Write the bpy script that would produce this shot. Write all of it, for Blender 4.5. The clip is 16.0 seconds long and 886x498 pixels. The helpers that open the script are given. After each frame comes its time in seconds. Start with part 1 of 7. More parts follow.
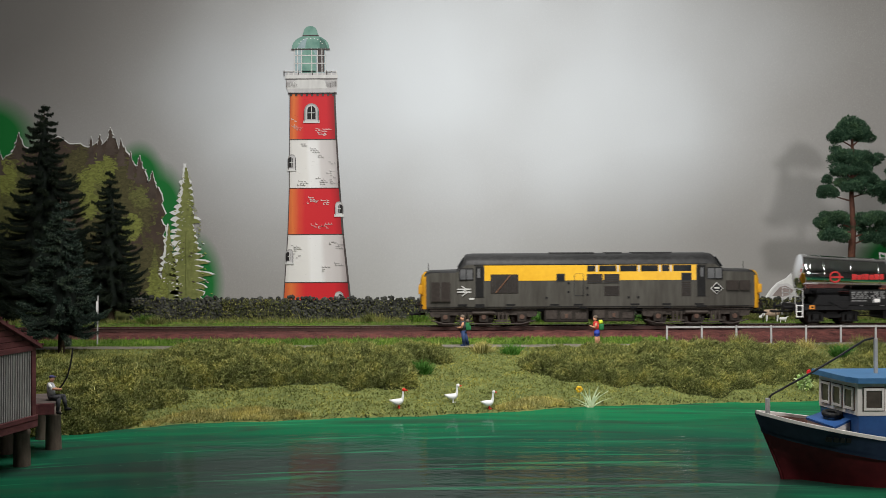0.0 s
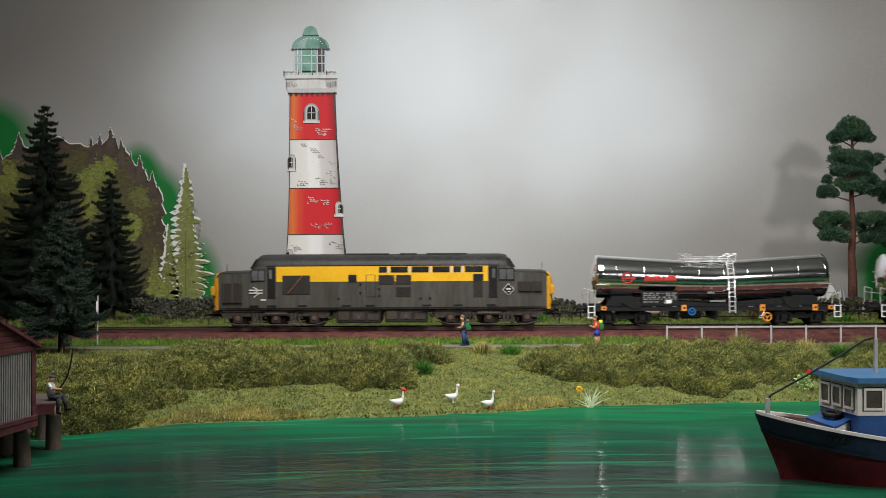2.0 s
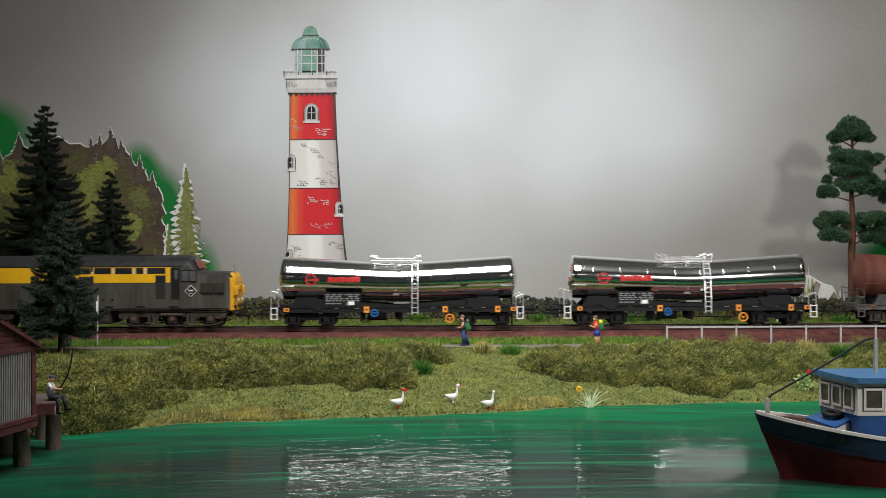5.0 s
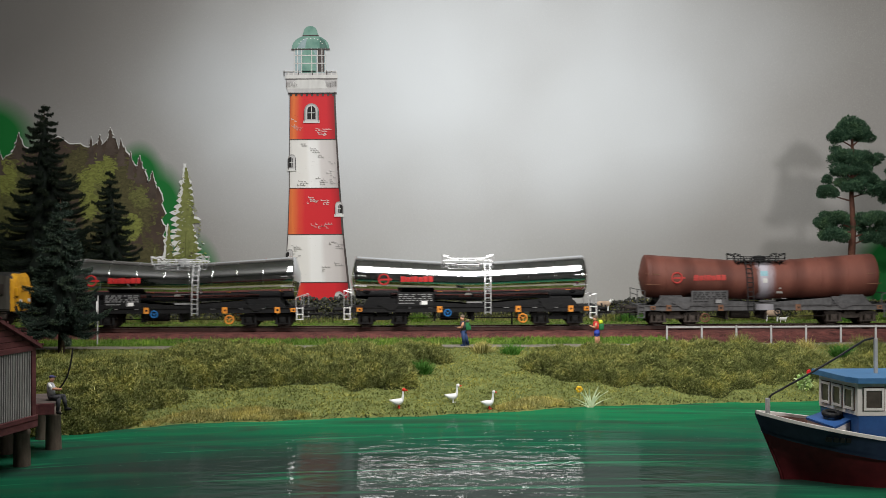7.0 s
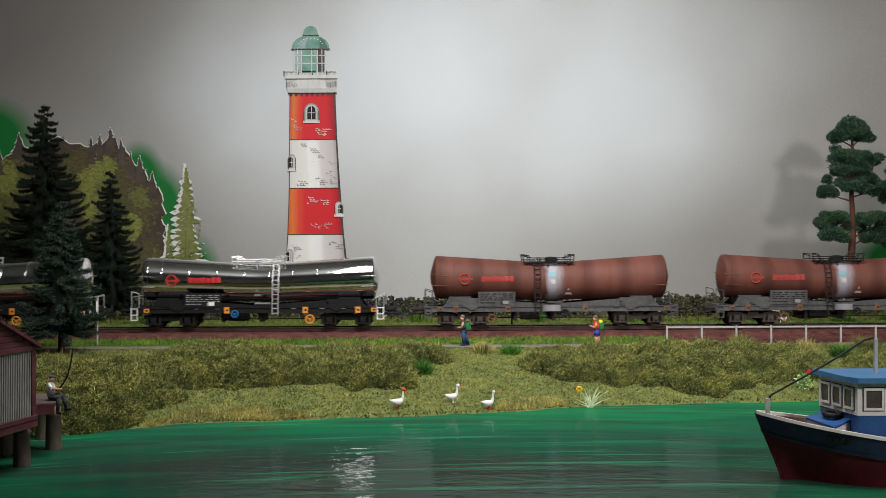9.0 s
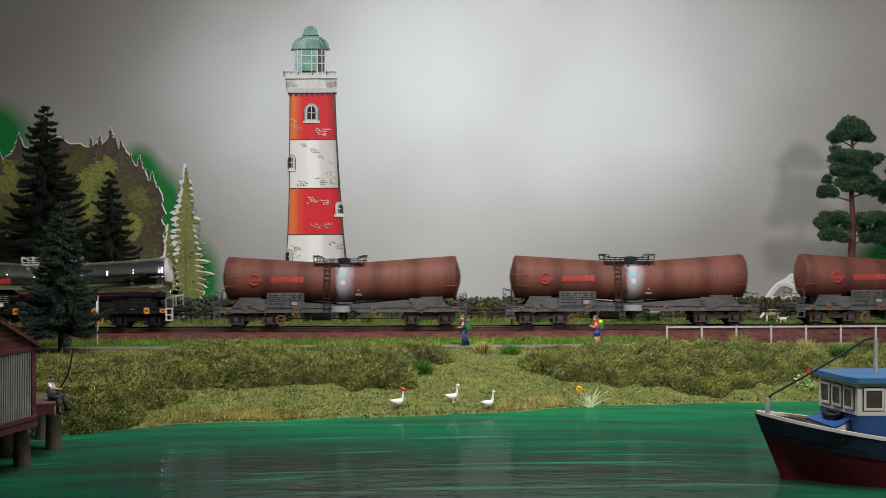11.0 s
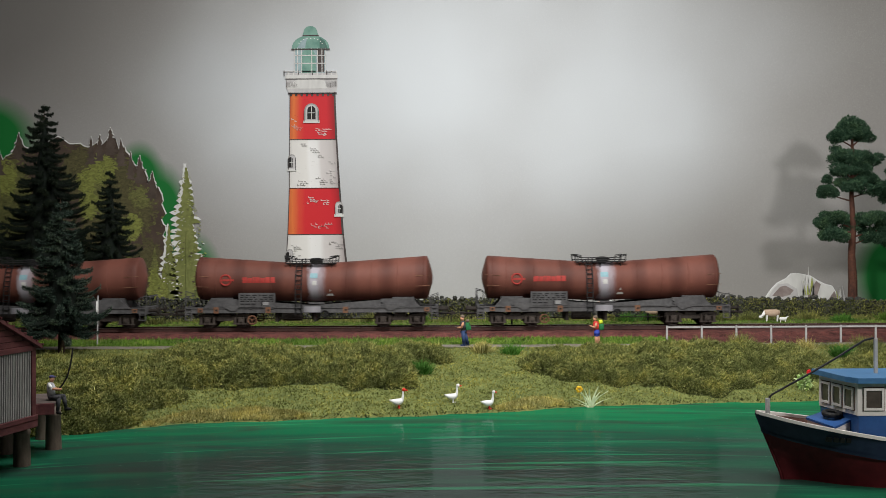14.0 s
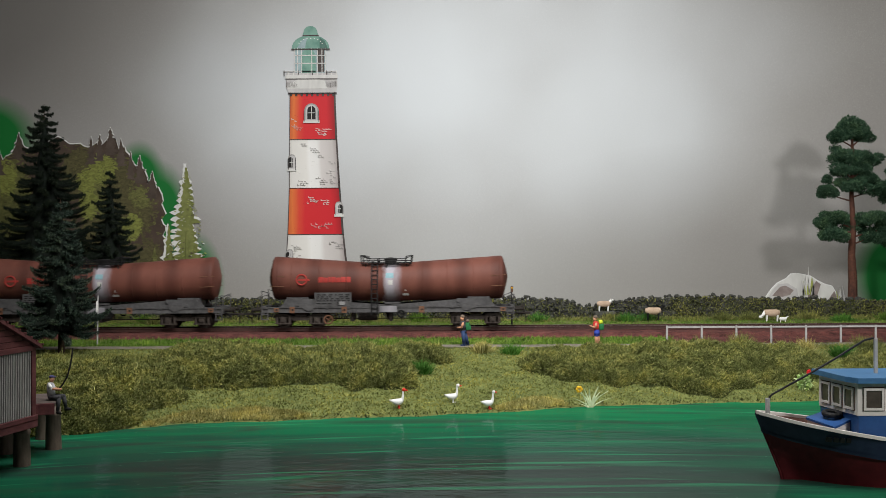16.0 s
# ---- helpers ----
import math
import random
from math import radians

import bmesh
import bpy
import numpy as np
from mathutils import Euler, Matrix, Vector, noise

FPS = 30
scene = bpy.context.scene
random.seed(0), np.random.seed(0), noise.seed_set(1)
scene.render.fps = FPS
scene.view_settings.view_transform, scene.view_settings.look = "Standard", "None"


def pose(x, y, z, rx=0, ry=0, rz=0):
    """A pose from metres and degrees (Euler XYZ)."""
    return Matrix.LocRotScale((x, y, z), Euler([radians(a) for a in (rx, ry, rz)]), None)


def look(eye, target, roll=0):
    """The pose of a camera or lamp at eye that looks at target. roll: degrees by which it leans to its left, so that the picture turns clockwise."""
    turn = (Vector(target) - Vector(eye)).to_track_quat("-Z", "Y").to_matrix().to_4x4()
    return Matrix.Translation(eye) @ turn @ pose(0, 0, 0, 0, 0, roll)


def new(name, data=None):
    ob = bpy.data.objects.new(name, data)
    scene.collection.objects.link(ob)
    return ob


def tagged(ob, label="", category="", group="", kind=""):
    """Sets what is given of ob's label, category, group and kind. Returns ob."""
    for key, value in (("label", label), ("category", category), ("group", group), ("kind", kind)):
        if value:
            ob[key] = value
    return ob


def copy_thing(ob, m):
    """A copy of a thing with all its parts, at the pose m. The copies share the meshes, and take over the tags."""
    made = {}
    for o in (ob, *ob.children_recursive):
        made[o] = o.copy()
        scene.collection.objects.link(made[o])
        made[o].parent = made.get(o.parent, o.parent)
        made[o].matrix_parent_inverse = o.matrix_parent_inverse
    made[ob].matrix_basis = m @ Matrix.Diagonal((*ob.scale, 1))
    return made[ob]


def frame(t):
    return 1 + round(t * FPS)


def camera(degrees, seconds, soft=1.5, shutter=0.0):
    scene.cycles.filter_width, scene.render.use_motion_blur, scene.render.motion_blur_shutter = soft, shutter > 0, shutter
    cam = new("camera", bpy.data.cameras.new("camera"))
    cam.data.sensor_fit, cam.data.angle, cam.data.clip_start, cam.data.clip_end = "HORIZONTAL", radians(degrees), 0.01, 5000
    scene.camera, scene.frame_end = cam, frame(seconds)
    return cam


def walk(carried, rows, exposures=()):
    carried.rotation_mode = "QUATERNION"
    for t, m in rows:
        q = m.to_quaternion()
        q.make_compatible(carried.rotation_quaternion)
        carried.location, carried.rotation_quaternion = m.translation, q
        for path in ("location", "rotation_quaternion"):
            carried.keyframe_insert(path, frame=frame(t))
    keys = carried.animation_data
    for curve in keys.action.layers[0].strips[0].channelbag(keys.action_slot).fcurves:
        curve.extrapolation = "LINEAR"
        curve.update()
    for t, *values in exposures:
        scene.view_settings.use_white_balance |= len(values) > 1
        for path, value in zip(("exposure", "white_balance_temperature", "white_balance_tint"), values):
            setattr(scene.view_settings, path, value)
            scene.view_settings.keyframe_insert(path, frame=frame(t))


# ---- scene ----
MM = 0.001

# ---- camera: stands still before a model railway (1:87 to 1:76), 0.79 m from the train ----
cam = camera(44.0, 16.0, soft=0.5, shutter=0.5)
CAM = look((0, 0, 0.089), (0, 1, 0.089), -0.3)
walk(cam, [(0, CAM), (16.0, CAM)], [(0, 0.0, 6500, 10), (16.0, 0.0, 6500, 10)])

# ---- light: a lamp panel above and before the layout, a second one to its right, and an added fill uplighter behind the camera ----
world = bpy.data.worlds.new("world")
scene.world = world
world.use_nodes = True
world.node_tree.nodes["Background"].inputs[0].default_value = (0.9, 0.95, 1.0, 1)
world.node_tree.nodes["Background"].inputs[1].default_value = 0.008


def lamp(name, eye, target, sx, sy, watts, colour, spread=180):
    data = bpy.data.lights.new(name, "AREA")
    data.shape, data.size, data.size_y, data.energy, data.color = "RECTANGLE", sx, sy, watts, colour
    data.spread = radians(spread)
    ob = new(name, data)
    ob.matrix_world = look(eye, target)
    return ob


lamp("panel_lamp", (0.015, 0.47, 0.46), (0.05, 0.84, 0.04), 0.34, 0.28, 2.9, (1.0, 0.975, 0.95), 140)
lamp("side_lamp", (0.335, 0.14, 0.25), (0.30, 0.95, 0.15), 0.055, 0.055, 0.78, (1.0, 0.975, 0.95), 120)
# unseen lamp added for soft fill and grey reflections, by way of the ceiling
lamp("fill_lamp", (0.0, -0.15, 0.72), (0.0, 0.0, 1.2), 0.6, 0.3, 1.6, (1.0, 0.98, 0.96))


# ---- materials ----
def shader(name, rough=0.6, metal=0.0):
    m = bpy.data.materials.new(name)
    m.use_nodes = True
    p = m.node_tree.nodes["Principled BSDF"]
    p.inputs["Roughness"].default_value = rough
    p.inputs["Metallic"].default_value = metal
    p.inputs["Specular IOR Level"].default_value = 0.5 if metal or rough < 0.5 else 0.22
    return m, m.node_tree, p


def ramp(tree, fac, stops):
    r = tree.nodes.new("ShaderNodeValToRGB")
    els = r.color_ramp.elements
    while len(els) < len(stops):
        els.new(0.5)
    for e, (at, c) in zip(els, stops):
        e.position, e.color = at, (*c, 1)
    tree.links.new(fac, r.inputs[0])
    return r.outputs[0]


def grain(tree, scale, detail=6, stretch=(1, 1, 1), coord="Object", rough=0.6, warp=0.0):
    tc = tree.nodes.new("ShaderNodeTexCoord")
    mp = tree.nodes.new("ShaderNodeMapping")
    mp.inputs["Scale"].default_value = stretch
    n = tree.nodes.new("ShaderNodeTexNoise")
    n.inputs["Scale"].default_value = scale
    n.inputs["Detail"].default_value = detail
    n.inputs["Roughness"].default_value = rough
    n.inputs["Distortion"].default_value = warp
    tree.links.new(tc.outputs[coord], mp.inputs[0])
    tree.links.new(mp.outputs[0], n.inputs[0])
    return n.outputs[0]


def mixed(tree, fac, a, b):
    n = tree.nodes.new("ShaderNodeMix")
    n.data_type = "RGBA"
    for value, socket in ((fac, n.inputs[0]), (a, n.inputs[6]), (b, n.inputs[7])):
        if isinstance(value, (int, float)):
            socket.default_value = value
        elif isinstance(value, tuple):
            socket.default_value = (*value, 1)
        else:
            tree.links.new(value, socket)
    return n.outputs[2]


def bump(tree, p, height, strength, distance):
    b = tree.nodes.new("ShaderNodeBump")
    b.inputs["Strength"].default_value = strength
    b.inputs["Distance"].default_value = distance
    tree.links.new(height, b.inputs["Height"])
    tree.links.new(b.outputs[0], p.inputs["Normal"])


def paint(name, a, b, fine=900, broad=60, rough=0.6, metal=0.0, relief=0.15, vary=0.0, stretch=(1, 1, 1)):
    """A surface of two tones: broad stains and fine grain, with a little relief."""
    m, t, p = shader(name, rough, metal)
    f = grain(t, fine, 5, stretch)
    g = grain(t, broad, 4, stretch)
    add = t.nodes.new("ShaderNodeMath")
    add.operation = "MULTIPLY_ADD"
    add.inputs[1].default_value = 0.5
    t.links.new(f, add.inputs[0])
    half = t.nodes.new("ShaderNodeMath")
    half.operation = "MULTIPLY"
    half.inputs[1].default_value = 0.5
    t.links.new(g, half.inputs[0])
    t.links.new(half.outputs[0], add.inputs[2])
    c = ramp(t, add.outputs[0], [(0.36, a), (0.64, b)])
    if vary:
        info = t.nodes.new("ShaderNodeObjectInfo")
        geo = t.nodes.new("ShaderNodeNewGeometry")
        both = t.nodes.new("ShaderNodeMath")
        both.operation = "ADD"
        t.links.new(info.outputs["Random"], both.inputs[0])
        t.links.new(geo.outputs["Random Per Island"], both.inputs[1])
        fr = t.nodes.new("ShaderNodeMath")
        fr.operation = "FRACT"
        t.links.new(both.outputs[0], fr.inputs[0])
        v = ramp(t, fr.outputs[0], [(0.0, (1 - vary,) * 3), (1.0, (1 + vary,) * 3)])
        n = t.nodes.new("ShaderNodeMix")
        n.data_type, n.blend_type = "RGBA", "MULTIPLY"
        n.inputs[0].default_value = 1.0
        t.links.new(c, n.inputs[6])
        t.links.new(v, n.inputs[7])
        c = n.outputs[2]
    t.links.new(c, p.inputs["Base Color"])
    if relief:
        bump(t, p, f, relief, 0.0004)
    return m


def leafy(name, a, b, c):
    """Loose foliage: every leaf its own tone between a, b and c, slightly translucent."""
    m, t, p = shader(name, 0.85)
    p.inputs["Specular IOR Level"].default_value = 0.08
    geo = t.nodes.new("ShaderNodeNewGeometry")
    col = ramp(t, geo.outputs["Random Per Island"], [(0.0, a), (0.55, b), (1.0, c)])
    broad = ramp(t, grain(t, 70, 3), [(0.34, (0.62, 0.66, 0.62)), (0.5, (1.0, 1.0, 0.95)), (0.68, (1.5, 1.38, 1.08))])
    n = t.nodes.new("ShaderNodeMix")
    n.data_type, n.blend_type = "RGBA", "MULTIPLY"
    n.inputs[0].default_value = 1.0
    t.links.new(col, n.inputs[6])
    t.links.new(broad, n.inputs[7])
    t.links.new(n.outputs[2], p.inputs["Base Color"])
    return m


def gradient(tree, centre, radius, power=1.0):
    """A soft round spot in object space: 1 at its centre, 0 at its rim."""
    tc = tree.nodes.new("ShaderNodeTexCoord")
    mp = tree.nodes.new("ShaderNodeMapping")
    mp.inputs["Location"].default_value = [-c / r for c, r in zip(centre, radius)]
    mp.inputs["Scale"].default_value = [1 / r for r in radius]
    g = tree.nodes.new("ShaderNodeTexGradient")
    g.gradient_type = "SPHERICAL"
    tree.links.new(tc.outputs["Object"], mp.inputs[0])
    tree.links.new(mp.outputs[0], g.inputs[0])
    return g.outputs[0]


def backdrop_paint():
    """Sprayed cloudy grey sky with pale clouds and patches of green spray paint; shade is painted in at upper left and
    lower right.
    """
    m, t, p = shader("backdrop_paint", 0.55)
    cloud = grain(t, 4.2, 2, (1.0, 1, 1.1), rough=0.35)
    c = ramp(t, cloud, [(0.3, (0.30, 0.285, 0.27)), (0.5, (0.37, 0.36, 0.345)), (0.7, (0.46, 0.46, 0.46))])
    # fine specks; the bluish bright ones are spray glints put into the colour
    speck = ramp(t, grain(t, 900, 4), [(0.32, (0.94, 0.94, 0.945)), (0.6, (1.02, 1.02, 1.02)), (0.72, (1.16, 1.17, 1.19))])
    n = t.nodes.new("ShaderNodeMix")
    n.data_type, n.blend_type = "RGBA", "MULTIPLY"
    n.inputs[0].default_value = 1.0
    t.links.new(c, n.inputs[6])
    t.links.new(speck, n.inputs[7])
    c = n.outputs[2]
    pale = [((0.02, 1.084, 0.215), (0.40, 1, 0.26)), ((0.10, 1.084, 0.30), (0.32, 1, 0.12)), ((0.15, 1.084, 0.20), (0.20, 1, 0.11)), ((-0.17, 1.084, 0.25), (0.16, 1, 0.14)), ((-0.02, 1.084, 0.23), (0.13, 1, 0.12))]
    puff = ramp(t, grain(t, 7, 2, rough=0.4), [(0.3, (0.62, 0.62, 0.62)), (0.65, (1.1, 1.1, 1.1))])
    for centre, radius in pale:
        mul = t.nodes.new("ShaderNodeMath")
        mul.operation = "MULTIPLY"
        t.links.new(gradient(t, centre, radius), mul.inputs[0])
        t.links.new(puff, mul.inputs[1])
        s = ramp(t, mul.outputs[0], [(0.0, (0, 0, 0)), (0.2, (0.10, 0.10, 0.10)), (0.55, (0.42, 0.42, 0.42)), (0.9, (0.62, 0.62, 0.62))])
        c = mixed(t, s, c, (0.73, 0.78, 0.82))
    # upper left corner darkened: the weaker light there is painted into the sky
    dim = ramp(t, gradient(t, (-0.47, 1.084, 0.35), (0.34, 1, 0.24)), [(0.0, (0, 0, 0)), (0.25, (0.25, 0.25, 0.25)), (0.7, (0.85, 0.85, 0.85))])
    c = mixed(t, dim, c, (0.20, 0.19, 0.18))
    # lower right: dark sprayed cloud that also carries shade put into the colour
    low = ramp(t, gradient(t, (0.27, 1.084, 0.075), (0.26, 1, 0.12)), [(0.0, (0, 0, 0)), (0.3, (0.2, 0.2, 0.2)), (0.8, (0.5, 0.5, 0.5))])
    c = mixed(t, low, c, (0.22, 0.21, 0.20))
    green = [((-0.455, 1.084, 0.200), (0.065, 1, 0.05)), ((-0.300, 1.084, 0.158), (0.030, 1, 0.045)), ((-0.282, 1.084, 0.125), (0.037, 1, 0.06)),
             ((-0.248, 1.084, 0.055), (0.036, 1, 0.06)), ((0.45, 1.084, 0.060), (0.055, 1, 0.065))]
    for centre, radius in green:
        s = ramp(t, gradient(t, centre, radius), [(0.08, (0, 0, 0)), (0.45, (1, 1, 1))])
        c = mixed(t, s, c, (0.012, 0.17, 0.035))
    t.links.new(c, p.inputs["Base Color"])
    bump(t, p, grain(t, 700, 3), 0.12, 0.0003)
    return m


def water_paint():
    """Glossy cast resin over a bed painted in green and dark grey streaks."""
    m, t, p = shader("water_resin", 0.04)
    broad = grain(t, 13, 3, (0.22, 1.0, 1), rough=0.5, warp=1.0)
    c = ramp(t, broad, [(0.34, (0.022, 0.038, 0.032)), (0.45, (0.017, 0.050, 0.036)), (0.54, (0.011, 0.068, 0.041)), (0.66, (0.008, 0.11, 0.050))])
    tc = t.nodes.new("ShaderNodeTexCoord")
    sep = t.nodes.new("ShaderNodeSeparateXYZ")
    t.links.new(tc.outputs["Object"], sep.inputs[0])
    near = ramp(t, sep.outputs[1], [(0.52, (0, 0, 0)), (0.62, (0.9, 0.9, 0.9))])
    bed = ramp(t, grain(t, 40, 4, (0.3, 1, 1), warp=0.6), [(0.3, (0.008, 0.10, 0.040)), (0.7, (0.012, 0.20, 0.078))])
    c = mixed(t, near, c, bed)
    # long brush strokes, bowed like the shore
    bow = t.nodes.new("ShaderNodeMath")
    bow.operation = "MULTIPLY_ADD"
    lift = t.nodes.new("ShaderNodeMath")
    lift.operation = "POWER"
    far = t.nodes.new("ShaderNodeMath")
    far.operation = "SUBTRACT"
    far.inputs[1].default_value = 0.05
    t.links.new(sep.outputs[0], far.inputs[0])
    lift.inputs[1].default_value = 2.0
    t.links.new(far.outputs[0], lift.inputs[0])
    t.links.new(lift.outputs[0], bow.inputs[0])
    bow.inputs[1].default_value = 0.75
    t.links.new(sep.outputs[1], bow.inputs[2])
    com = t.nodes.new("ShaderNodeCombineXYZ")
    t.links.new(sep.outputs[0], com.inputs[0])
    t.links.new(bow.outputs[0], com.inputs[1])
    for scale, stretch, stops, tone in ((40, (0.13, 1, 1), [(0.52, (0, 0, 0)), (0.78, (0.5, 0.5, 0.5))], (0.014, 0.145, 0.064)), (48, (0.16, 1, 1), [(0.30, (0.75, 0.75, 0.75)), (0.50, (0, 0, 0))], (0.024, 0.042, 0.034)),
                                        (95, (0.07, 1, 1), [(0.59, (0, 0, 0)), (0.70, (0.5, 0.5, 0.5))], (0.022, 0.24, 0.11))):
        mp = t.nodes.new("ShaderNodeMapping")
        mp.inputs["Scale"].default_value = stretch
        n = t.nodes.new("ShaderNodeTexNoise")
        n.inputs["Scale"].default_value = scale
        n.inputs["Detail"].default_value = 5
        n.inputs["Distortion"].default_value = 1.1
        t.links.new(com.outputs[0], mp.inputs[0])
        t.links.new(mp.outputs[0], n.inputs[0])
        c = mixed(t, ramp(t, n.outputs[0], stops), c, tone)
    t.links.new(c, p.inputs["Base Color"])
    p.inputs["Specular IOR Level"].default_value = 0.0
    p.inputs["Roughness"].default_value = 0.8
    gloss = t.nodes.new("ShaderNodeBsdfGlossy")
    gloss.inputs["Roughness"].default_value = 0.05
    blend = t.nodes.new("ShaderNodeMixShader")
    blend.inputs[0].default_value = 0.095
    t.links.new(p.outputs[0], blend.inputs[1])
    t.links.new(gloss.outputs[0], blend.inputs[2])
    t.links.new(blend.outputs[0], t.nodes["Material Output"].inputs[0])
    fleck = ramp(t, grain(t, 650, 2, (0.6, 1, 1)), [(0.70, (0, 0, 0)), (0.76, (0.5, 0.5, 0.5))])
    t.links.new(mixed(t, fleck, c, (0.12, 0.22, 0.17)), p.inputs["Base Color"])
    bump(t, gloss, grain(t, 135, 2, (0.5, 1.0, 1), rough=0.6, warp=0.4), 0.26, 0.0010)
    return m


BACKDROP = backdrop_paint()
WATER = water_paint()
TURF = paint("turf", (0.055, 0.072, 0.02), (0.18, 0.205, 0.062), 1700, 160, 0.9, relief=1.0)
PATH = paint("sanded_path", (0.075, 0.068, 0.052), (0.25, 0.23, 0.185), 1100, 140, 0.9, relief=0.5)
BALLAST = paint("red_brown_ballast", (0.026, 0.009, 0.008), (0.15, 0.052, 0.044), 850, 150, 0.9, relief=0.8)
STONE = paint("grey_field_stone", (0.016, 0.017, 0.015), (0.088, 0.09, 0.078), 700, 120, 0.9, relief=0.6, vary=0.4)
RAIL = paint("rusty_rail", (0.03, 0.015, 0.013), (0.075, 0.036, 0.03), 700, 50, 0.55, relief=0.1)
RAILTOP = paint("worn_rail_top", (0.25, 0.22, 0.2), (0.4, 0.37, 0.34), 500, 50, 0.3, metal=0.8, relief=0.05)
ROOM = paint("room_plaster", (0.50, 0.50, 0.49), (0.56, 0.56, 0.55), 60, 3, 0.9)
BOARD = paint("plain_timber", (0.22, 0.14, 0.08), (0.34, 0.23, 0.14), 90, 8, 0.7, stretch=(0.1, 1, 1))
CEILING = paint("white_ceiling", (0.72, 0.72, 0.71), (0.78, 0.78, 0.77), 60, 3, 0.9)
LEAF_OLIVE = leafy("olive_foliage", (0.078, 0.092, 0.026), (0.155, 0.170, 0.052), (0.29, 0.295, 0.115))
LEAF_WIRY = leafy("wiry_fibres", (0.11, 0.128, 0.036), (0.20, 0.225, 0.07), (0.36, 0.375, 0.16))
LEAF_FINE = leafy("fine_turf", (0.105, 0.120, 0.034), (0.178, 0.194, 0.058), (0.30, 0.305, 0.108))
LEAF_DRY = leafy("dry_grass", (0.20, 0.185, 0.055), (0.37, 0.335, 0.115), (0.55, 0.51, 0.24))
LEAF_GRASS = leafy("fresh_grass", (0.045, 0.105, 0.012), (0.105, 0.20, 0.028), (0.21, 0.32, 0.07))
LEAF_BRIGHT = leafy("bright_tuft", (0.03, 0.10, 0.015), (0.06, 0.17, 0.03), (0.12, 0.26, 0.06))


# ---- mesh helpers, all in millimetres ----
def part(name, bm, material, parent=None, label="", smooth=False):
    """Links a bmesh drawn in millimetres as one mesh object, under a thing or on its own."""
    me = bpy.data.meshes.new(name)
    bmesh.ops.scale(bm, vec=(MM, MM, MM), verts=bm.verts)
    bm.to_mesh(me)
    bm.free()
    me.materials.append(material)
    if smooth:
        me.polygons.foreach_set("use_smooth", [True] * len(me.polygons))
    ob = new(name, me)
    if parent is not None:
        ob.parent = parent
    if label:
        ob["label"] = label
    return ob


def soup(name, verts, faces, material, parent=None, label=""):
    """One mesh from arrays in millimetres."""
    me = bpy.data.meshes.new(name)
    me.from_pydata((np.asarray(verts) * MM).tolist(), [], faces)
    me.materials.append(material)
    ob = new(name, me)
    if parent is not None:
        ob.parent = parent
    if label:
        ob["label"] = label
    return ob


def thing(name, x, y, z, label, category, group="", turn=0.0):
    ob = new(name)
    ob.empty_display_size = 0.01
    ob.matrix_basis = pose(x * MM, y * MM, z * MM, 0, 0, turn)
    return tagged(ob, label, category, group)


def box(bm, x0, x1, y0, y1, z0, z1, bevel=0.0):
    v = [bm.verts.new(c) for c in ((x0, y0, z0), (x1, y0, z0), (x1, y1, z0), (x0, y1, z0), (x0, y0, z1), (x1, y0, z1), (x1, y1, z1), (x0, y1, z1))]
    f = [bm.faces.new([v[i] for i in q]) for q in ((3, 2, 1, 0), (4, 5, 6, 7), (0, 1, 5, 4), (1, 2, 6, 5), (2, 3, 7, 6), (3, 0, 4, 7))]
    if bevel:
        edges = list({e for q in f for e in q.edges})
        bmesh.ops.bevel(bm, geom=edges, offset=bevel, segments=2, affect="EDGES", profile=0.5)
    return bm


def boxed(*a, **k):
    return box(bmesh.new(), *a, **k)


def rod(bm, a, b, r0, r1=None, n=8):
    """A round bar from a to b."""
    a, b = Vector(a), Vector(b)
    r1 = r0 if r1 is None else r1
    q = (b - a).to_track_quat("Z", "Y")
    rings = []
    for p, r in ((a, r0), (b, r1)):
        rings.append([bm.verts.new(p + q @ Vector((r * math.cos(i * math.tau / n), r * math.sin(i * math.tau / n), 0))) for i in range(n)])
    for i in range(n):
        bm.faces.new((rings[0][i], rings[0][(i + 1) % n], rings[1][(i + 1) % n], rings[1][i]))
    bm.faces.new(rings[0][::-1])
    bm.faces.new(rings[1])
    return bm


def pipe(bm, points, r, n=6):
    for a, b in zip(points, points[1:]):
        rod(bm, a, b, r, r, n)
    return bm


def lathe(bm, axis, stations, n=32, squash=1.0):
    """Rings round an axis along x or z: stations of (along, radius, offset)."""
    rings = []
    for s, r, o in stations:
        ring = []
        for i in range(n):
            c, d = r * math.cos(i * math.tau / n), r * math.sin(i * math.tau / n)
            ring.append(bm.verts.new((s, c * squash, d + o) if axis == "x" else (c + o, d * squash, s)))
        rings.append(ring)
    for a, b in zip(rings, rings[1:]):
        for i in range(n):
            bm.faces.new((a[i], a[(i + 1) % n], b[(i + 1) % n], b[i]))
    bm.faces.new(rings[0][::-1])
    bm.faces.new(rings[-1])
    bmesh.ops.recalc_face_normals(bm, faces=bm.faces)
    return bm


def plate(bm, outline, y0, y1):
    """A flat outline of (x, z) with thickness from y0 to y1."""
    a = [bm.verts.new((x, y0, z)) for x, z in outline]
    b = [bm.verts.new((x, y1, z)) for x, z in outline]
    n = len(outline)
    bm.faces.new(a)
    bm.faces.new(b[::-1])
    for i in range(n):
        bm.faces.new((a[i], b[i], b[(i + 1) % n], a[(i + 1) % n]))
    bmesh.ops.recalc_face_normals(bm, faces=bm.faces)
    return bm


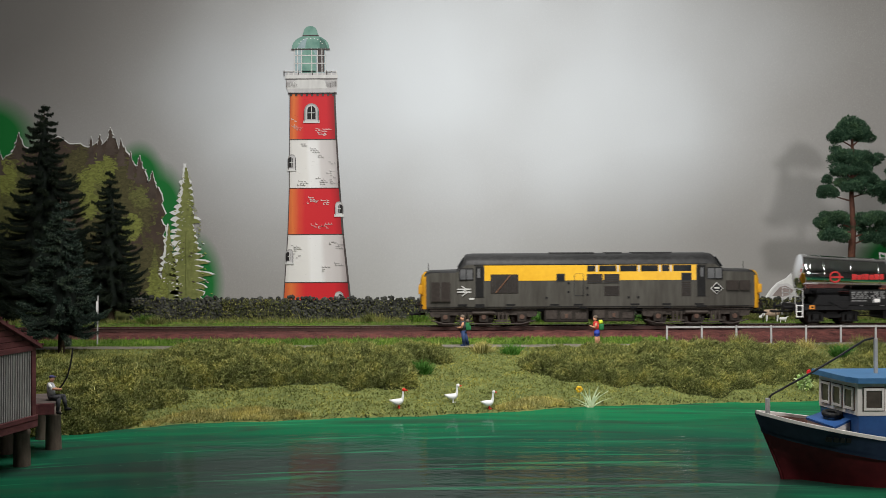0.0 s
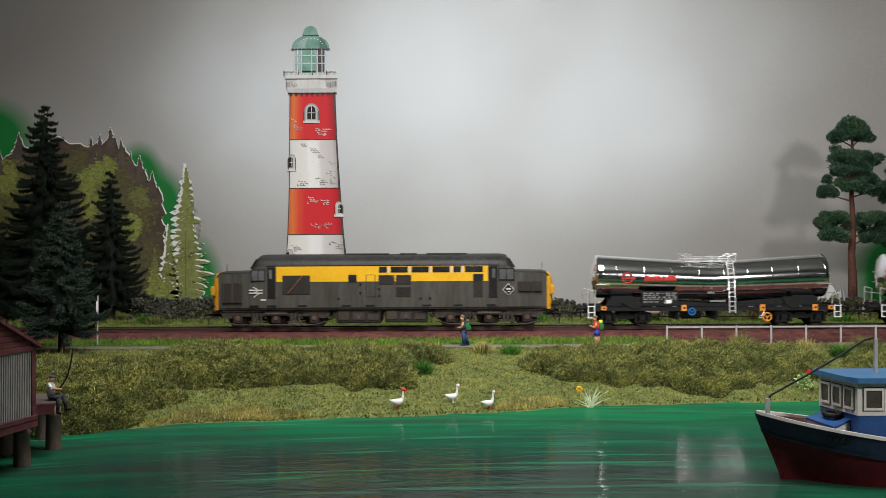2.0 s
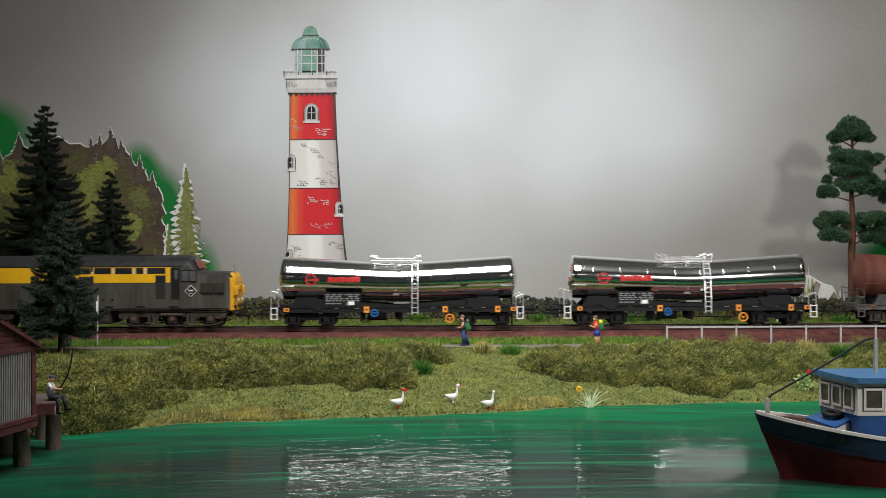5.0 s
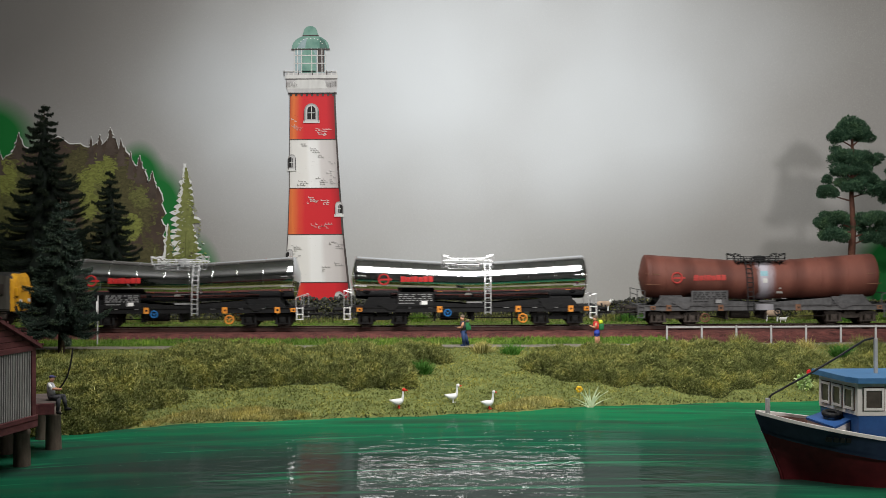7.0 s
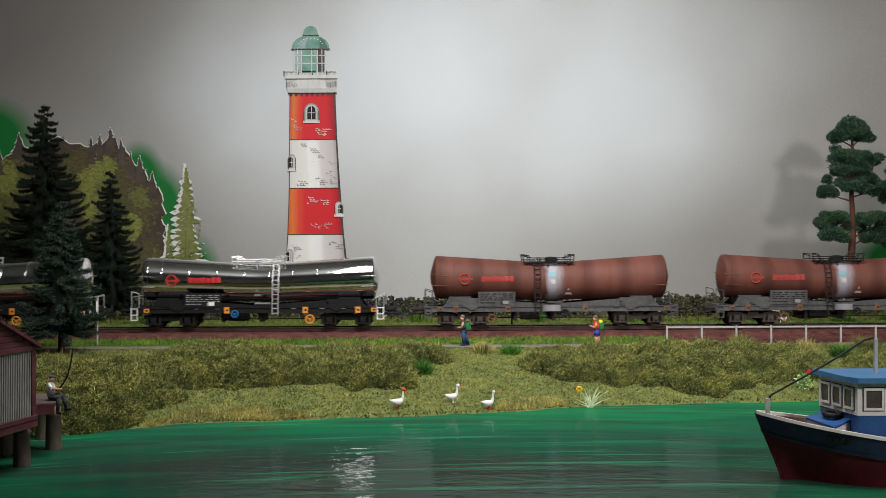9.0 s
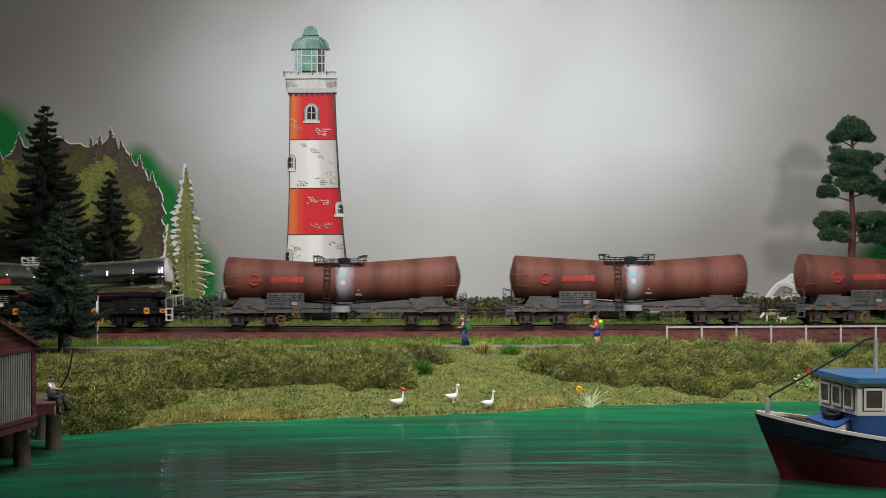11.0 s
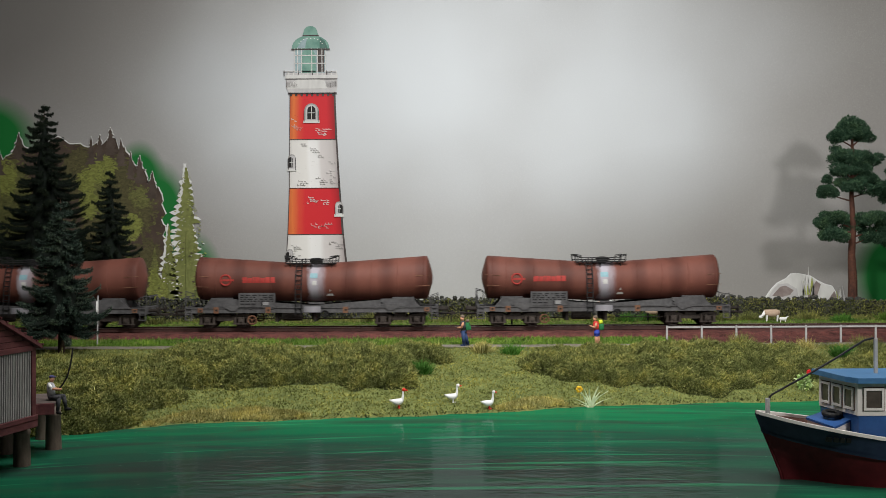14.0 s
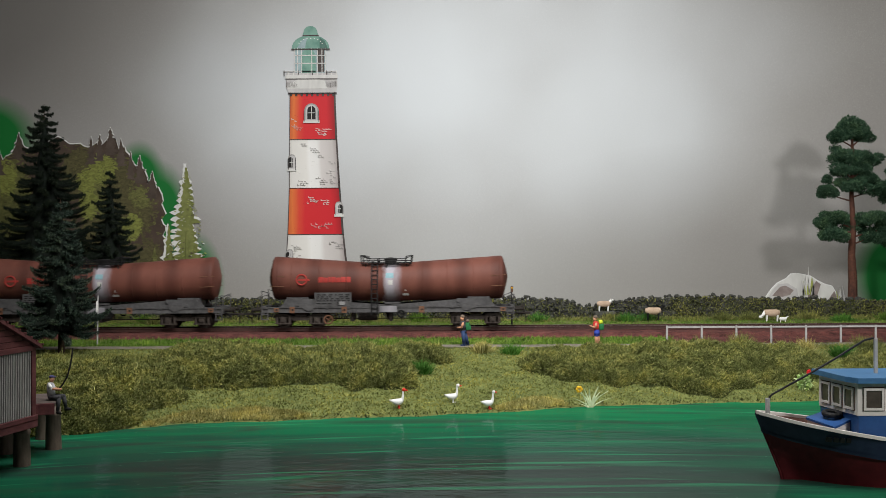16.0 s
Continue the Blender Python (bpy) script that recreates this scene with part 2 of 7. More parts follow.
def ball(bm, c, r, n=10, squash=(1, 1, 1)):
    m = Matrix.Translation(c) @ Matrix.Diagonal((*[r * s for s in squash], 1))
    bmesh.ops.create_uvsphere(bm, u_segments=n, v_segments=max(6, n * 2 // 3), radius=1, matrix=m)
    return bm


def torus(bm, c, big, small, axis="y", n=20, k=8):
    rings = []
    for i in range(n):
        a = i * math.tau / n
        ring = []
        for j in range(k):
            b = j * math.tau / k
            r = big + small * math.cos(b)
            p = (r * math.cos(a), small * math.sin(b), r * math.sin(a)) if axis == "y" else (r * math.cos(a), r * math.sin(a), small * math.sin(b))
            ring.append(bm.verts.new(Vector(c) + Vector(p)))
        rings.append(ring)
    for i in range(n):
        for j in range(k):
            bm.faces.new((rings[i][j], rings[(i + 1) % n][j], rings[(i + 1) % n][(j + 1) % k], rings[i][(j + 1) % k]))
    bmesh.ops.recalc_face_normals(bm, faces=bm.faces)
    return bm


def blades(points, normals, length, width, spread, rng, bend=0.3):
    """Small pointed leaves at the points, leaning about the normals: vertices and faces."""
    n = len(points)
    d = normals + rng.normal(0, spread, (n, 3))
    d /= np.linalg.norm(d, axis=1, keepdims=True)
    side = np.cross(d, rng.normal(0, 1, (n, 3)))
    side /= np.linalg.norm(side, axis=1, keepdims=True) + 1e-9
    ln = (length * rng.uniform(0.6, 1.3, n))[:, None]
    w = (width * rng.uniform(0.7, 1.3, n))[:, None] / 2
    droop = rng.normal(0, bend, (n, 3)) * ln
    half = points + d * ln * 0.55 + droop * 0.3
    v = np.stack([points - side * w, points + side * w, half + side * w * 0.9, points + d * ln + droop, half - side * w * 0.9], 1)
    faces = [(5 * i, 5 * i + 1, 5 * i + 2, 5 * i + 3, 5 * i + 4) for i in range(n)]
    return v.reshape(-1, 3), faces


# ---- the land ----
def shore(x):
    """Distance of the water's edge, with its small bays."""
    base = np.interp(x, [-1500, -215, -190, -140, -75, -10, 30, 62, 115, 220, 1500], [505, 520, 529, 560, 574, 587, 595, 612, 623, 635, 640])
    return base + 1.6 * np.sin(x * 0.09) + 1.0 * np.sin(x * 0.23 + 1) + 0.6 * np.sin(x * 0.61)


def bank(x, y):
    """Height of the land: a bank from the water to the path, the track bed's shelf, the meadow behind."""
    s = shore(x)
    t = np.clip((y - s) / (728 - s), -1, 1)
    z = np.where(t > 0, 23.0 * (0.72 * np.abs(t) + 0.28 * np.abs(t) ** 0.5), 30 * t)
    z = np.where(y > 728, 23.0 + np.clip((y - 758) / 18, 0, 1) * 3.2, z)
    z = np.where(y > 840, 26.2 + np.clip((y - 840) / 60, 0, 1) * 3.0, z)
    rough = 0.7 * np.sin(x * 0.13 + y * 0.05) * np.sin(y * 0.11 - x * 0.03) + 0.35 * np.sin(x * 0.37 + 2) * np.sin(y * 0.31)
    return z + rough * np.clip((y - s) / 20, 0, 1) * np.where((y > 724) & (y < 842), 0.15, 1)


def build_land():
    xs = np.concatenate([np.arange(-1500, -480, 12.0), np.arange(-480, 481, 4.0), np.arange(492, 1501, 12.0)])
    ys = np.concatenate([np.arange(480, 860, 3.0), np.arange(860, 1084, 8.0), [1084.0]])
    gx, gy = np.meshgrid(xs, ys)
    v = np.stack([gx, gy, bank(gx, gy)], -1).reshape(-1, 3)
    w = len(xs)
    f = [(j * w + i, j * w + i + 1, (j + 1) * w + i + 1, (j + 1) * w + i) for j in range(len(ys) - 1) for i in range(w - 1)]
    tagged(soup("ground", v, f, TURF), "green-brown scatter turf bank of a model railway", "ground", kind="structure")
    # the trodden path along the top of the bank
    px = np.arange(-1500, 1501, 6.0)
    v, f = [], []
    for i, x in enumerate(px):
        for y in (731 + 2 * math.sin(x * 0.05), 741, 752 + 1.5 * math.sin(x * 0.07 + 1)):
            v.append((x, y, float(bank(np.float64(x), np.float64(y))) + 0.35))
        if i:
            k = 3 * i
            f += [(k - 3, k, k + 1, k - 2), (k - 2, k + 1, k + 2, k - 1)]
    tagged(soup("path", v, f, PATH), "grey-beige sanded footpath along the railway", "path", kind="structure")
    # red granulate between the fence and the track bed
    xs = np.arange(150, 1500, 4.0)
    ys = np.linspace(753, 774, 6)
    gx, gy = np.meshgrid(xs, ys)
    gz = bank(gx, gy) + 0.5 + 0.25 * np.sin(gx * 1.7 + gy) * np.sin(gy * 2.3) - np.where(gx < 156, 0.6, 0)
    n = len(xs)
    v = np.stack([gx, gy, gz], -1).reshape(-1, 3)
    f = [(b * n + a, b * n + a + 1, (b + 1) * n + a + 1, (b + 1) * n + a) for b in range(5) for a in range(n - 1)]
    tagged(soup("granulate_strip", v, f, BALLAST), "red-brown granulate strip between fence and track bed", "granulate", kind="structure")
    bm = boxed(-1500, 1500, -200, 660, -14, 0)
    tagged(part("water", bm, WATER), "glossy green resin water with painted dark streaks", "water", kind="structure")


def build_room():
    bm = boxed(-1500, 1500, 1084, 1100, -60, 1000)
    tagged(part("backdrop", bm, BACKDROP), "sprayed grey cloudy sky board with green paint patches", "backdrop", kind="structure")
    # unseen room shell, kept pale to bounce fill light and show grey in chrome
    for name, dims in (("wall_left", (-1620, -1600, -1200, 1084, -400, 1000)), ("wall_right", (1600, 1620, -1200, 1084, -400, 1000)),
                       ("wall_back", (-1620, 1620, -1220, -1200, -400, 1000)), ("ceiling", (-1620, 1620, -1220, 1100, 1000, 1020)),
                       ("floor", (-1620, 1620, -1220, 1100, -420, -400))):
        tagged(part(name, boxed(*dims), CEILING if name == "ceiling" else ROOM), "plain grey wall of the dim layout room", name.split("_")[0], kind="structure")


def build_baseboard():
    """The timber frame that carries the layout in its room."""
    tagged(part("baseboard", boxed(-1500, 1500, -200, 1084, -60, -30.5), BOARD), "plain timber baseboard carrying the whole layout", "baseboard", kind="structure")
    for x in (-1440, 0, 1440):
        for y in (-150, 1040):
            tagged(part("baseboard_leg", boxed(x - 25, x + 25, y - 25, y + 25, -400, -60), BOARD), "plain square timber leg under the baseboard", "leg", kind="structure")


RAILZ = 32.2
TRACKY = 810.0


def build_track():
    bm = bmesh.new()
    rng = random.Random(3)
    xs = list(range(-1500, 1501, 4))
    rows = []
    for x in xs:
        rows.append([bm.verts.new((x, y + rng.uniform(-0.5, 0.5), z + rng.uniform(-0.35, 0.35))) for y, z in
                     [(772, 24.5), (774, 26), (777.5, 27.6), (781, 29.0), (790, 29.2), (800, 29.1), (810, 29.1), (820, 29.1), (830, 29.1), (839, 29.1), (843, 27.5), (847, 25)]])
    for a, b in zip(rows, rows[1:]):
        for i in range(len(a) - 1):
            bm.faces.new((a[i], b[i], b[i + 1], a[i + 1]))
    tagged(part("track_bed", bm, BALLAST), "red-brown granulate ballast bed under the track", "track bed", kind="structure")
    for y in (TRACKY - 8.25, TRACKY + 8.25):
        rail = thing("rail", 0, y, RAILZ, "rust-brown steel rail with a worn bright top on sleepers", "rail", "rails of the track")
        bm = bmesh.new()
        box(bm, -1500, 1500, -1.0, 1.0, -2.5, -2.0)
        box(bm, -1500, 1500, -0.3, 0.3, -2.0, -0.7)
        box(bm, -1500, 1500, -0.55, 0.55, -0.7, -0.04)
        part("web", bm, RAIL, rail)
        part("rail_head", boxed(-1500, 1500, -0.45, 0.45, -0.036, 0.0), RAILTOP, rail)


build_land()
build_room()
build_baseboard()
build_track()


# ---- the train ----
LOCO_GREY = paint("weathered_grey_paint", (0.036, 0.033, 0.027), (0.070, 0.067, 0.057), 350, 70, 0.6, relief=0.05, stretch=(1, 1, 0.16))
LOCO_ROOF = paint("sooty_roof_paint", (0.013, 0.013, 0.013), (0.038, 0.038, 0.038), 300, 30, 0.5, relief=0.05)
YELLOW = paint("rail_yellow_paint", (0.64, 0.34, 0.008), (0.74, 0.42, 0.015), 300, 50, 0.4, relief=0.03)
BLACK = paint("dull_black", (0.004, 0.004, 0.004), (0.010, 0.010, 0.010), 500, 60, 0.7, relief=0.1)
GRIME = paint("grimy_underframe", (0.010, 0.0085, 0.007), (0.034, 0.028, 0.023), 500, 80, 0.8, relief=0.2)
RUSTY = paint("rusty_brown_metal", (0.10, 0.045, 0.025), (0.19, 0.10, 0.06), 600, 80, 0.75, relief=0.2)
GLASSY = paint("dark_glazing", (0.012, 0.014, 0.016), (0.03, 0.032, 0.035), 200, 30, 0.12, relief=0)
PALE = paint("pale_lettering", (0.4, 0.4, 0.38), (0.55, 0.55, 0.53), 600, 60, 0.6, relief=0)
RED_PRINT = paint("red_print", (0.36, 0.02, 0.02), (0.46, 0.032, 0.03), 600, 60, 0.5, relief=0)
ORANGE = paint("orange_paint", (0.60, 0.20, 0.02), (0.70, 0.28, 0.05), 500, 60, 0.5, relief=0)
BLUE_WHEEL = paint("blue_handwheel_paint", (0.01, 0.09, 0.26), (0.02, 0.14, 0.36), 500, 60, 0.5, relief=0)
RED_DULL = paint("faded_red_print", (0.25, 0.026, 0.022), (0.34, 0.042, 0.034), 600, 60, 0.6, relief=0)
GREY_PRINT = paint("grey_small_print", (0.16, 0.16, 0.16), (0.26, 0.26, 0.26), 600, 60, 0.6, relief=0)
SILVER = paint("silver_metal", (0.55, 0.56, 0.57), (0.7, 0.7, 0.7), 500, 60, 0.35, metal=0.6, relief=0)
FRAME_BLACK = paint("black_underframe", (0.005, 0.005, 0.0055), (0.012, 0.012, 0.0125), 500, 60, 0.6, relief=0.05)
FRAME_GREY = paint("dusty_grey_underframe", (0.042, 0.041, 0.042), (0.10, 0.099, 0.10), 300, 50, 0.8, relief=0.1)
WHEEL = paint("dark_wheel_steel", (0.025, 0.02, 0.017), (0.07, 0.055, 0.045), 500, 90, 0.5, metal=0.3, relief=0.1)
DUST = paint("pale_grey_spill", (0.14, 0.138, 0.15), (0.27, 0.265, 0.285), 120, 90, 0.8, relief=0, stretch=(1, 1, 0.15))
WHITE = paint("white_paint", (0.68, 0.68, 0.66), (0.8, 0.8, 0.78), 500, 60, 0.5, relief=0)
TURQUOISE = paint("turquoise_label", (0.16, 0.30, 0.34), (0.26, 0.40, 0.44), 500, 60, 0.6, relief=0)


CAB_PANE = paint("hazy_cab_glazing", (0.05, 0.052, 0.055), (0.12, 0.12, 0.122), 90, 40, 0.3, relief=0)
GRILLE = paint("brown_dusted_grille", (0.018, 0.014, 0.012), (0.036, 0.029, 0.024), 500, 60, 0.75, relief=0.2)
BOGIE = paint("dusty_bogie_steel", (0.022, 0.017, 0.014), (0.062, 0.051, 0.043), 500, 80, 0.7, relief=0.2)
RUST_DIM = paint("dull_rust_metal", (0.055, 0.030, 0.022), (0.11, 0.066, 0.048), 600, 80, 0.7, relief=0.2)
NOSE_YELLOW = paint("grimy_nose_yellow", (0.40, 0.18, 0.012), (0.66, 0.35, 0.015), 260, 90, 0.5, relief=0.05, stretch=(1, 1, 0.4))


def chrome_paint():
    m, t, p = shader("polished_chrome", 0.075, 1.0)
    t.links.new(ramp(t, grain(t, 60, 4), [(0.3, (0.80, 0.80, 0.81)), (0.7, (0.88, 0.88, 0.89))]), p.inputs["Base Color"])
    bump(t, p, grain(t, 25, 2, (1, 1, 1)), 0.05, 0.0006)
    return m


def tank_brown():
    """Sun-bleached oxide brown with sooty rings between the plates."""
    m, t, p = shader("weathered_brown_tank", 0.62)
    c = ramp(t, grain(t, 25, 5, (1, 1, 0.5)), [(0.3, (0.082, 0.028, 0.020)), (0.7, (0.165, 0.060, 0.043))])
    w = t.nodes.new("ShaderNodeTexWave")
    w.inputs["Scale"].default_value = 11.6
    w.inputs["Distortion"].default_value = 0.6
    w.inputs["Detail"].default_value = 2
    tc = t.nodes.new("ShaderNodeTexCoord")
    t.links.new(tc.outputs["Object"], w.inputs[0])
    ring = ramp(t, w.outputs[1], [(0.0, (0.68, 0.66, 0.66)), (0.5, (1, 1, 1))])
    n = t.nodes.new("ShaderNodeMix")
    n.data_type, n.blend_type = "RGBA", "MULTIPLY"
    n.inputs[0].default_value = 1.0
    t.links.new(c, n.inputs[6])
    t.links.new(ring, n.inputs[7])
    sep = t.nodes.new("ShaderNodeSeparateXYZ")
    t.links.new(tc.outputs["Object"], sep.inputs[0])
    wob = t.nodes.new("ShaderNodeMath")
    wob.operation = "MULTIPLY_ADD"
    wob.inputs[1].default_value = 0.009
    t.links.new(grain(t, 160, 3, (1, 1, 0.15)), wob.inputs[0])
    t.links.new(sep.outputs[0], wob.inputs[2])
    spill = ramp(t, wob.outputs[0], [(0.0, (0, 0, 0)), (0.0025, (0.75, 0.75, 0.75)), (0.0095, (0.75, 0.75, 0.75)), (0.0135, (0, 0, 0))])
    t.links.new(mixed(t, spill, n.outputs[2], (0.40, 0.40, 0.45)), p.inputs["Base Color"])
    bump(t, p, grain(t, 500, 4), 0.08, 0.0003)
    return m


CHROME = chrome_paint()
TANK_BROWN = tank_brown()

K = 0.4085          # one unit of the side drawings in millimetres


def side(bm, x0, x1, z0, z1, depth, proud=0.25, both=True, thick=0.6):
    """A rectangle of the side drawing set on both flanks, which stand depth from the middle."""
    for s in (-1, 1) if both else (-1,):
        a, b = sorted((s * (depth + proud), s * (depth + proud - thick)))
        box(bm, x0 * K, x1 * K, a, b, z0 * K, z1 * K)
    return bm


def flanks(name, rects, depth, proud, material, parent, label="", thick=0.6):
    """Each rectangle of the side drawing as a part of its own on either flank."""
    out = []
    for x0, x1, z0, z1 in rects:
        for s in (-1, 1):
            y0, y1 = sorted((s * (depth + proud), s * (depth + proud - thick)))
            out.append(part(name, boxed(x0 * K, x1 * K, y0, y1, z0 * K, z1 * K), material, parent, label))
    return out


def wheelset(parent, x, r, gauge=8.25):
    bm = bmesh.new()
    for s in (-1, 1):
        y0, y1 = s * (gauge - 1.3), s * (gauge + 1.0)
        rings = [(y0, r * 1.12), (y0 + s * 0.6, r * 1.12), (y0 + s * 0.7, r), (y1, r * 0.985), (y1, r * 0.82), (y1 - s * 0.7, r * 0.78), (y1 - s * 0.6, r * 0.25), (y1 + s * 0.3, r * 0.2)]
        prev = None
        for y, q in rings:
            ring = [bm.verts.new((q * math.cos(i * math.tau / 20), y, q * math.sin(i * math.tau / 20))) for i in range(20)]
            if prev:
                for i in range(20):
                    bm.faces.new((prev[i], prev[(i + 1) % 20], ring[(i + 1) % 20], ring[i]))
            else:
                bm.faces.new(ring)
            prev = ring
        bm.faces.new(prev)
        for a in range(6):
            c, d = math.cos(a * math.tau / 6), math.sin(a * math.tau / 6)
            rod(bm, (c * r * 0.2, y1 - s * 0.4, d * r * 0.2), (c * r * 0.8, y1 - s * 0.4, d * r * 0.8), r * 0.07, r * 0.07, 5)
    rod(bm, (0, -gauge, 0), (0, gauge, 0), r * 0.16, r * 0.16, 8)
    bmesh.ops.recalc_face_normals(bm, faces=bm.faces)
    ob = part("wheelset", bm, WHEEL, parent)
    ob["label"] = "dark steel wheels on their axle"
    ob.matrix_basis = pose(x * MM, 0, r * MM)
    return ob, x, r


def loft(sections, close=True):
    bm = bmesh.new()
    rings = [[bm.verts.new(p) for p in s] for s in sections]
    n = len(rings[0])
    for a, b in zip(rings, rings[1:]):
        for i in range(n - 1):
            bm.faces.new((a[i], a[i + 1], b[i + 1], b[i]))
    if close:
        bm.faces.new(rings[0][::-1])
        bm.faces.new(rings[-1])
    bmesh.ops.recalc_face_normals(bm, faces=bm.faces)
    return bm


def build_loco():
    """Six-axle diesel with a nose at each end."""
    loco = thing("diesel_locomotive", 0, TRACKY, RAILZ, "weathered grey diesel locomotive with yellow band and noses", "locomotive")
    half = [(-122.6, 11.0, 30.0, 33.0), (-121.6, 13.6, 35.5, 38.2), (-119.6, 15.2, 38.0, 40.4), (-116.0, 15.9, 39.2, 41.3), (-98.0, 16.4, 39.6, 41.8), (-96.0, 16.9, 40.0, 42.2),
            (-93.4, 17.1, 42.5, 47.0), (-90.6, 17.2, 44.6, 52.2), (-89.0, 17.4, 45.2, 53.0), (-85.0, 17.5, 45.3, 53.4)]
    st = half + [(-x, w, a, b) for x, w, a, b in half[::-1]]
    low = [[(x, -w * 0.96, 13.4), (x, -w, 15.0), (x, -w, a), (x, w, a), (x, w, 15.0), (x, w * 0.96, 13.4), (x, -w * 0.96, 13.4)] for x, w, a, b in st]
    part("body", loft(low), LOCO_GREY, loco)
    top = [[(x, w * math.cos(q), a + (b - a) * math.sin(q) ** 0.9) for q in np.linspace(math.pi, 0, 13)] for x, w, a, b in st]
    part("roof", loft(top), LOCO_ROOF, loco, "soot-grey curved roof", True)
    flanks("yellow_band", [(-189, 188, 82.3, 109.3)], 17.5, 0.12, YELLOW, loco, "yellow paint band along the side")
    for s in (-1, 1):
        sec = [(-123.4, 9.5, 27), (-123.2, 12.6, 34.0), (-122.2, 14.3, 37.6), (-120.6, 15.3, 39.6), (-119.0, 15.75, 40.6)]
        rows = []
        for x, w, a in sec:
            rows.append([(-x * s, -w, 13.2), (-x * s, -w, a - 4), (-x * s, -w * 0.82, a), (-x * s, w * 0.82, a), (-x * s, w, a - 4), (-x * s, w, 13.2), (-x * s, -w, 13.2)])
        nose = part("nose_front", loft(rows), NOSE_YELLOW, loco, "rounded yellow nose with brown grime")
        for y in (-8.7, 8.7):
            bm = rod(bmesh.new(), (s * 121, y, 16.2), (s * 125, y, 16.2), 1.1, 1.1, 10)
            rod(bm, (s * 125, y, 16.2), (s * 125.7, y, 16.2), 2.6, 2.6, 14)
            part("buffer", bm, GRIME, loco)
        bm = boxed(s * 122 - 1.2, s * 122 + 1.2, -14.5, 14.5, 12.0, 17.0)
        part("buffer_beam", bm, GRIME, loco)
        bm = boxed(s * 123.0 - 1.0, s * 123.0 + 1.2, -6.5, 6.5, 27.5, 31.5, bevel=0.5)
        part("headcode_box", bm, NOSE_YELLOW, loco)
        for y in (-13.6, 13.6):
            lug = boxed(*sorted((s * 121.6, s * 124.6)), y - 1.6, y + 1.6, 24.0, 30.5, bevel=0.6)
            part("lamp_housing", lug, NOSE_YELLOW, loco)
            part("nose_handrail", pipe(bmesh.new(), [(s * 121.0, y * 1.08, 15.5), (s * 122.6, y * 1.1, 16.5), (s * 122.6, y * 1.1, 22.5), (s * 121.0, y * 1.08, 23.5)], 0.25, 5), BLACK, loco)
        for y in (-8, 8):
            part("marker_light", rod(bmesh.new(), (s * 123, y, 20.2), (s * 124.2, y, 20.2), 1.5, 1.5, 12), PALE, loco)
        bm = rod(bmesh.new(), (s * 117.5, 9, 40), (s * 117.5, 9, 46.5), 0.25, 0.2, 6)
        part("aerial", bm, BLACK, loco)
        bm = bmesh.new()
        rod(bm, (s * 120, 0, 9.0), (s * 131, 0, 9.0), 0.9, 0.9, 8)
        box(bm, s * 130 - 1.2, s * 130 + 1.2, -5, 5, 8.3, 9.6)
        rod(bm, (s * 129.5, 0, 1.5), (s * 129.5, 0, 9), 0.35, 0.35, 6)
        part("coupling", bm, BLACK, loco)
        for y in (-11, -4, 5, 12):
            part("brake_hose", pipe(bmesh.new(), [(s * 122.5, y, 14), (s * 124.4, y, 11), (s * 124.0, y, 7.5)], 0.45, 6), BLACK, loco)
        # windscreen of the raised cab
        bm = bmesh.new()
        v = [bm.verts.new(c) for c in ((s * 95.9, -13.5, 43.2), (s * 95.9, 13.5, 43.2), (s * 91.6, 11.5, 50.2), (s * 91.6, -11.5, 50.2))]
        w = [bm.verts.new(x.co + Vector((s * 0.5, 0, 0.3))) for x in v]
        bm.faces.new(w)
        for i in range(4):
            bm.faces.new((v[i], v[(i + 1) % 4], w[(i + 1) % 4], w[i]))
        bmesh.ops.recalc_face_normals(bm, faces=bm.faces)
        part("windscreen", bm, GLASSY, loco)
    dark = lambda name, label, m, *r: [part(name, boxed(a * K, b * K, *sorted((s * 17.2, s * 17.8)), c * K, d * K), m, loco, label) for a, b, c, d in r for s in (-1, 1)]
    dark("cab_door", "black recessed cab door", BLACK, (-204, -189, 53, 108), (188, 203, 53, 108))
    dark("cab_window", "hazy cab side window", CAB_PANE, (-231, -209, 85, 103), (207, 232, 85, 103))
    dark("window", "dark upper body window", GLASSY, (-6, 8, 98, 108.5), (15, 45, 98, 108.5), (52, 82, 98, 108.5), (89, 119, 98, 108.5), (126, 139, 98, 108.5), (146, 178, 98, 108.5))
    dark("grille", "dark louvred body grille", GRILLE, (-6, 20, 77, 93.3), (24, 51, 77, 93.3), (24, 51, 55, 72))
    dark("side_window", "small dark framed window", LOCO_ROOF, (-60.5, -45.5, 80, 94.5), (160.5, 178.5, 80, 95))
    dark("door_panel", "dark grille door", GRILLE, (161, 178, 54, 79))
    dark("nose_grille", "rust-tinted nose grille", GRILLE, (-282, -248, 46, 80), (240, 262, 64, 81), (264, 282, 64, 81))
    flanks("radiator_grille", [(-177, -128, 60, 93.5)], 17.5, 0.3, GRILLE, loco, "large rusty side grille")
    flanks("grille_bar", [(-266.5, -264.5, 46, 80)] + [(x0 - 0.9, x0, z0, z1) for x0, z0, z1 in ((-282, 46, 80), (-248, 46, 80), (-6, 77, 93.3), (21.5, 77, 93.3), (51, 77, 93.3), (24, 55, 72), (51, 55, 72), (161, 54, 79), (178, 54, 79))], 17.5, 0.42, LOCO_GREY, loco)
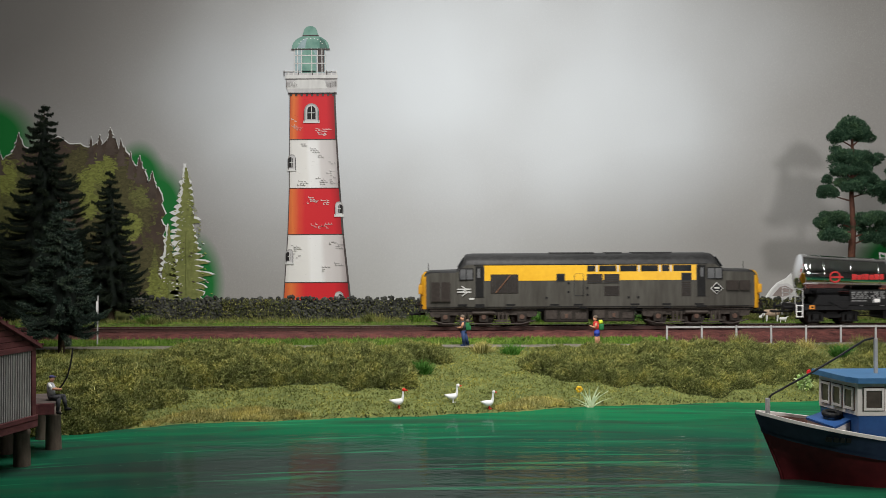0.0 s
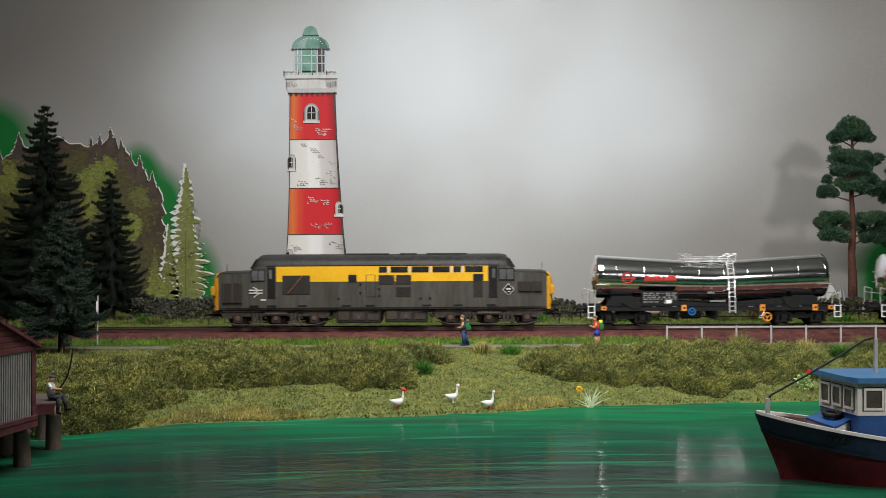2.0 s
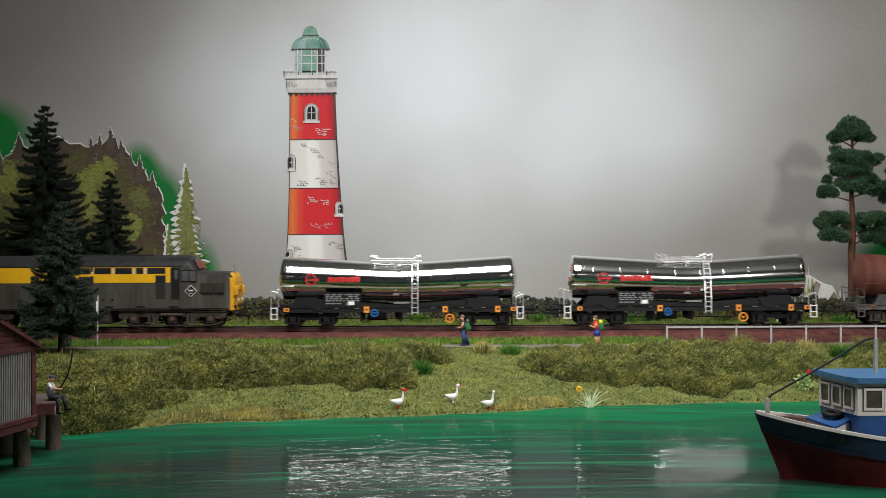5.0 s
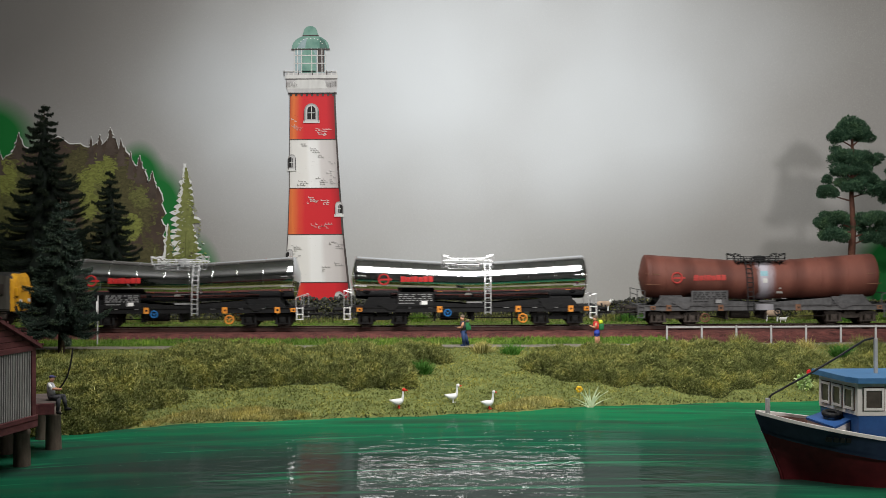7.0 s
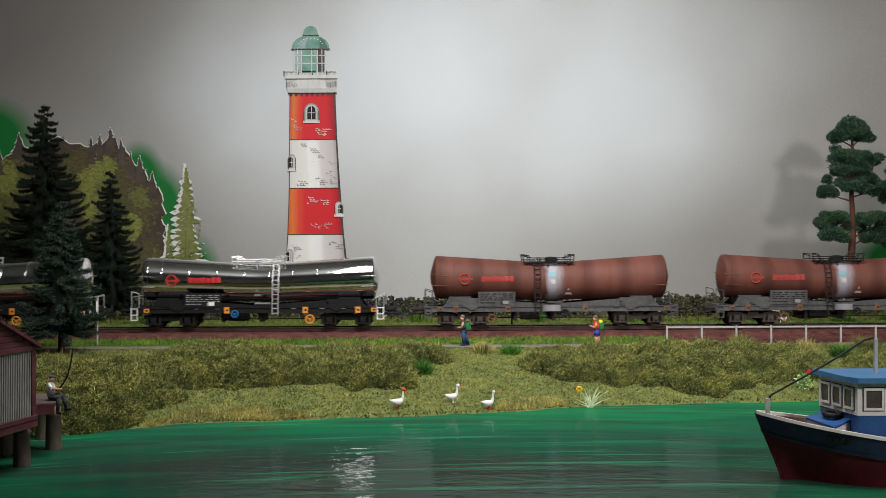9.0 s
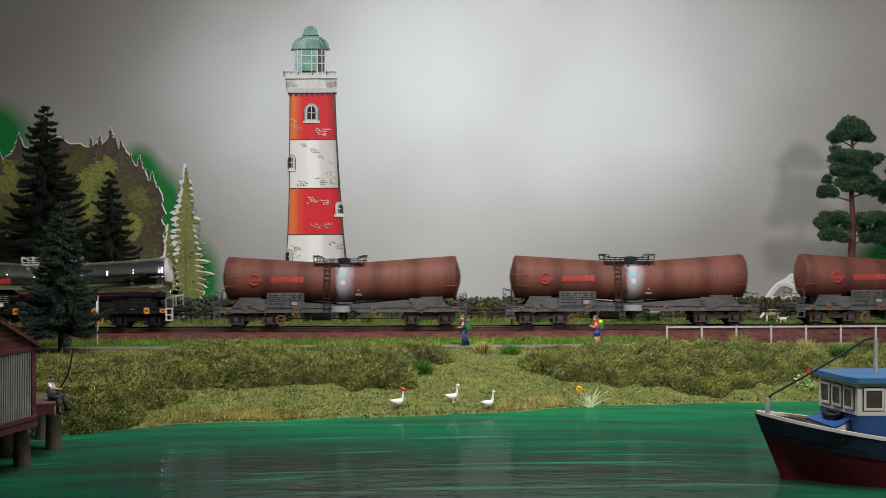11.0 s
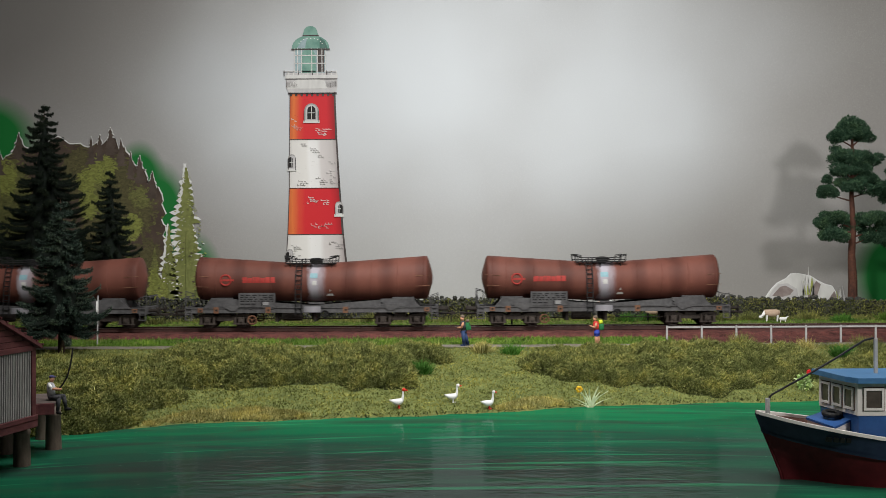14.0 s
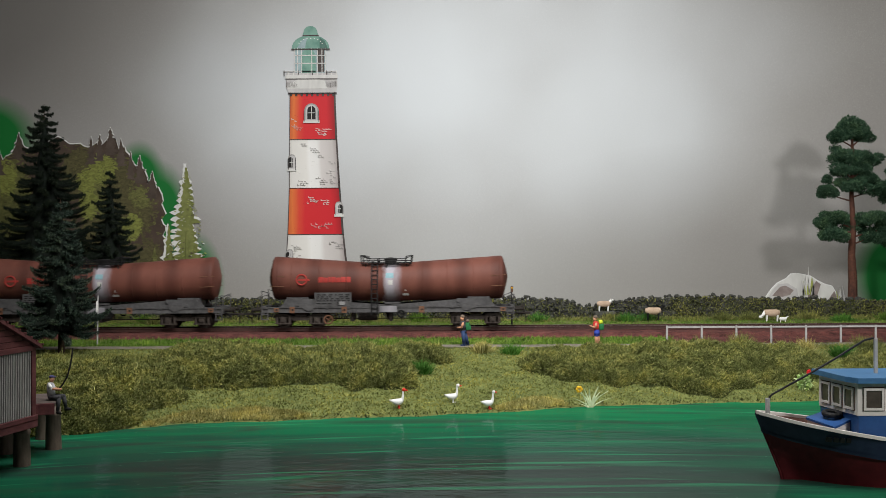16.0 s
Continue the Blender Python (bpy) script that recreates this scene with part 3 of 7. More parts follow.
    flanks("grille_louvre", [(x0 + 1, x1 - 1, z, z + 0.9) for x0, x1, z0, z1 in ((-6, 20, 78, 92), (24, 51, 78, 92), (24, 51, 56, 71), (161, 178, 55, 78)) for z in np.arange(z0, z1, 3.4)], 17.5, 0.42, LOCO_ROOF, loco)
    flanks("sill_step", [(-205, -188, 34.5, 37.5), (187, 205, 34.5, 37.5), (-150, -139, 32.5, 36), (-20, -8, 32.5, 36), (70, 82, 32.5, 36), (130, 142, 32.5, 36)], 17.2, 0.7, BLACK, loco)
    flanks("grille_slat", [(-174 + i * 4.4, -172.8 + i * 4.4, 61, 92.5) for i in range(11)], 17.5, 0.5, LOCO_ROOF, loco, "", 0.25)
    bm = bmesh.new()
    for s in (-1, 1):
        rod(bm, (-168 * K, s * 18.1, 61 * K), (-142 * K, s * 18.1, 92 * K), 0.45, 0.45, 6)
    part("rust_streak", bm, RUSTY, loco, "rust-brown diagonal bar")
    flanks("cab_window_frame", [(x0, x1, z0, z1) for a, b in ((-231, -209), (207, 232)) for x0, x1, z0, z1 in ((a - 1.4, a, 83.6, 104.4), (b, b + 1.4, 83.6, 104.4), (a, b, 103, 104.4), (a, b, 83.6, 85), ((a + b) / 2 - 0.8, (a + b) / 2 + 0.8, 85, 103))], 17.5, 0.45, BLACK, loco)
    flanks("window_pillar", [(x + 0.6, x + 3.2, 97.2, 109) for x in (9, 46.5, 83.5, 120.5, 140)], 17.5, 0.2, PALE, loco, "pale pillar between upper windows")
    flanks("door_edge", [(-205.4, -203.8, 53, 108), (-189.6, -188, 53, 108), (186.8, 188.2, 53, 108), (203, 204.6, 53, 108)], 17.5, 0.35, LOCO_GREY, loco)
    flanks("door_window", [(-200.5, -195.5, 88, 104), (194, 199.5, 88, 104)], 17.5, 0.42, CAB_PANE, loco, "cab door window")
    flanks("cantrail_line", [(-206, 206, 109.6, 111.0)], 17.3, 0.35, BLACK, loco, "dark gutter line below the roof")
    flanks("skirt_line", [(-280, 280, 35.4, 36.6)], 17.0, 0.45, BLACK, loco, "dark lower body edge")
    flanks("pane", [(-58.5, -47.5, 82, 92.5), (162.5, 176.5, 82, 93)], 17.5, 0.45, GLASSY, loco)
    flanks("emblem_mark", [(218.5, 227, 66.5, 69.5), (220.5, 226, 62.3, 63.8)], 17.5, 0.5, PALE, loco, "pale mark on the diamond")
    flanks("panel_seam", [(-29, -13, 55, 55.8), (-29, -13, 93.5, 94.3), (-29.4, -28.4, 55, 94), (-13.4, -12.4, 55, 94)], 17.5, 0.22, LOCO_ROOF, loco)
    flanks("vent_hole", [(x - 2, x + 2, z - 1.6, z + 1.6) for x, z in ((-39, 77.5), (-39, 62), (-6, 69), (-6, 57), (-78, 52), (67, 52), (84, 52))], 17.5, 0.4, BLACK, loco)
    flanks("step_hole", [(x - 8, x + 8, 38, 41) for x in (-227, -196, -142, -64, -22, 78, 134, 192)], 17.5, 0.2, BLACK, loco)
    bm = bmesh.new()
    for s in (-1, 1):
        for z in (61.5, 66.5):
            box(bm, -236 * K, -212 * K, *sorted((s * 17.3, s * 17.72)), z * K, (z + 2.2) * K)
        for x0, z0, x1, z1 in ((-229, 73.5, -220, 67.5), (-229, 62, -219, 67), (-228, 55, -219, 61.5)):
            rod(bm, (x0 * K, s * 17.5, z0 * K), (x1 * K, s * 17.5, z1 * K), 0.42, 0.42, 5)
        box(bm, -215 * K, -206 * K, *sorted((s * 17.3, s * 17.72)), 49 * K, 52 * K)
    part("emblem_bars", bm, PALE, loco, "pale emblem and number bars")
    for s in (-1, 1):
        y0, y1 = sorted((s * 17.3, s * 17.75))
        bm = plate(bmesh.new(), [(212 * K, 67 * K), (223 * K, 56 * K), (234 * K, 67 * K), (223 * K, 78 * K)], y0, y1)
        part("diamond_emblem", bm, PALE, loco, "pale diamond emblem")
    for s in (-1, 1):
        y0, y1 = sorted((s * 17.5, s * 17.9))
        bm = plate(bmesh.new(), [(213.6 * K, 67 * K), (223 * K, 57.6 * K), (232.4 * K, 67 * K), (223 * K, 76.4 * K)], y0, y1)
        part("diamond_field", bm, BLACK, loco)
    # roof fittings
    for x0, x1 in ((-70, 10), (30, 60), (78, 150)):
        part("roof_panel", boxed(x0 * K, x1 * K, -6, 6, 52.8, 53.9, bevel=0.3), LOCO_ROOF, loco)
    bm = bmesh.new()
    for x in (-36, -14, 22):
        box(bm, x * K, (x + 24) * K, -13.2, -10.5, 49.4, 49.9)
    part("roof_grille_edges", bm, FRAME_GREY, loco)
    bm = boxed(-118, 118, -14, 14, 11.2, 13.5)
    part("chassis", bm, BLACK, loco)
    # tanks and boxes between the bogies
    for x0, x1, z0 in ((-82, -3, 8), (4, 79, 9)):
        bm = boxed(x0 * K, x1 * K, -15.5, 15.5, z0 * K, 33 * K, bevel=1.0)
        tank = part("fuel_tank", bm, GRIME, loco, "grimy grey underfloor tank")
        w = (x1 - x0) / 3
        flanks("tank_cover", [(x0 + w * i + 3, x0 + w * (i + 1) - 4, z0 + 6, 29 - 2 * i) for i in range(3)], 15.5, 0.5, BOGIE, tank)
        flanks("filler_cap", [(x0 + w * 1.4, x0 + w * 1.4 + 5, z0 + 8, z0 + 15)], 15.5, 0.9, RUST_DIM, tank)
    wheels = []
    for c in (-189.5, 188):
        bm = bmesh.new()
        for s in (-1, 1):
            y0, y1 = sorted((s * 12.2, s * 14.6))
            pts = [(-96, 27), (-84, 31), (-40, 31), (-30, 27), (30, 27), (40, 31), (84, 31), (96, 27), (94, 19), (80, 17), (74, 21), (-74, 21), (-80, 17), (-94, 19)]
            plate(bm, [((c + x) * K, z * K) for x, z in pts], y0, y1)
            for x in (-34, 34):
                for q in (-7, 0, 7):
                    rod(bm, ((c + x + q) * K, s * 15.2, 12 * K), ((c + x + q) * K, s * 15.2, 26 * K), 1.0, 1.0, 7)
                box(bm, (c + x - 13) * K, (c + x + 13) * K, *sorted((s * 13.6, s * 16.4)), 9 * K, 12 * K)
            pipe(bm, [((c - 92) * K, s * 15.4, 12 * K), ((c - 70) * K, s * 15.4, 6 * K), ((c + 70) * K, s * 15.4, 6 * K), ((c + 92) * K, s * 15.4, 12 * K)], 0.5)
            rod(bm, ((c - 20) * K, s * 15.6, 25 * K), ((c + 20) * K, s * 15.6, 25 * K), 1.3, 1.3, 8)
            box(bm, (c - 95) * K, (c + 95) * K, *sorted((s * 12.5, s * 15.4)), 29.5 * K, 31.5 * K)
        box(bm, (c - 90) * K, (c + 90) * K, -12.2, 12.2, 24 * K, 29 * K)
        bogie = part("bogie", bm, BOGIE, loco, "grimy three-axle bogie frame")
        for x in (-68, 0, 68):
            for s in (-1, 1):
                part("axle_box", boxed((c + x - 8) * K, (c + x + 8) * K, *sorted((s * 13, s * 15.6)), 9 * K, 25 * K, bevel=0.4), GRIME, bogie)
                part("axle_cap", rod(bmesh.new(), ((c + x) * K, s * 15.4, 18 * K), ((c + x) * K, s * 16.2, 18 * K), 1.9, 1.7, 12), RUST_DIM, bogie, "rust-brown axle cap")
        for x in (-68, 0, 68):
            wheels.append(wheelset(loco, (c + x) * K, 7.2))
    return loco, wheels


def build_wagon(kind):
    """Four-axle tank wagon, its barrel sloping from both ends to the middle."""
    shiny = kind == "chrome"
    if shiny:
        w = thing("tank_wagon", 0, TRACKY, RAILZ, "chrome-plated tank wagon with black frame and silver ladder", "tank wagon", "tank wagons of the train")
    else:
        w = thing("tank_wagon", 0, TRACKY, RAILZ, "weathered red-brown tank wagon with pale spill under hatch", "tank wagon", "tank wagons of the train")
    steel = FRAME_BLACK if shiny else FRAME_GREY
    rail = SILVER if shiny else FRAME_BLACK
    skin = CHROME if shiny else TANK_BROWN
    ends, mid = (15.8, 36.0), (13.9, 32.6)

    def at(x):
        q = min(abs(x) / 83.2, 1.0)
        q = (math.sqrt(q * q + 0.004) - math.sqrt(0.004)) / (math.sqrt(1.004) - math.sqrt(0.004))
        return mid[0] + (ends[0] - mid[0]) * q, mid[1] + (ends[1] - mid[1]) * q

    st = [(-87.6, 1.0, 36.0), (-87.2, 4.0, 36.0), (-84.4, 14.2, 36.0), (-83.6, 15.5, 36.0)]
    st += [(x, *at(x)) for x in np.linspace(-82.8, 82.8, 41)]
    st += [(-x, r, o) for x, r, o in st[3::-1]]
    barrel = part("tank", lathe(bmesh.new(), "x", st, 56), skin, w, "" if shiny else "red-brown weathered barrel", True)
    for x in (-80, -70, -50, -30, -10, 8, 25, 43, 62, 81):
        bm = bmesh.new()
        r, o = at(x)
        prev = None
        for dx, dr in ((-0.35, -0.1), (-0.3, 0.16), (0.3, 0.16), (0.35, -0.1)):
            ring = [bm.verts.new((x + dx, (r + dr) * math.cos(i * math.tau / 48), o + (r + dr) * math.sin(i * math.tau / 48))) for i in range(48)]
            if prev:
                for i in range(48):
                    bm.faces.new((prev[i], prev[(i + 1) % 48], ring[(i + 1) % 48], ring[i]))
            prev = ring
        bmesh.ops.recalc_face_normals(bm, faces=bm.faces)
        part("seam_band", bm, skin, barrel, "", True)

    def patch(name, x0, x1, z0, z1, material, parent, label="", proud=0.1, shape=None):
        """A thin print that follows the barrel on both flanks, between two heights."""
        for s in (-1, 1):
            bm = bmesh.new()
            cols = []
            n = max(2, int((x1 - x0) / 2) + 1)
            for x in np.linspace(x0, x1, n):
                r, o = at(x)
                col = []
                for k in range(7):
                    z = z0 + (z1 - z0) * k / 6
                    d = max(-0.99, min(0.99, (z - o) / r))
                    col.append(bm.verts.new((x, s * (r + proud) * math.sqrt(1 - d * d), o + (r + proud) * d)))
                cols.append(col)
            for a, b in zip(cols, cols[1:]):
                for k in range(6):
                    bm.faces.new((a[k], b[k], b[k + 1], a[k + 1]) if s < 0 else (a[k + 1], b[k + 1], b[k], a[k]))
            part(name, bm, material, parent, label)

    # emblem ring with bar, and the maker's lettering as bars
    for s in (-1, 1):
        bm = bmesh.new()
        torus(bm, (-62.5, s * 15.15, 34.9), 3.7, 0.62, "y", 22, 6)
        box(bm, -68.4, -56.6, *sorted((s * 14.9, s * 15.35)), 34.2, 35.6)
        part("emblem", bm, RED_PRINT if shiny else RED_DULL, barrel, "red ring emblem with a bar")
    x = -50.4
    for i, wd in enumerate((3.6, 3.2, 1.4, 3.2, 3.4, 3.4, 3.2)):
        patch("letter_bar", x, x + wd, 33.0, 37.0 - (0.5 if i % 3 == 1 else 0), RED_PRINT if shiny else RED_DULL, barrel, "", 0.15)
        x += wd + 0.35
    tri = 12.9 if not shiny else -1.0
    for s in (-1, 1):
        bm = bmesh.new()
        r, o = at(tri)
        z0, z1 = 23.2, 28.2
        f = lambda z: s * math.sqrt(r * r - (z - o) ** 2)
        bm.faces.new([bm.verts.new(c) for c in ((tri - 2.6, f(z0) + s * 0.3, z0), (tri + 2.6, f(z0) + s * 0.3, z0), (tri, f(z1) + s * 0.3, z1))])
        part("warning_triangle", bm, PALE, barrel, "pale warning triangle")
    if not shiny:
        patch("hazard_label", -1.5, 4.0, 36.0, 39.5, TURQUOISE, barrel, "", 0.2)
        patch("hazard_label", 0.2, 3.4, 31.0, 34.2, PALE, barrel, "", 0.2)
    # frame: solebars, centre sill, end beams, saddles
    bm = bmesh.new()
    for s in (-1, 1):
        box(bm, -90.5, 90.5, *sorted((s * 15.2, s * 16.6)), 11.8, 15.2)
        box(bm, -90.5, 90.5, *sorted((s * 14.6, s * 17.2)), 14.6, 15.2)
        box(bm, -90.5, 90.5, *sorted((s * 14.6, s * 17.0)), 11.2, 11.8)
        plate(bm, [(-78, 15.2), (-73, 22.2), (-56, 20.6), (0, 16.4), (56, 20.6), (73, 22.2), (78, 15.2)], *sorted((s * 11.6, s * 13.4)))
        for e in (-1, 1):
            plate(bm, [(e * 79, 15.0), (e * 72, 21.0), (e * 50, 21.0), (e * 50, 19.0), (e * 55, 15.0)], *sorted((s * 13.0, s * 14.6)))
            plate(bm, [(e * 67, 17.4), (e * 50, 17.4), (e * 55.5, 12.6), (e * 58.5, 12.6)], *sorted((s * 16.2, s * 17.3)))
    box(bm, -90, 90, -5, 5, 11, 15)
    for e in (-1, 1):
        box(bm, *sorted((e * 89.4, e * 91.6)), -16.5, 16.5, 10.6, 15.6)
        box(bm, *sorted((e * 68, e * 91)), -15, 15, 14.4, 15.0)
        box(bm, *sorted((e * 58, e * 74)), -11.5, 11.5, 15, 22)
    part("frame", bm, steel, w, "black steel underframe" if shiny else "dusty grey steel underframe")
    if not shiny:
        flanks("spill_stain", [(-14, 16, 28, 38.5)], 16.6, 0.65, DUST, w, "pale grey spill on the frame")
    for e in (-1, 1):
        for y in (-10, 10):
            bm = rod(bmesh.new(), (e * 91, y, 13.0), (e * 98.5, y, 13.0), 1.2, 1.0, 10)
            rod(bm, (e * 98.5, y, 13.0), (e * 99.3, y, 13.0), 2.7, 2.7, 14)
            part("buffer", bm, GRIME if not shiny else BLACK, w)
        bm = bmesh.new()
        rod(bm, (e * 88, 0, 9.5), (e * 104, 0, 9.5), 0.9, 0.8, 8)
        box(bm, *sorted((e * 101, e * 104.2)), -4, 4, 8.8, 10.4)
        rod(bm, (e * 101, 0, 2.5), (e * 101, 0, 9.5), 0.4, 0.3, 6)
        part("coupling", bm, GRIME if not shiny else BLACK, w)
        part("brake_hose", pipe(bmesh.new(), [(e * 92, -5, 11), (e * 95, -5, 9), (e * 95.5, -5, 5.5)], 0.45), BLACK, w)
    # label board
    for s in (-1, 1):
        y0, y1 = sorted((s * 16.9, s * 17.5))
        board = part("label_board", boxed(-129 * K, -64 * K, y0, y1, 38 * K, 63 * K), FRAME_BLACK if shiny else FRAME_GREY, w, "dark data board with pale printed bars")
    rng = random.Random(5)
    bm = bmesh.new()
    for z in (58, 54.5, 51, 47.5, 42.5):
        x = -126
        while x < -70:
            ln = rng.uniform(3, 9)
            if not -98 < x < -95 and not (z < 45 and x > -106):
                side(bm, x, min(x + ln, -67), z, z + 1.8, 17.5, 0.12, thick=0.3)
            x += ln + rng.uniform(1.5, 4)
    side(bm, -89, -78, 40, 46, 17.5, 0.12, thick=0.3)
    part("small_print", bm, GREY_PRINT if shiny else FRAME_BLACK, board)["kind"] = "stuff"
    bm = bmesh.new()
    side(bm, -86, -76, 41, 47, 17.5, 0.16, thick=0.3)
    part("white_label", bm, WHITE if shiny else GREY_PRINT, board)
    bm = bmesh.new()
    side(bm, -6, 22, 42.5, 45.5, 13.4, 0.3)
    for x in (-110, -75, 60, 110, 150):
        side(bm, x, x + rng.uniform(4, 9), 34.4, 35.2, 16.6, 0.65, thick=0.3)
    part("frame_lettering", bm, GREY_PRINT if shiny else FRAME_GREY, w)["kind"] = "stuff"
    # tie-down boxes
    for x in ((-196, -54, 85, 178, 206) if shiny else (-197, -169, -77, 60, 204)):
        small = x in (-196, 206, -197, 204)
        for s, lash in zip((-1, 1), flanks("lashing_bracket", [(x - 4.5, x + 4.5, 27 if not small else 29, 38 if not small else 36)], 16.6, 1.0, ORANGE if shiny else RUSTY, w, "orange bracket" if shiny else "rusty bracket")):
            part("bracket_hole", boxed((x - 1.4) * K, (x + 2.4) * K, *sorted((s * 17.3, s * 17.75)), 31 * K, 34 * K), BLACK if shiny else GRIME, lash)
    # hand wheels
    for x, z, m in (((93, 16, ORANGE), (-40, 26, BLUE_WHEEL)) if shiny else ((-105, 15, RUSTY), (24, 25, BLACK))):
        for s in (-1, 1):
            bm = torus(bmesh.new(), (x * K, s * 17.6, z * K), 3.0 if z < 20 else 2.4, 0.55, "y", 16, 6)
            for a in (0.5, 2.6, 4.7):
                rod(bm, (x * K, s * 17.6, z * K), (x * K + 2.8 * math.cos(a), s * 17.6, z * K + 2.8 * math.sin(a)), 0.3, 0.3, 5)
            rod(bm, (x * K, s * 15, z * K), (x * K, s * 17.9, z * K), 0.7, 0.7, 8)
            part("hand_wheel", bm, m, w)
    # ladders up both flanks
    lx = 12.9 if shiny else -9.6
    for s in (-1, 1):
        r, o = at(lx)
        pts = [(s * 17.6, 9.5), (s * 17.4, 20), (s * 15.6, 33), (s * 13.0, 41), (s * 8.5, 48.0)]
        bm = bmesh.new()
        for dx in (-2.1, 2.1):
            pipe(bm, [(lx + dx, y, z) for y, z in pts], 0.42, 6)
        for k in range(11):
            z = 11 + k * 3.4
            y = float(np.interp(z, [p[1] for p in pts], [p[0] for p in pts]))
            rod(bm, (lx - 2.1, y, z), (lx + 2.1, y, z), 0.36, 0.36, 5)
        part("ladder", bm, rail, w)
    # walkway with railing and hatch
    cx = -1.2
    deck = part("walkway", boxed(cx - 17.5, cx + 17.5, -0.9, 0.9, 46.6, 47.2), rail, w)
    for y in (-9.5, -6.5, -3.5, 3.5, 6.5, 9.5):
        part("walkway_plank", boxed(cx - 17.5, cx + 17.5, y - 0.9, y + 0.9, 46.6, 47.2), rail, deck)
    for x in np.linspace(-17, 17, 9):
        part("cross_bar", boxed(cx + x - 0.35, cx + x + 0.35, -10.5, 10.5, 46.1, 46.56), rail, deck)
    for x in (-15, 0, 15):
        for y in (-9, 9):
            part("strut", rod(bmesh.new(), (cx + x, y, 40.5), (cx + x, y, 46.05), 0.4, 0.4, 5), rail, deck)
    bm = bmesh.new()
    for y in (-10.6, 10.6):
        for x in (-18, -6, 6, 18):
            rod(bm, (cx + x, y, 46.3), (cx + x * 1.04, y, 52.6 if abs(x) > 10 else 50.3), 0.46, 0.46, 5)
        pipe(bm, [(cx - 18.6, y, 51.8), (cx - 12, y, 49.8), (cx + 12, y, 49.8), (cx + 18.6, y, 51.8)], 0.32)
        pipe(bm, [(cx - 18, y, 48.4), (cx + 18, y, 48.4)], 0.34)
        for x in (-18.3, 18.3):
            pipe(bm, [(cx + x, y, 52.4), (cx + x * 0.78, y, 51.6), (cx + x * 0.74, y, 47.2)], 0.34)
    for x in (-18.6, 18.6):
        pipe(bm, [(cx + x, -10.6, 51.8), (cx + x, 10.6, 51.8)], 0.32)
    part("railing", bm, rail, w)
    bm = lathe(bmesh.new(), "z", [(44, 4.4, 1.5), (48.6, 4.4, 1.5), (48.9, 4.9, 1.5), (49.6, 4.9, 1.5), (50.4, 3.6, 1.5), (50.8, 1.0, 1.5)], 18)
    part("hatch", bm, BLACK if not shiny else rail, w, "domed filler hatch")
    # end steps, handrails
    for e in (-1, 1):
        for s in (-1, 1):
            bm = bmesh.new()
            for dx in (0.6, 5.0):
                rod(bm, (e * (86.2 + dx), s * 17.2, 6.2), (e * (86.2 + dx), s * 17.2, 15.4), 0.42, 0.42, 5)
            for z in (6.4, 10.2, 14.6):
                box(bm, *sorted((e * 86.4, e * 91.6)), *sorted((s * 16.8, s * 17.6)), z - 0.3, z + 0.3)
            part("end_step", bm, WHITE if shiny else FRAME_GREY, w)
        bm = bmesh.new()
        for s in (-1, 1):
            pipe(bm, [(e * 91.4, s * 15, 15), (e * 91.4, s * 15, 27 if e < 0 else 24), (e * 86, s * 15, 25.5 if e < 0 else 22), (e * 86, s * 15, 15)], 0.32)
        pipe(bm, [(e * 91.4, -15, 23), (e * 91.4, 15, 23)], 0.28)
        part("end_handrail", bm, rail if shiny else FRAME_GREY, w)
        for s in (-1, 1):
            for z in (30, 37.5):
                part("tank_handrail", pipe(bmesh.new(), [(e * 75, s * 15.9, z), (e * 85.4, s * 15.2, z + 0.4)], 0.22, 5), rail if shiny else RUSTY, barrel)
    # brake gear below the middle
    bm = bmesh.new()
    rod(bm, (-22, -6, 8.0), (-8, -6, 8.0), 3.2, 3.2, 14)
    for x in (-26, 2):
        box(bm, x - 1, x + 1, -13.4, 13.4, 4.6, 12)
    pipe(bm, [(-50, -9, 6.5), (50, -9, 6.5)], 0.4)
    lathe(bm, "z", [(5.0, 1.4, 0), (8.5, 2.2, 0), (12, 2.8, 0)], 12)
    part("brake_gear", bm, GRIME if not shiny else BLACK, w)
    wheels = []
    for c in (-63.8, 63.8):
        bm = bmesh.new()
        for s in (-1, 1):
            y0, y1 = sorted((s * 11.6, s * 13.2))
            plate(bm, [(c + x, z) for x, z in ((-19, 9.6), (-16, 10.4), (-8, 9.6), (-5, 8.2), (5, 8.2), (8, 9.6), (16, 10.4), (19, 9.6), (19, 7.2), (9, 7.0), (5, 5.4), (-5, 5.4), (-9, 7.0), (-19, 7.2))], y0, y1)
            for x in (-12.3, 12.3):
                for q in (-4.6, 4.6):
                    rod(bm, (c + x + q, s * 13.6, 3.4), (c + x + q, s * 13.6, 8.2), 1.1, 1.1, 8)
                box(bm, c + x - 6, c + x + 6, *sorted((s * 12.6, s * 14.6)), 2.8, 3.6)
        box(bm, c - 4, c + 4, -12, 12, 6, 11)
        bogie = part("bogie", bm, BLACK if shiny else BOGIE, w, "two-axle bogie frame with coil springs")
        for x in (-12.3, 12.3):
            for s in (-1, 1):
                bm = boxed(c + x - 2.3, c + x + 2.3, *sorted((s * 12.6, s * 14.6)), 3.2, 8.2, bevel=0.4)
                rod(bm, (c + x, s * 14.5, 5.6), (c + x, s * 15.2, 5.6), 1.5, 1.3, 10)
                part("axle_box", bm, BLACK if shiny else BOGIE, bogie)
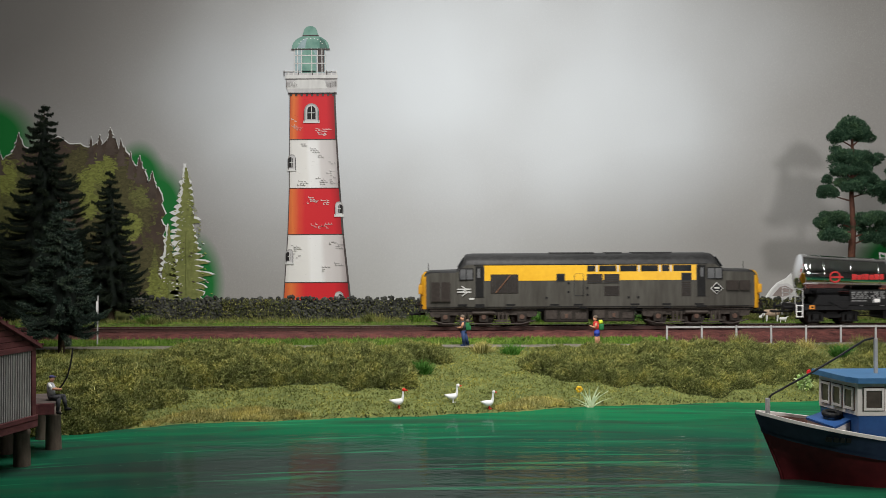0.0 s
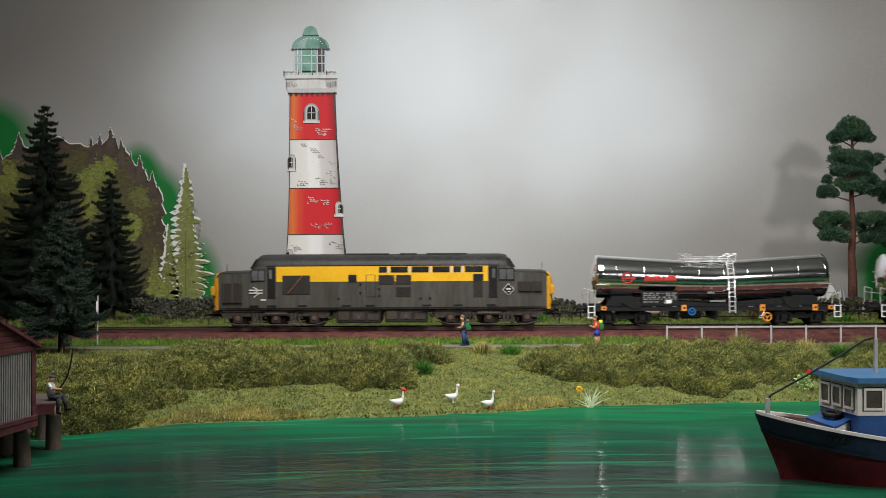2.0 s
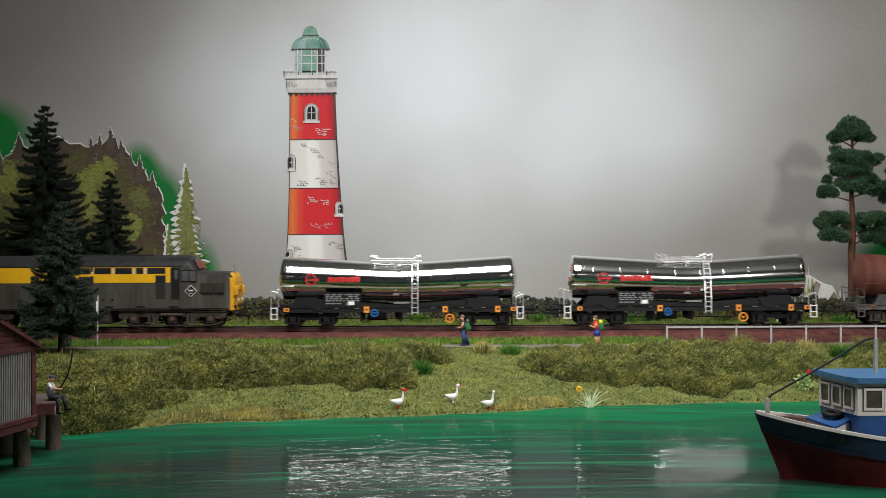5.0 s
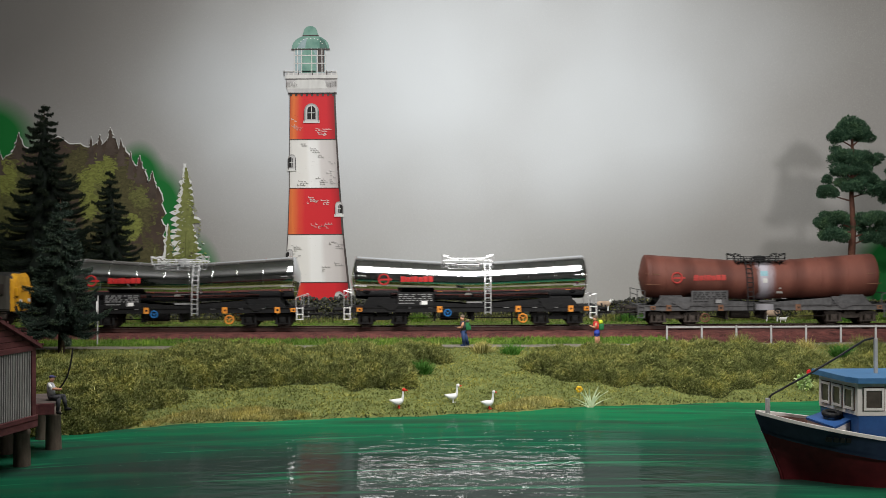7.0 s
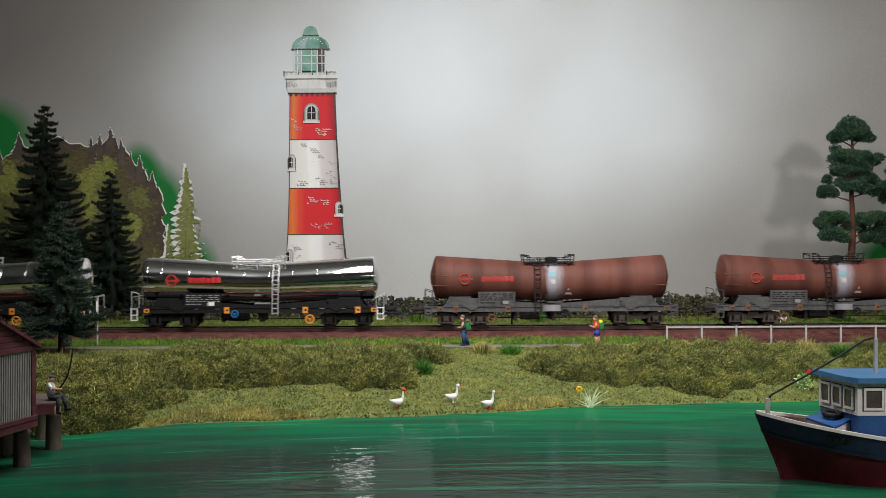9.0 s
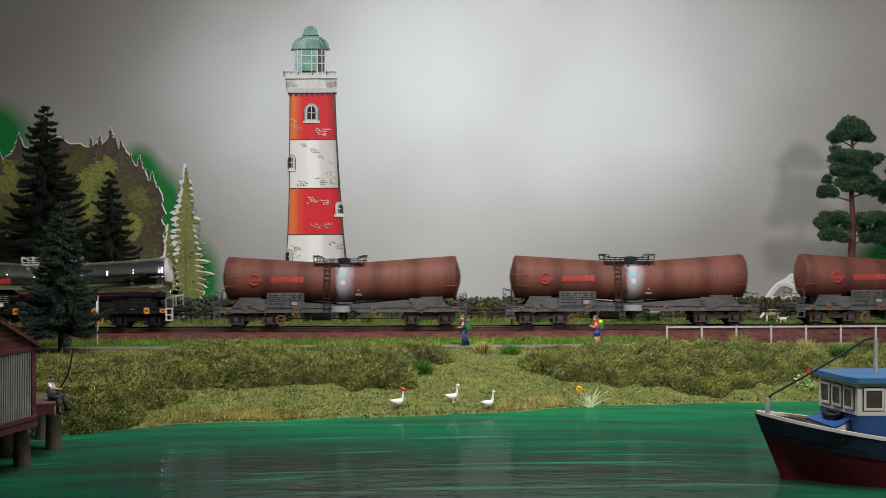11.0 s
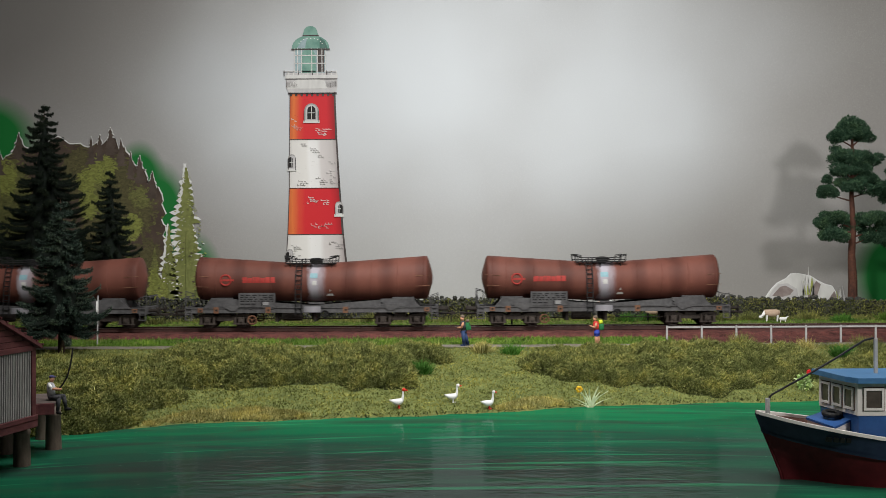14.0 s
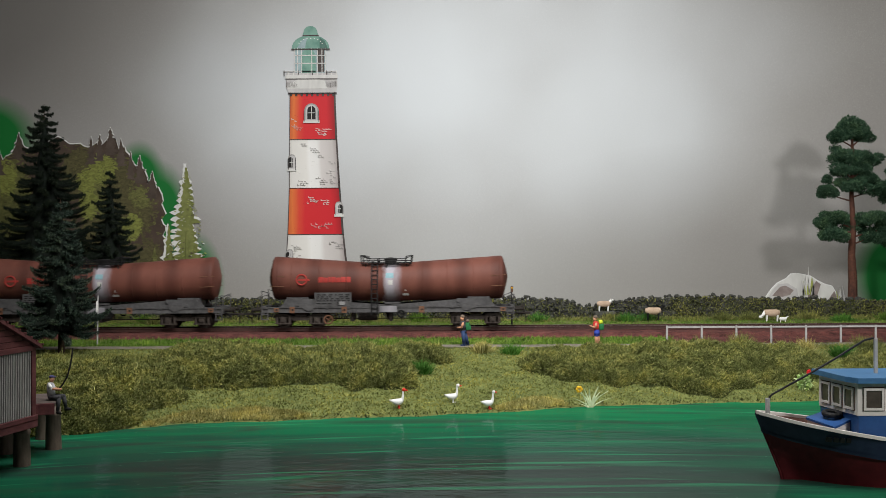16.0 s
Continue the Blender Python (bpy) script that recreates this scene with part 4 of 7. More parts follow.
        for x in (-12.3, 12.3):
            wheels.append(wheelset(w, c + x, 5.4))
    return w, wheels


def copy_wagon(pair):
    """A further wagon with wheels of its own to turn."""
    ob, wheels = pair
    made = copy_thing(ob, ob.matrix_basis)
    rims = [c for c in made.children if c.name.startswith("wheelset")]
    return made, [(c, x, r) for c, (_, x, r) in zip(sorted(rims, key=lambda c: c.matrix_basis.translation.x), sorted(wheels, key=lambda q: q[1]))]


TRAIN = [(0.0, build_loco())]
CHROME_WAGON = build_wagon("chrome")
BROWN_WAGON = build_wagon("brown")
TRAIN += [(240.0, CHROME_WAGON), (452.2, copy_wagon(CHROME_WAGON)), (664.8, BROWN_WAGON), (876.0, copy_wagon(BROWN_WAGON)), (1087.2, copy_wagon(BROWN_WAGON))]


# ---- printed cut-outs glued to the sky board ----
PRINT_WHITE = paint("printed_white", (0.60, 0.60, 0.585), (0.74, 0.74, 0.72), 200, 25, 0.5, relief=0, stretch=(1, 1, 0.3))
PRINT_PALE = paint("printed_pale_grey", (0.47, 0.46, 0.46), (0.60, 0.59, 0.59), 200, 30, 0.5, relief=0, stretch=(1, 1, 0.3))
PRINT_LINE = paint("printed_dark_line", (0.045, 0.035, 0.035), (0.10, 0.085, 0.08), 300, 40, 0.5, relief=0)
PRINT_TEAL = paint("printed_teal", (0.12, 0.27, 0.22), (0.24, 0.42, 0.35), 120, 30, 0.5, relief=0)
PRINT_GLASS = paint("printed_glass", (0.20, 0.30, 0.33), (0.36, 0.48, 0.50), 150, 30, 0.4, relief=0)
PRINT_BROWN = paint("printed_forest_brown", (0.06, 0.045, 0.036), (0.115, 0.088, 0.072), 120, 18, 0.6, relief=0)
PRINT_OLIVE = paint("printed_olive", (0.13, 0.15, 0.045), (0.25, 0.27, 0.09), 260, 35, 0.6, relief=0)
PRINT_LIME = paint("printed_lime", (0.26, 0.30, 0.07), (0.42, 0.46, 0.14), 260, 35, 0.6, relief=0)
PAPER = paint("white_paper_edge", (0.7, 0.72, 0.7), (0.8, 0.8, 0.8), 300, 40, 0.6, relief=0)



def printed_shade(name, stops, line, rough=0.5):
    """Poster print: tones laid across the tower from its left edge to its right, with thin sketched strokes."""
    m, t, p = shader(name, rough)
    tc = t.nodes.new("ShaderNodeTexCoord")
    sep = t.nodes.new("ShaderNodeSeparateXYZ")
    t.links.new(tc.outputs["Object"], sep.inputs[0])
    def sum_of(a, factor, b):
        n = t.nodes.new("ShaderNodeMath")
        n.operation = "MULTIPLY_ADD"
        n.inputs[1].default_value = factor
        t.links.new(a, n.inputs[0])
        if isinstance(b, float):
            n.inputs[2].default_value = b
        else:
            t.links.new(b, n.inputs[2])
        return n.outputs[0]

    from_left = sum_of(sep.outputs[2], -0.030, sum_of(sep.outputs[0], 1.0, 0.0327))
    width = sum_of(sep.outputs[2], -0.100, 0.0645)
    across = t.nodes.new("ShaderNodeMath")
    across.operation = "DIVIDE"
    t.links.new(sum_of(grain(t, 90, 4, (1, 1, 0.25)), 0.006, sum_of(from_left, 1.0, -0.003)), across.inputs[0])
    t.links.new(width, across.inputs[1])
    c = ramp(t, across.outputs[0], stops)
    sketch = ramp(t, grain(t, 520, 3, (0.35, 1, 1.0), warp=1.2), [(0.66, (0, 0, 0)), (0.72, (0.5, 0.5, 0.5))])
    t.links.new(mixed(t, sketch, c, line), p.inputs["Base Color"])
    return m


def forest_print(name, base, spots):
    """Poster print of a wood: loose olive and lime brush dabs gathered in crowns over brown."""
    m, t, p = shader(name, 0.6)
    dab = grain(t, 190, 3, (0.62, 1, 1.0), rough=0.6, warp=1.6)
    fine = grain(t, 420, 3, (0.6, 1, 1), rough=0.6, warp=1.0)
    c = ramp(t, grain(t, 60, 4, warp=0.8), [(0.35, base), (0.68, tuple(q * 1.5 for q in base))])
    for (cx, cz, rx, rz), tone in spots:
        q = Q * MM
        add = t.nodes.new("ShaderNodeMath")
        add.operation = "MULTIPLY_ADD"
        add.inputs[1].default_value = 1.5
        t.links.new(dab, add.inputs[0])
        t.links.new(gradient(t, (cx * q, 0, cz * q), (rx * q, 1, rz * q)), add.inputs[2])
        c = mixed(t, ramp(t, add.outputs[0], [(0.94, (0, 0, 0)), (1.0, (1, 1, 1))]), c, ramp(t, fine, [(0.4, tuple(v * 0.6 for v in tone)), (0.62, tone)]))
    t.links.new(c, p.inputs["Base Color"])
    return m


Q = 0.5576          # one unit of the printed drawings in millimetres


OLIVE, OLIVE_DIM, LIME = (0.17, 0.175, 0.06), (0.115, 0.105, 0.047), (0.25, 0.275, 0.07)
FOREST_PRINT = forest_print("printed_wood", (0.062, 0.044, 0.034), (
    ((-20, 226, 40, 60), OLIVE_DIM), ((44, 200, 46, 70), OLIVE_DIM), ((80, 160, 44, 60), OLIVE_DIM), ((-140, 170, 40, 110), OLIVE), ((-176, 150, 30, 120), OLIVE), ((20, 110, 60, 80), OLIVE_DIM),
    ((6, 190, 30, 60), OLIVE), ((88, 182, 26, 26), OLIVE), ((20, 232, 30, 34), LIME), ((-8, 210, 22, 30), LIME), ((-4, 168, 22, 34), LIME), ((70, 128, 24, 30), LIME), ((-150, 215, 22, 40), LIME), ((100, 50, 40, 70), OLIVE_DIM)))
FOREST_LIGHT = forest_print("printed_light_trees", (0.11, 0.105, 0.045), (((66, 40, 40, 90), OLIVE), ((112, 40, 40, 90), LIME), ((90, 90, 60, 50), OLIVE)))
TOWER_RED = printed_shade("printed_tower_red", [(0.0, (0.56, 0.10, 0.035)), (0.10, (0.74, 0.19, 0.05)), (0.22, (0.70, 0.07, 0.04)), (0.32, (0.66, 0.028, 0.034)), (0.80, (0.62, 0.022, 0.032)), (0.90, (0.46, 0.016, 0.024)), (1.0, (0.28, 0.014, 0.02))], (0.40, 0.02, 0.02))
TOWER_WHITE = printed_shade("printed_tower_white", [(0.0, (0.56, 0.54, 0.51)), (0.08, (0.74, 0.73, 0.70)), (0.36, (0.80, 0.79, 0.76)), (0.42, (0.87, 0.87, 0.86)), (0.58, (0.82, 0.82, 0.81)), (0.66, (0.66, 0.63, 0.62)), (0.88, (0.56, 0.53, 0.52)), (1.0, (0.32, 0.27, 0.27))], (0.50, 0.49, 0.48))
PRINT_GREY = paint("printed_mid_grey", (0.26, 0.25, 0.245), (0.40, 0.39, 0.38), 300, 60, 0.5, relief=0)
PRINT_TEAL_DEEP = paint("printed_deep_teal", (0.05, 0.13, 0.105), (0.10, 0.20, 0.165), 200, 40, 0.5, relief=0)
PRINT_MAUVE = paint("printed_mauve_shade", (0.20, 0.155, 0.145), (0.34, 0.29, 0.275), 160, 50, 0.5, relief=0)
PRINT_INK = paint("printed_black_ink", (0.008, 0.007, 0.008), (0.025, 0.022, 0.022), 300, 60, 0.5, relief=0)


def sheet(name, outline, layer, material, parent, label=""):
    """A flat printed shape; layers lie a third of a millimetre apart."""
    y1 = -0.34 * layer
    return part(name, plate(bmesh.new(), [(x * Q, z * Q) for x, z in outline], y1 - 0.3, y1), material, parent, label)


def arch(cx, z0, z1, w, n=8):
    return [(cx - w, z0), (cx + w, z0)] + [(cx + w * math.cos(a), z1 - w + w * math.sin(a)) for a in np.linspace(0, math.pi, n)]


def build_lighthouse():
    lh = thing("lighthouse_print", -124.1, 1083.4, 36.1, "flat printed cut-out of a red and white lighthouse", "lighthouse")
    zs = [-24, 37, 122, 204, 290, 374]
    left = [-62, -58, -52, -49, -48, -47]
    right = [62, 56, 47, 41, 36, 33]
    for i in range(5):
        a, b = zs[i], zs[i + 1]
        red = i % 2 == 0
        sheet("tower_band", [(left[i], a), (right[i], a), (right[i + 1], b), (left[i + 1], b)], 0, TOWER_RED if red else TOWER_WHITE, lh, "printed red band" if red else "printed white band")
        sheet("edge_line", [(right[i] - 3.2, a), (right[i] + 0.4, a), (right[i + 1] + 0.4, b), (right[i + 1] - 2.4, b)], 2, PRINT_LINE, lh)
        sheet("edge_line", [(left[i] - 0.4, a), (left[i] + 0.7, a), (left[i + 1] + 0.7, b), (left[i + 1] - 0.4, b)], 2, PRINT_LINE, lh)
        sheet("edge_line", [(left[i], a - 0.6), (right[i], a - 0.6), (right[i], a + 0.6), (left[i], a + 0.6)], 2, PRINT_LINE, lh)
    rng = random.Random(11)
    bricks = [(-38, 310), (-40, 325), (2, 302), (8, 306), (16, 300), (-14, 180), (-6, 182), (12, 178), (-8, 138), (4, 136), (14, 136), (-28, 290 - 8), (-10, 270), (4, 262), (24, 250), (22, 230), (28, 215), (-30, 212), (4, 214), (24, 108), (34, 100), (-44, 96), (-36, 84), (8, 60), (30, 70)]
    for x, z in bricks:
        pale = z > 290 or 122 < z < 204
        bm = bmesh.new()
        mark = lambda x0, z0, x1, z1: plate(bm, [(x0 * Q, z0 * Q), (x1 * Q, z0 * Q), (x1 * Q, z1 * Q), (x0 * Q, z1 * Q)], -1.25, -0.95)
        for k in range(rng.randint(2, 4)):
            dx, dz, n = rng.uniform(-7, 3), -3.4 + 3.4 * k, rng.randint(1, 3)
            for c in range(n):
                mark(x + dx + c * 5.2, z + dz, x + dx + c * 5.2 + rng.uniform(3.2, 5.0), z + dz + 0.7)
                if rng.random() < 0.55:
                    mark(x + dx + c * 5.2, z + dz + 0.8, x + dx + c * 5.2 + 0.7, z + dz + 3.2)
        part("brick_mark", bm, PRINT_WHITE if pale or (x * 7 + z) % 5 > 3 else PRINT_GREY, lh)["kind"] = "stuff"
    for cx, z0, z1, w in ((-9, 321, 354, 13), (-44, 236, 264, 6.5), (39, 155, 180, 7), (-49, 71, 96, 6), (38, 2, 21, 8)):
        win = sheet("window", arch(cx, z0, z1, w), 3, PRINT_GREY, lh, "printed arched window")
        lean = 2.2 if cx < -30 else -2.2 if cx > 30 else 0.0
        sheet("surround", arch(cx + lean * 0.4, z0 + 2, z1 - 2, w * 0.8), 3.6, PRINT_PALE, win)
        sheet("opening", arch(cx - lean, z0 + 4.5, z1 - 5, w * 0.56), 4, PRINT_INK, win)
        for e in (-1, 1):
            sheet("ink_line", [(cx + e * w - 0.45, z0), (cx + e * w + 0.45, z0), (cx + e * w + 0.45, z1 - w), (cx + e * w - 0.45, z1 - w)], 4.4, PRINT_INK, win)
        sheet("glazing_bar", [(cx - 0.5, z0 + 5), (cx + 0.5, z0 + 5), (cx + 0.5, z1 - 5), (cx - 0.5, z1 - 5)], 5, PRINT_WHITE, win)
        sheet("glazing_bar", [(cx - w * 0.5, (z0 + z1) / 2 - 1), (cx + w * 0.5, (z0 + z1) / 2 - 1), (cx + w * 0.5, (z0 + z1) / 2), (cx - w * 0.5, (z0 + z1) / 2)], 5, PRINT_WHITE, win)
        sheet("sill", [(cx - w - 1.5, z0 - 2), (cx + w + 1.5, z0 - 2), (cx + w + 1.5, z0 + 2.5), (cx - w - 1.5, z0 + 2.5)], 4, PRINT_WHITE, win)
    gal = sheet("gallery", [(-48, 372), (34, 372), (37, 382), (37, 408), (-54, 408), (-54, 382)], 1, PRINT_PALE, lh, "printed white gallery")
    sheet("gallery_light", [(-52, 380), (20, 380), (14, 394), (-4, 399), (-30, 398), (-50, 388)], 2, PRINT_WHITE, gal)
    sheet("gallery_band", [(-55, 398), (38, 398), (38, 404), (-55, 404)], 3, PRINT_WHITE, gal)
    sheet("gallery_line", [(-50, 370.5), (36, 370.5), (36, 373), (-50, 373)], 3, PRINT_LINE, gal)
    sheet("gallery_line", [(-54, 396.4), (37, 396.4), (37, 397.8), (-54, 397.8)], 3, PRINT_LINE, gal)
    for i in range(26):
        x = -53 + (i % 13) * 1.5 if i < 13 else 17 + (i - 13) * 1.5
        sheet("hatch_stroke", [(x, 382 + rng.uniform(0, 4)), (x + 0.6, 382), (x + 0.7, 388 + rng.uniform(0, 7)), (x + 0.2, 388 + rng.uniform(0, 7))], 3.4, PRINT_GREY if i % 3 else PRINT_LINE, gal)
    for i in range(9):
        sheet("corbel", [(-47 + i * 9.4, 367), (-43 + i * 9.4, 367), (-43 + i * 9.4, 372), (-47 + i * 9.4, 372)], 3, PRINT_LINE, gal)
    sheet("rail_line", [(-58, 409.5), (35, 409.5), (35, 411), (-58, 411)], 2, PRINT_PALE, gal)
    for i in range(12):
        x = -58 + i * 8.4
        sheet("baluster", [(x, 403), (x + 1.6, 403), (x + 1.6, 412), (x, 412)], 2, PRINT_WHITE if i % 3 else PRINT_LINE, gal)
    lan = sheet("lantern", [(-38, 408), (17, 408), (17, 452), (-38, 452)], 1, PRINT_GLASS, lh, "printed glazed lantern room")
    sheet("lantern_arch", arch(-14, 408, 450, 13), 2, PRINT_TEAL, lan)
    sheet("lantern_shade", [(2, 410), (14, 410), (14, 450), (2, 450)], 2, PRINT_LINE, lan)
    for x in (-38, -33, -26, -8, 2, 10, 16):
        sheet("lantern_bar", [(x - 0.7, 408), (x + 0.7, 408), (x + 0.7, 452), (x - 0.7, 452)], 3, PRINT_WHITE, lan)
    for z in (424, 438):
        sheet("lantern_bar", [(-38, z), (17, z), (17, z + 1.6), (-38, z + 1.6)], 3, PRINT_WHITE, lan)
    dome = [(-43, 450), (23, 450)] + [(-10 + 33 * math.cos(a), 453 + 22 * math.sin(a)) for a in np.linspace(0.1, math.pi - 0.1, 12)]
    roof = sheet("dome", dome, 2, PRINT_TEAL, lh, "printed green dome")
    sheet("dome_light", [(-34, 452), (-20, 452), (-16, 470), (-24, 467)], 3, PRINT_GLASS, roof)
    sheet("dome_shade", [(6, 452), (20, 452), (15, 464), (6, 471)], 3, PRINT_TEAL_DEEP, roof)
    for k in range(9):
        a = 0.35 + k * 0.3
        x, z = -10 + 22 * math.cos(a), 455 + 14 * math.sin(a)
        sheet("dome_dot", [(x - 0.8, z - 0.8), (x + 0.8, z - 0.8), (x + 0.8, z + 0.8), (x - 0.8, z + 0.8)], 3.8, PAPER, roof)
    sheet("dome_line", [(-44, 448.5), (24, 448.5), (24, 451), (-44, 451)], 3, PRINT_LINE, roof)
    cap = [(-24, 474), (4, 474)] + [(-10 + 12.5 * math.cos(a), 479 + 12 * math.sin(a)) for a in np.linspace(0, math.pi, 9)]
    sheet("dome_cap", cap, 3, PRINT_TEAL, roof)
    sheet("dome_line", [(-24, 473), (5, 473), (5, 475), (-24, 475)], 4, PRINT_LINE, roof)


def spruce_outline(cx, z0, z1, half, seed, steps=13):
    """A jagged printed conifer."""
    rng = random.Random(seed)
    l, r = [], []
    for i in range(steps):
        q = i / steps
        z = z0 + (z1 - z0) * q
        w = half * (1 - q) ** 0.8
        for side_, sgn in ((l, -1), (r, 1)):
            reach = rng.uniform(0.55, 1.2)
            side_.append((cx + sgn * w * reach, z + rng.uniform(-4, 1)))
            side_.append((cx + sgn * w * reach * 0.8, z + (z1 - z0) / steps * 0.25))
            side_.append((cx + sgn * w * rng.uniform(0.3, 0.6), z + (z1 - z0) / steps * rng.uniform(0.4, 0.6)))
    return r + [(cx + half * 0.05, z1), (cx - half * 0.05, z1)] + l[::-1]


def build_forest():
    """Paper cut-out of a wood: brown silhouettes with olive tree crowns."""
    fo = thing("forest_print", -347.0, 1083.4, 40.6, "flat printed cut-out of a dark brown-green wood", "printed forest")
    rng = random.Random(4)
    ridge = [(-240, 262), (-190, 240), (-175, 262), (-163, 258), (-158, 250), (-140, 262), (-128, 288), (-119, 272), (-104, 268), (-80, 280), (-60, 290), (-40, 278), (-20, 276), (0, 268), (8, 276), (14, 266), (20, 274), (26, 282), (34, 270), (40, 288), (48, 274), (52, 262), (58, 272), (66, 256), (74, 244), (82, 232), (88, 242), (94, 226), (100, 206), (108, 214), (113, 196), (120, 200), (128, 176), (122, 168), (130, 150), (122, 140), (132, 128), (126, 112), (136, 96), (130, 80), (136, 60), (140, 20), (142, -20)]
    out = []
    for a, b in zip(ridge, ridge[1:]):
        n = max(1, int(math.hypot(b[0] - a[0], b[1] - a[1]) / 7))
        for k in range(n):
            out.append((a[0] + (b[0] - a[0]) * k / n + rng.uniform(-2, 2), a[1] + (b[1] - a[1]) * k / n + rng.uniform(-2.5, 2.5)))
    body = out + [(142, -20), (-240, -20)]
    sheet("paper_edge", [(x + (1.6 if x > 60 else 0.4), z + 1.8) for x, z in body], 0, PAPER, fo, "white cut edge of the paper")
    sheet("wood_silhouette", body, 1, FOREST_PRINT, fo, "printed brown wood with painted olive crowns")
    trees = [(112, -14, 92, 24, 1, 2), (92, -14, 124, 26, 0, 1), (66, -14, 96, 24, 1, 2), (128, -14, 60, 16, 1, 3)]
    for k, (cx, z0, z1, w, lime, layer) in enumerate(trees):
        sheet("printed_tree", spruce_outline(cx, z0, z1, w, k + 30, 20), 1 + layer, FOREST_LIGHT if lime else FOREST_PRINT, fo, "printed olive tree crown")
    for cx, top, w in ((-163, 268, 12), (-128, 296, 14), (0, 288, 10), (15.5, 292, 12), (34, 304, 15), (52.6, 284, 12), (70, 262, 9), (86, 254, 13), (108, 226, 14)):
        tip = spruce_outline(cx, top - 46, top, w, int(top), 7)
        sheet("paper_edge", [(cx + (x - cx) * 1.25, z + 1.6) for x, z in tip], 0, PAPER, fo)
        sheet("tree_tip", tip, 1.2, PRINT_BROWN, fo, "printed brown conifer tip")
    for cx, z1, w, seed in ((137, 132, 24, 3), (168, 237, 52, 8)):
        tr = thing("spruce_print", -347.0 + cx * Q, 1083.0, 40.6, "flat printed cut-out of a pale green spruce", "printed tree", "printed spruces")
        o = spruce_outline(0, 2, z1, w * 0.92, seed, 22 if w > 30 else 13)
        sheet("paper_edge", [(x * 1.13 + (-2 if w > 20 else 0), z * 1.012 + 0.6) for x, z in o], 0, PAPER, tr, "white cut edge of the paper")
        sheet("crown", [(x * (0.8 if x < 0 else 1.0), z * 0.985) for x, z in o], 1, PRINT_OLIVE, tr)
        for k in range(260 if w > 30 else 60):
            z = rng.uniform(0.04, 0.93) * z1
            half = w * (1 - z / z1) ** 0.8 * 0.85
            x = rng.uniform(-half, half)
            d = rng.uniform(1.6, 5.5) * (0.4 + 0.6 * half / w)
            sg = 1 if x > 0 else -1
            pts = [(x, z), (x + sg * d, z - d * 0.45), (x + sg * d * 1.5, z - d * 0.35), (x + sg * d * 0.8, z + d * 0.15)]
            sheet("needle_dab", pts, 2 + k % 3, (PRINT_LIME, PRINT_OLIVE, PAPER, PRINT_BROWN)[rng.choice((0, 0, 1, 2, 3, 2) if x < 0 else (0, 0, 3, 1, 2, 0))], tr)
        sheet("trunk", [(-1.2, -12), (1.6, -12), (0.9, z1 * 0.5), (-0.1, z1 * 0.5)], 5, PRINT_OLIVE, tr)


def build_rocks():
    ro = thing("rock_print", 318.0, 1083.4, 37.7, "flat printed cut-out of pale grey boulders and grass", "printed rocks")
    out = [(0, -20), (2, 4), (12, 18), (22, 28), (38, 36), (46, 44), (58, 45), (80, 40), (92, 32), (104, 26), (118, 22), (126, 8), (136, -20)]
    sheet("paper_edge", [(x + (1.2 if x > 60 else -1.2), z + 1.4) for x, z in out], 0, PAPER, ro)
    sheet("boulder", out, 1, PRINT_WHITE, ro, "printed pale boulder")
    sheet("boulder_shade", [(4, 2), (14, 18), (24, 27), (40, 28), (56, 18), (58, 6), (40, 0), (30, -4), (10, -6)], 2, PRINT_PALE, ro)
    sheet("boulder_shade", [(12, 6), (26, 22), (36, 24), (50, 16), (44, 8), (30, 4)], 3, PRINT_MAUVE, ro)
    sheet("boulder_shade", [(74, 2), (80, 16), (90, 32), (98, 26), (94, 14), (90, 0)], 3, PRINT_MAUVE, ro)
    sheet("boulder_shade", [(112, 0), (122, 14), (126, 4), (122, -4)], 3, PRINT_MAUVE, ro)
    rng = random.Random(9)
    for k in range(26):
        x = 64 + rng.uniform(0, 22) if k < 16 else 122 + rng.uniform(0, 18)
        h = rng.uniform(18, 52) if k < 16 else rng.uniform(10, 30)
        b = 8 if k < 16 else -6
        sheet("grass_blade", [(x - 2, b), (x + 2, b), (x + rng.uniform(-6, 6), b + h)], 4 + k % 3, (PRINT_WHITE, PRINT_LIME, PRINT_PALE)[k % 3], ro)


build_lighthouse()
build_forest()
build_rocks()


# ---- plants, walls and fences ----
BARK = paint("dark_bark", (0.03, 0.02, 0.013), (0.08, 0.055, 0.035), 700, 120, 0.9, relief=0.5)
BARK_RED = paint("red_brown_bark", (0.042, 0.02, 0.015), (0.115, 0.047, 0.03), 600, 70, 0.85, relief=0.5)
SPRUCE = leafy("spruce_needles", (0.010, 0.020, 0.016), (0.024, 0.042, 0.033), (0.10, 0.135, 0.11))
SPRUCE_DARK = leafy("dark_spruce_needles", (0.006, 0.010, 0.007), (0.013, 0.021, 0.014), (0.034, 0.046, 0.032))
PINE = leafy("pine_needles", (0.015, 0.040, 0.024), (0.035, 0.078, 0.046), (0.095, 0.165, 0.105))
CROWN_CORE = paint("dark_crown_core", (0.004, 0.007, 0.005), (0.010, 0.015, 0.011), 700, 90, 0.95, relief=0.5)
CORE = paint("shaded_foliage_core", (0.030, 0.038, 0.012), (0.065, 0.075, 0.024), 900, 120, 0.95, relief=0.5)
FENCE_GREY = paint("grey_weathered_metal", (0.26, 0.26, 0.26), (0.42, 0.42, 0.41), 600, 90, 0.6, relief=0.2)
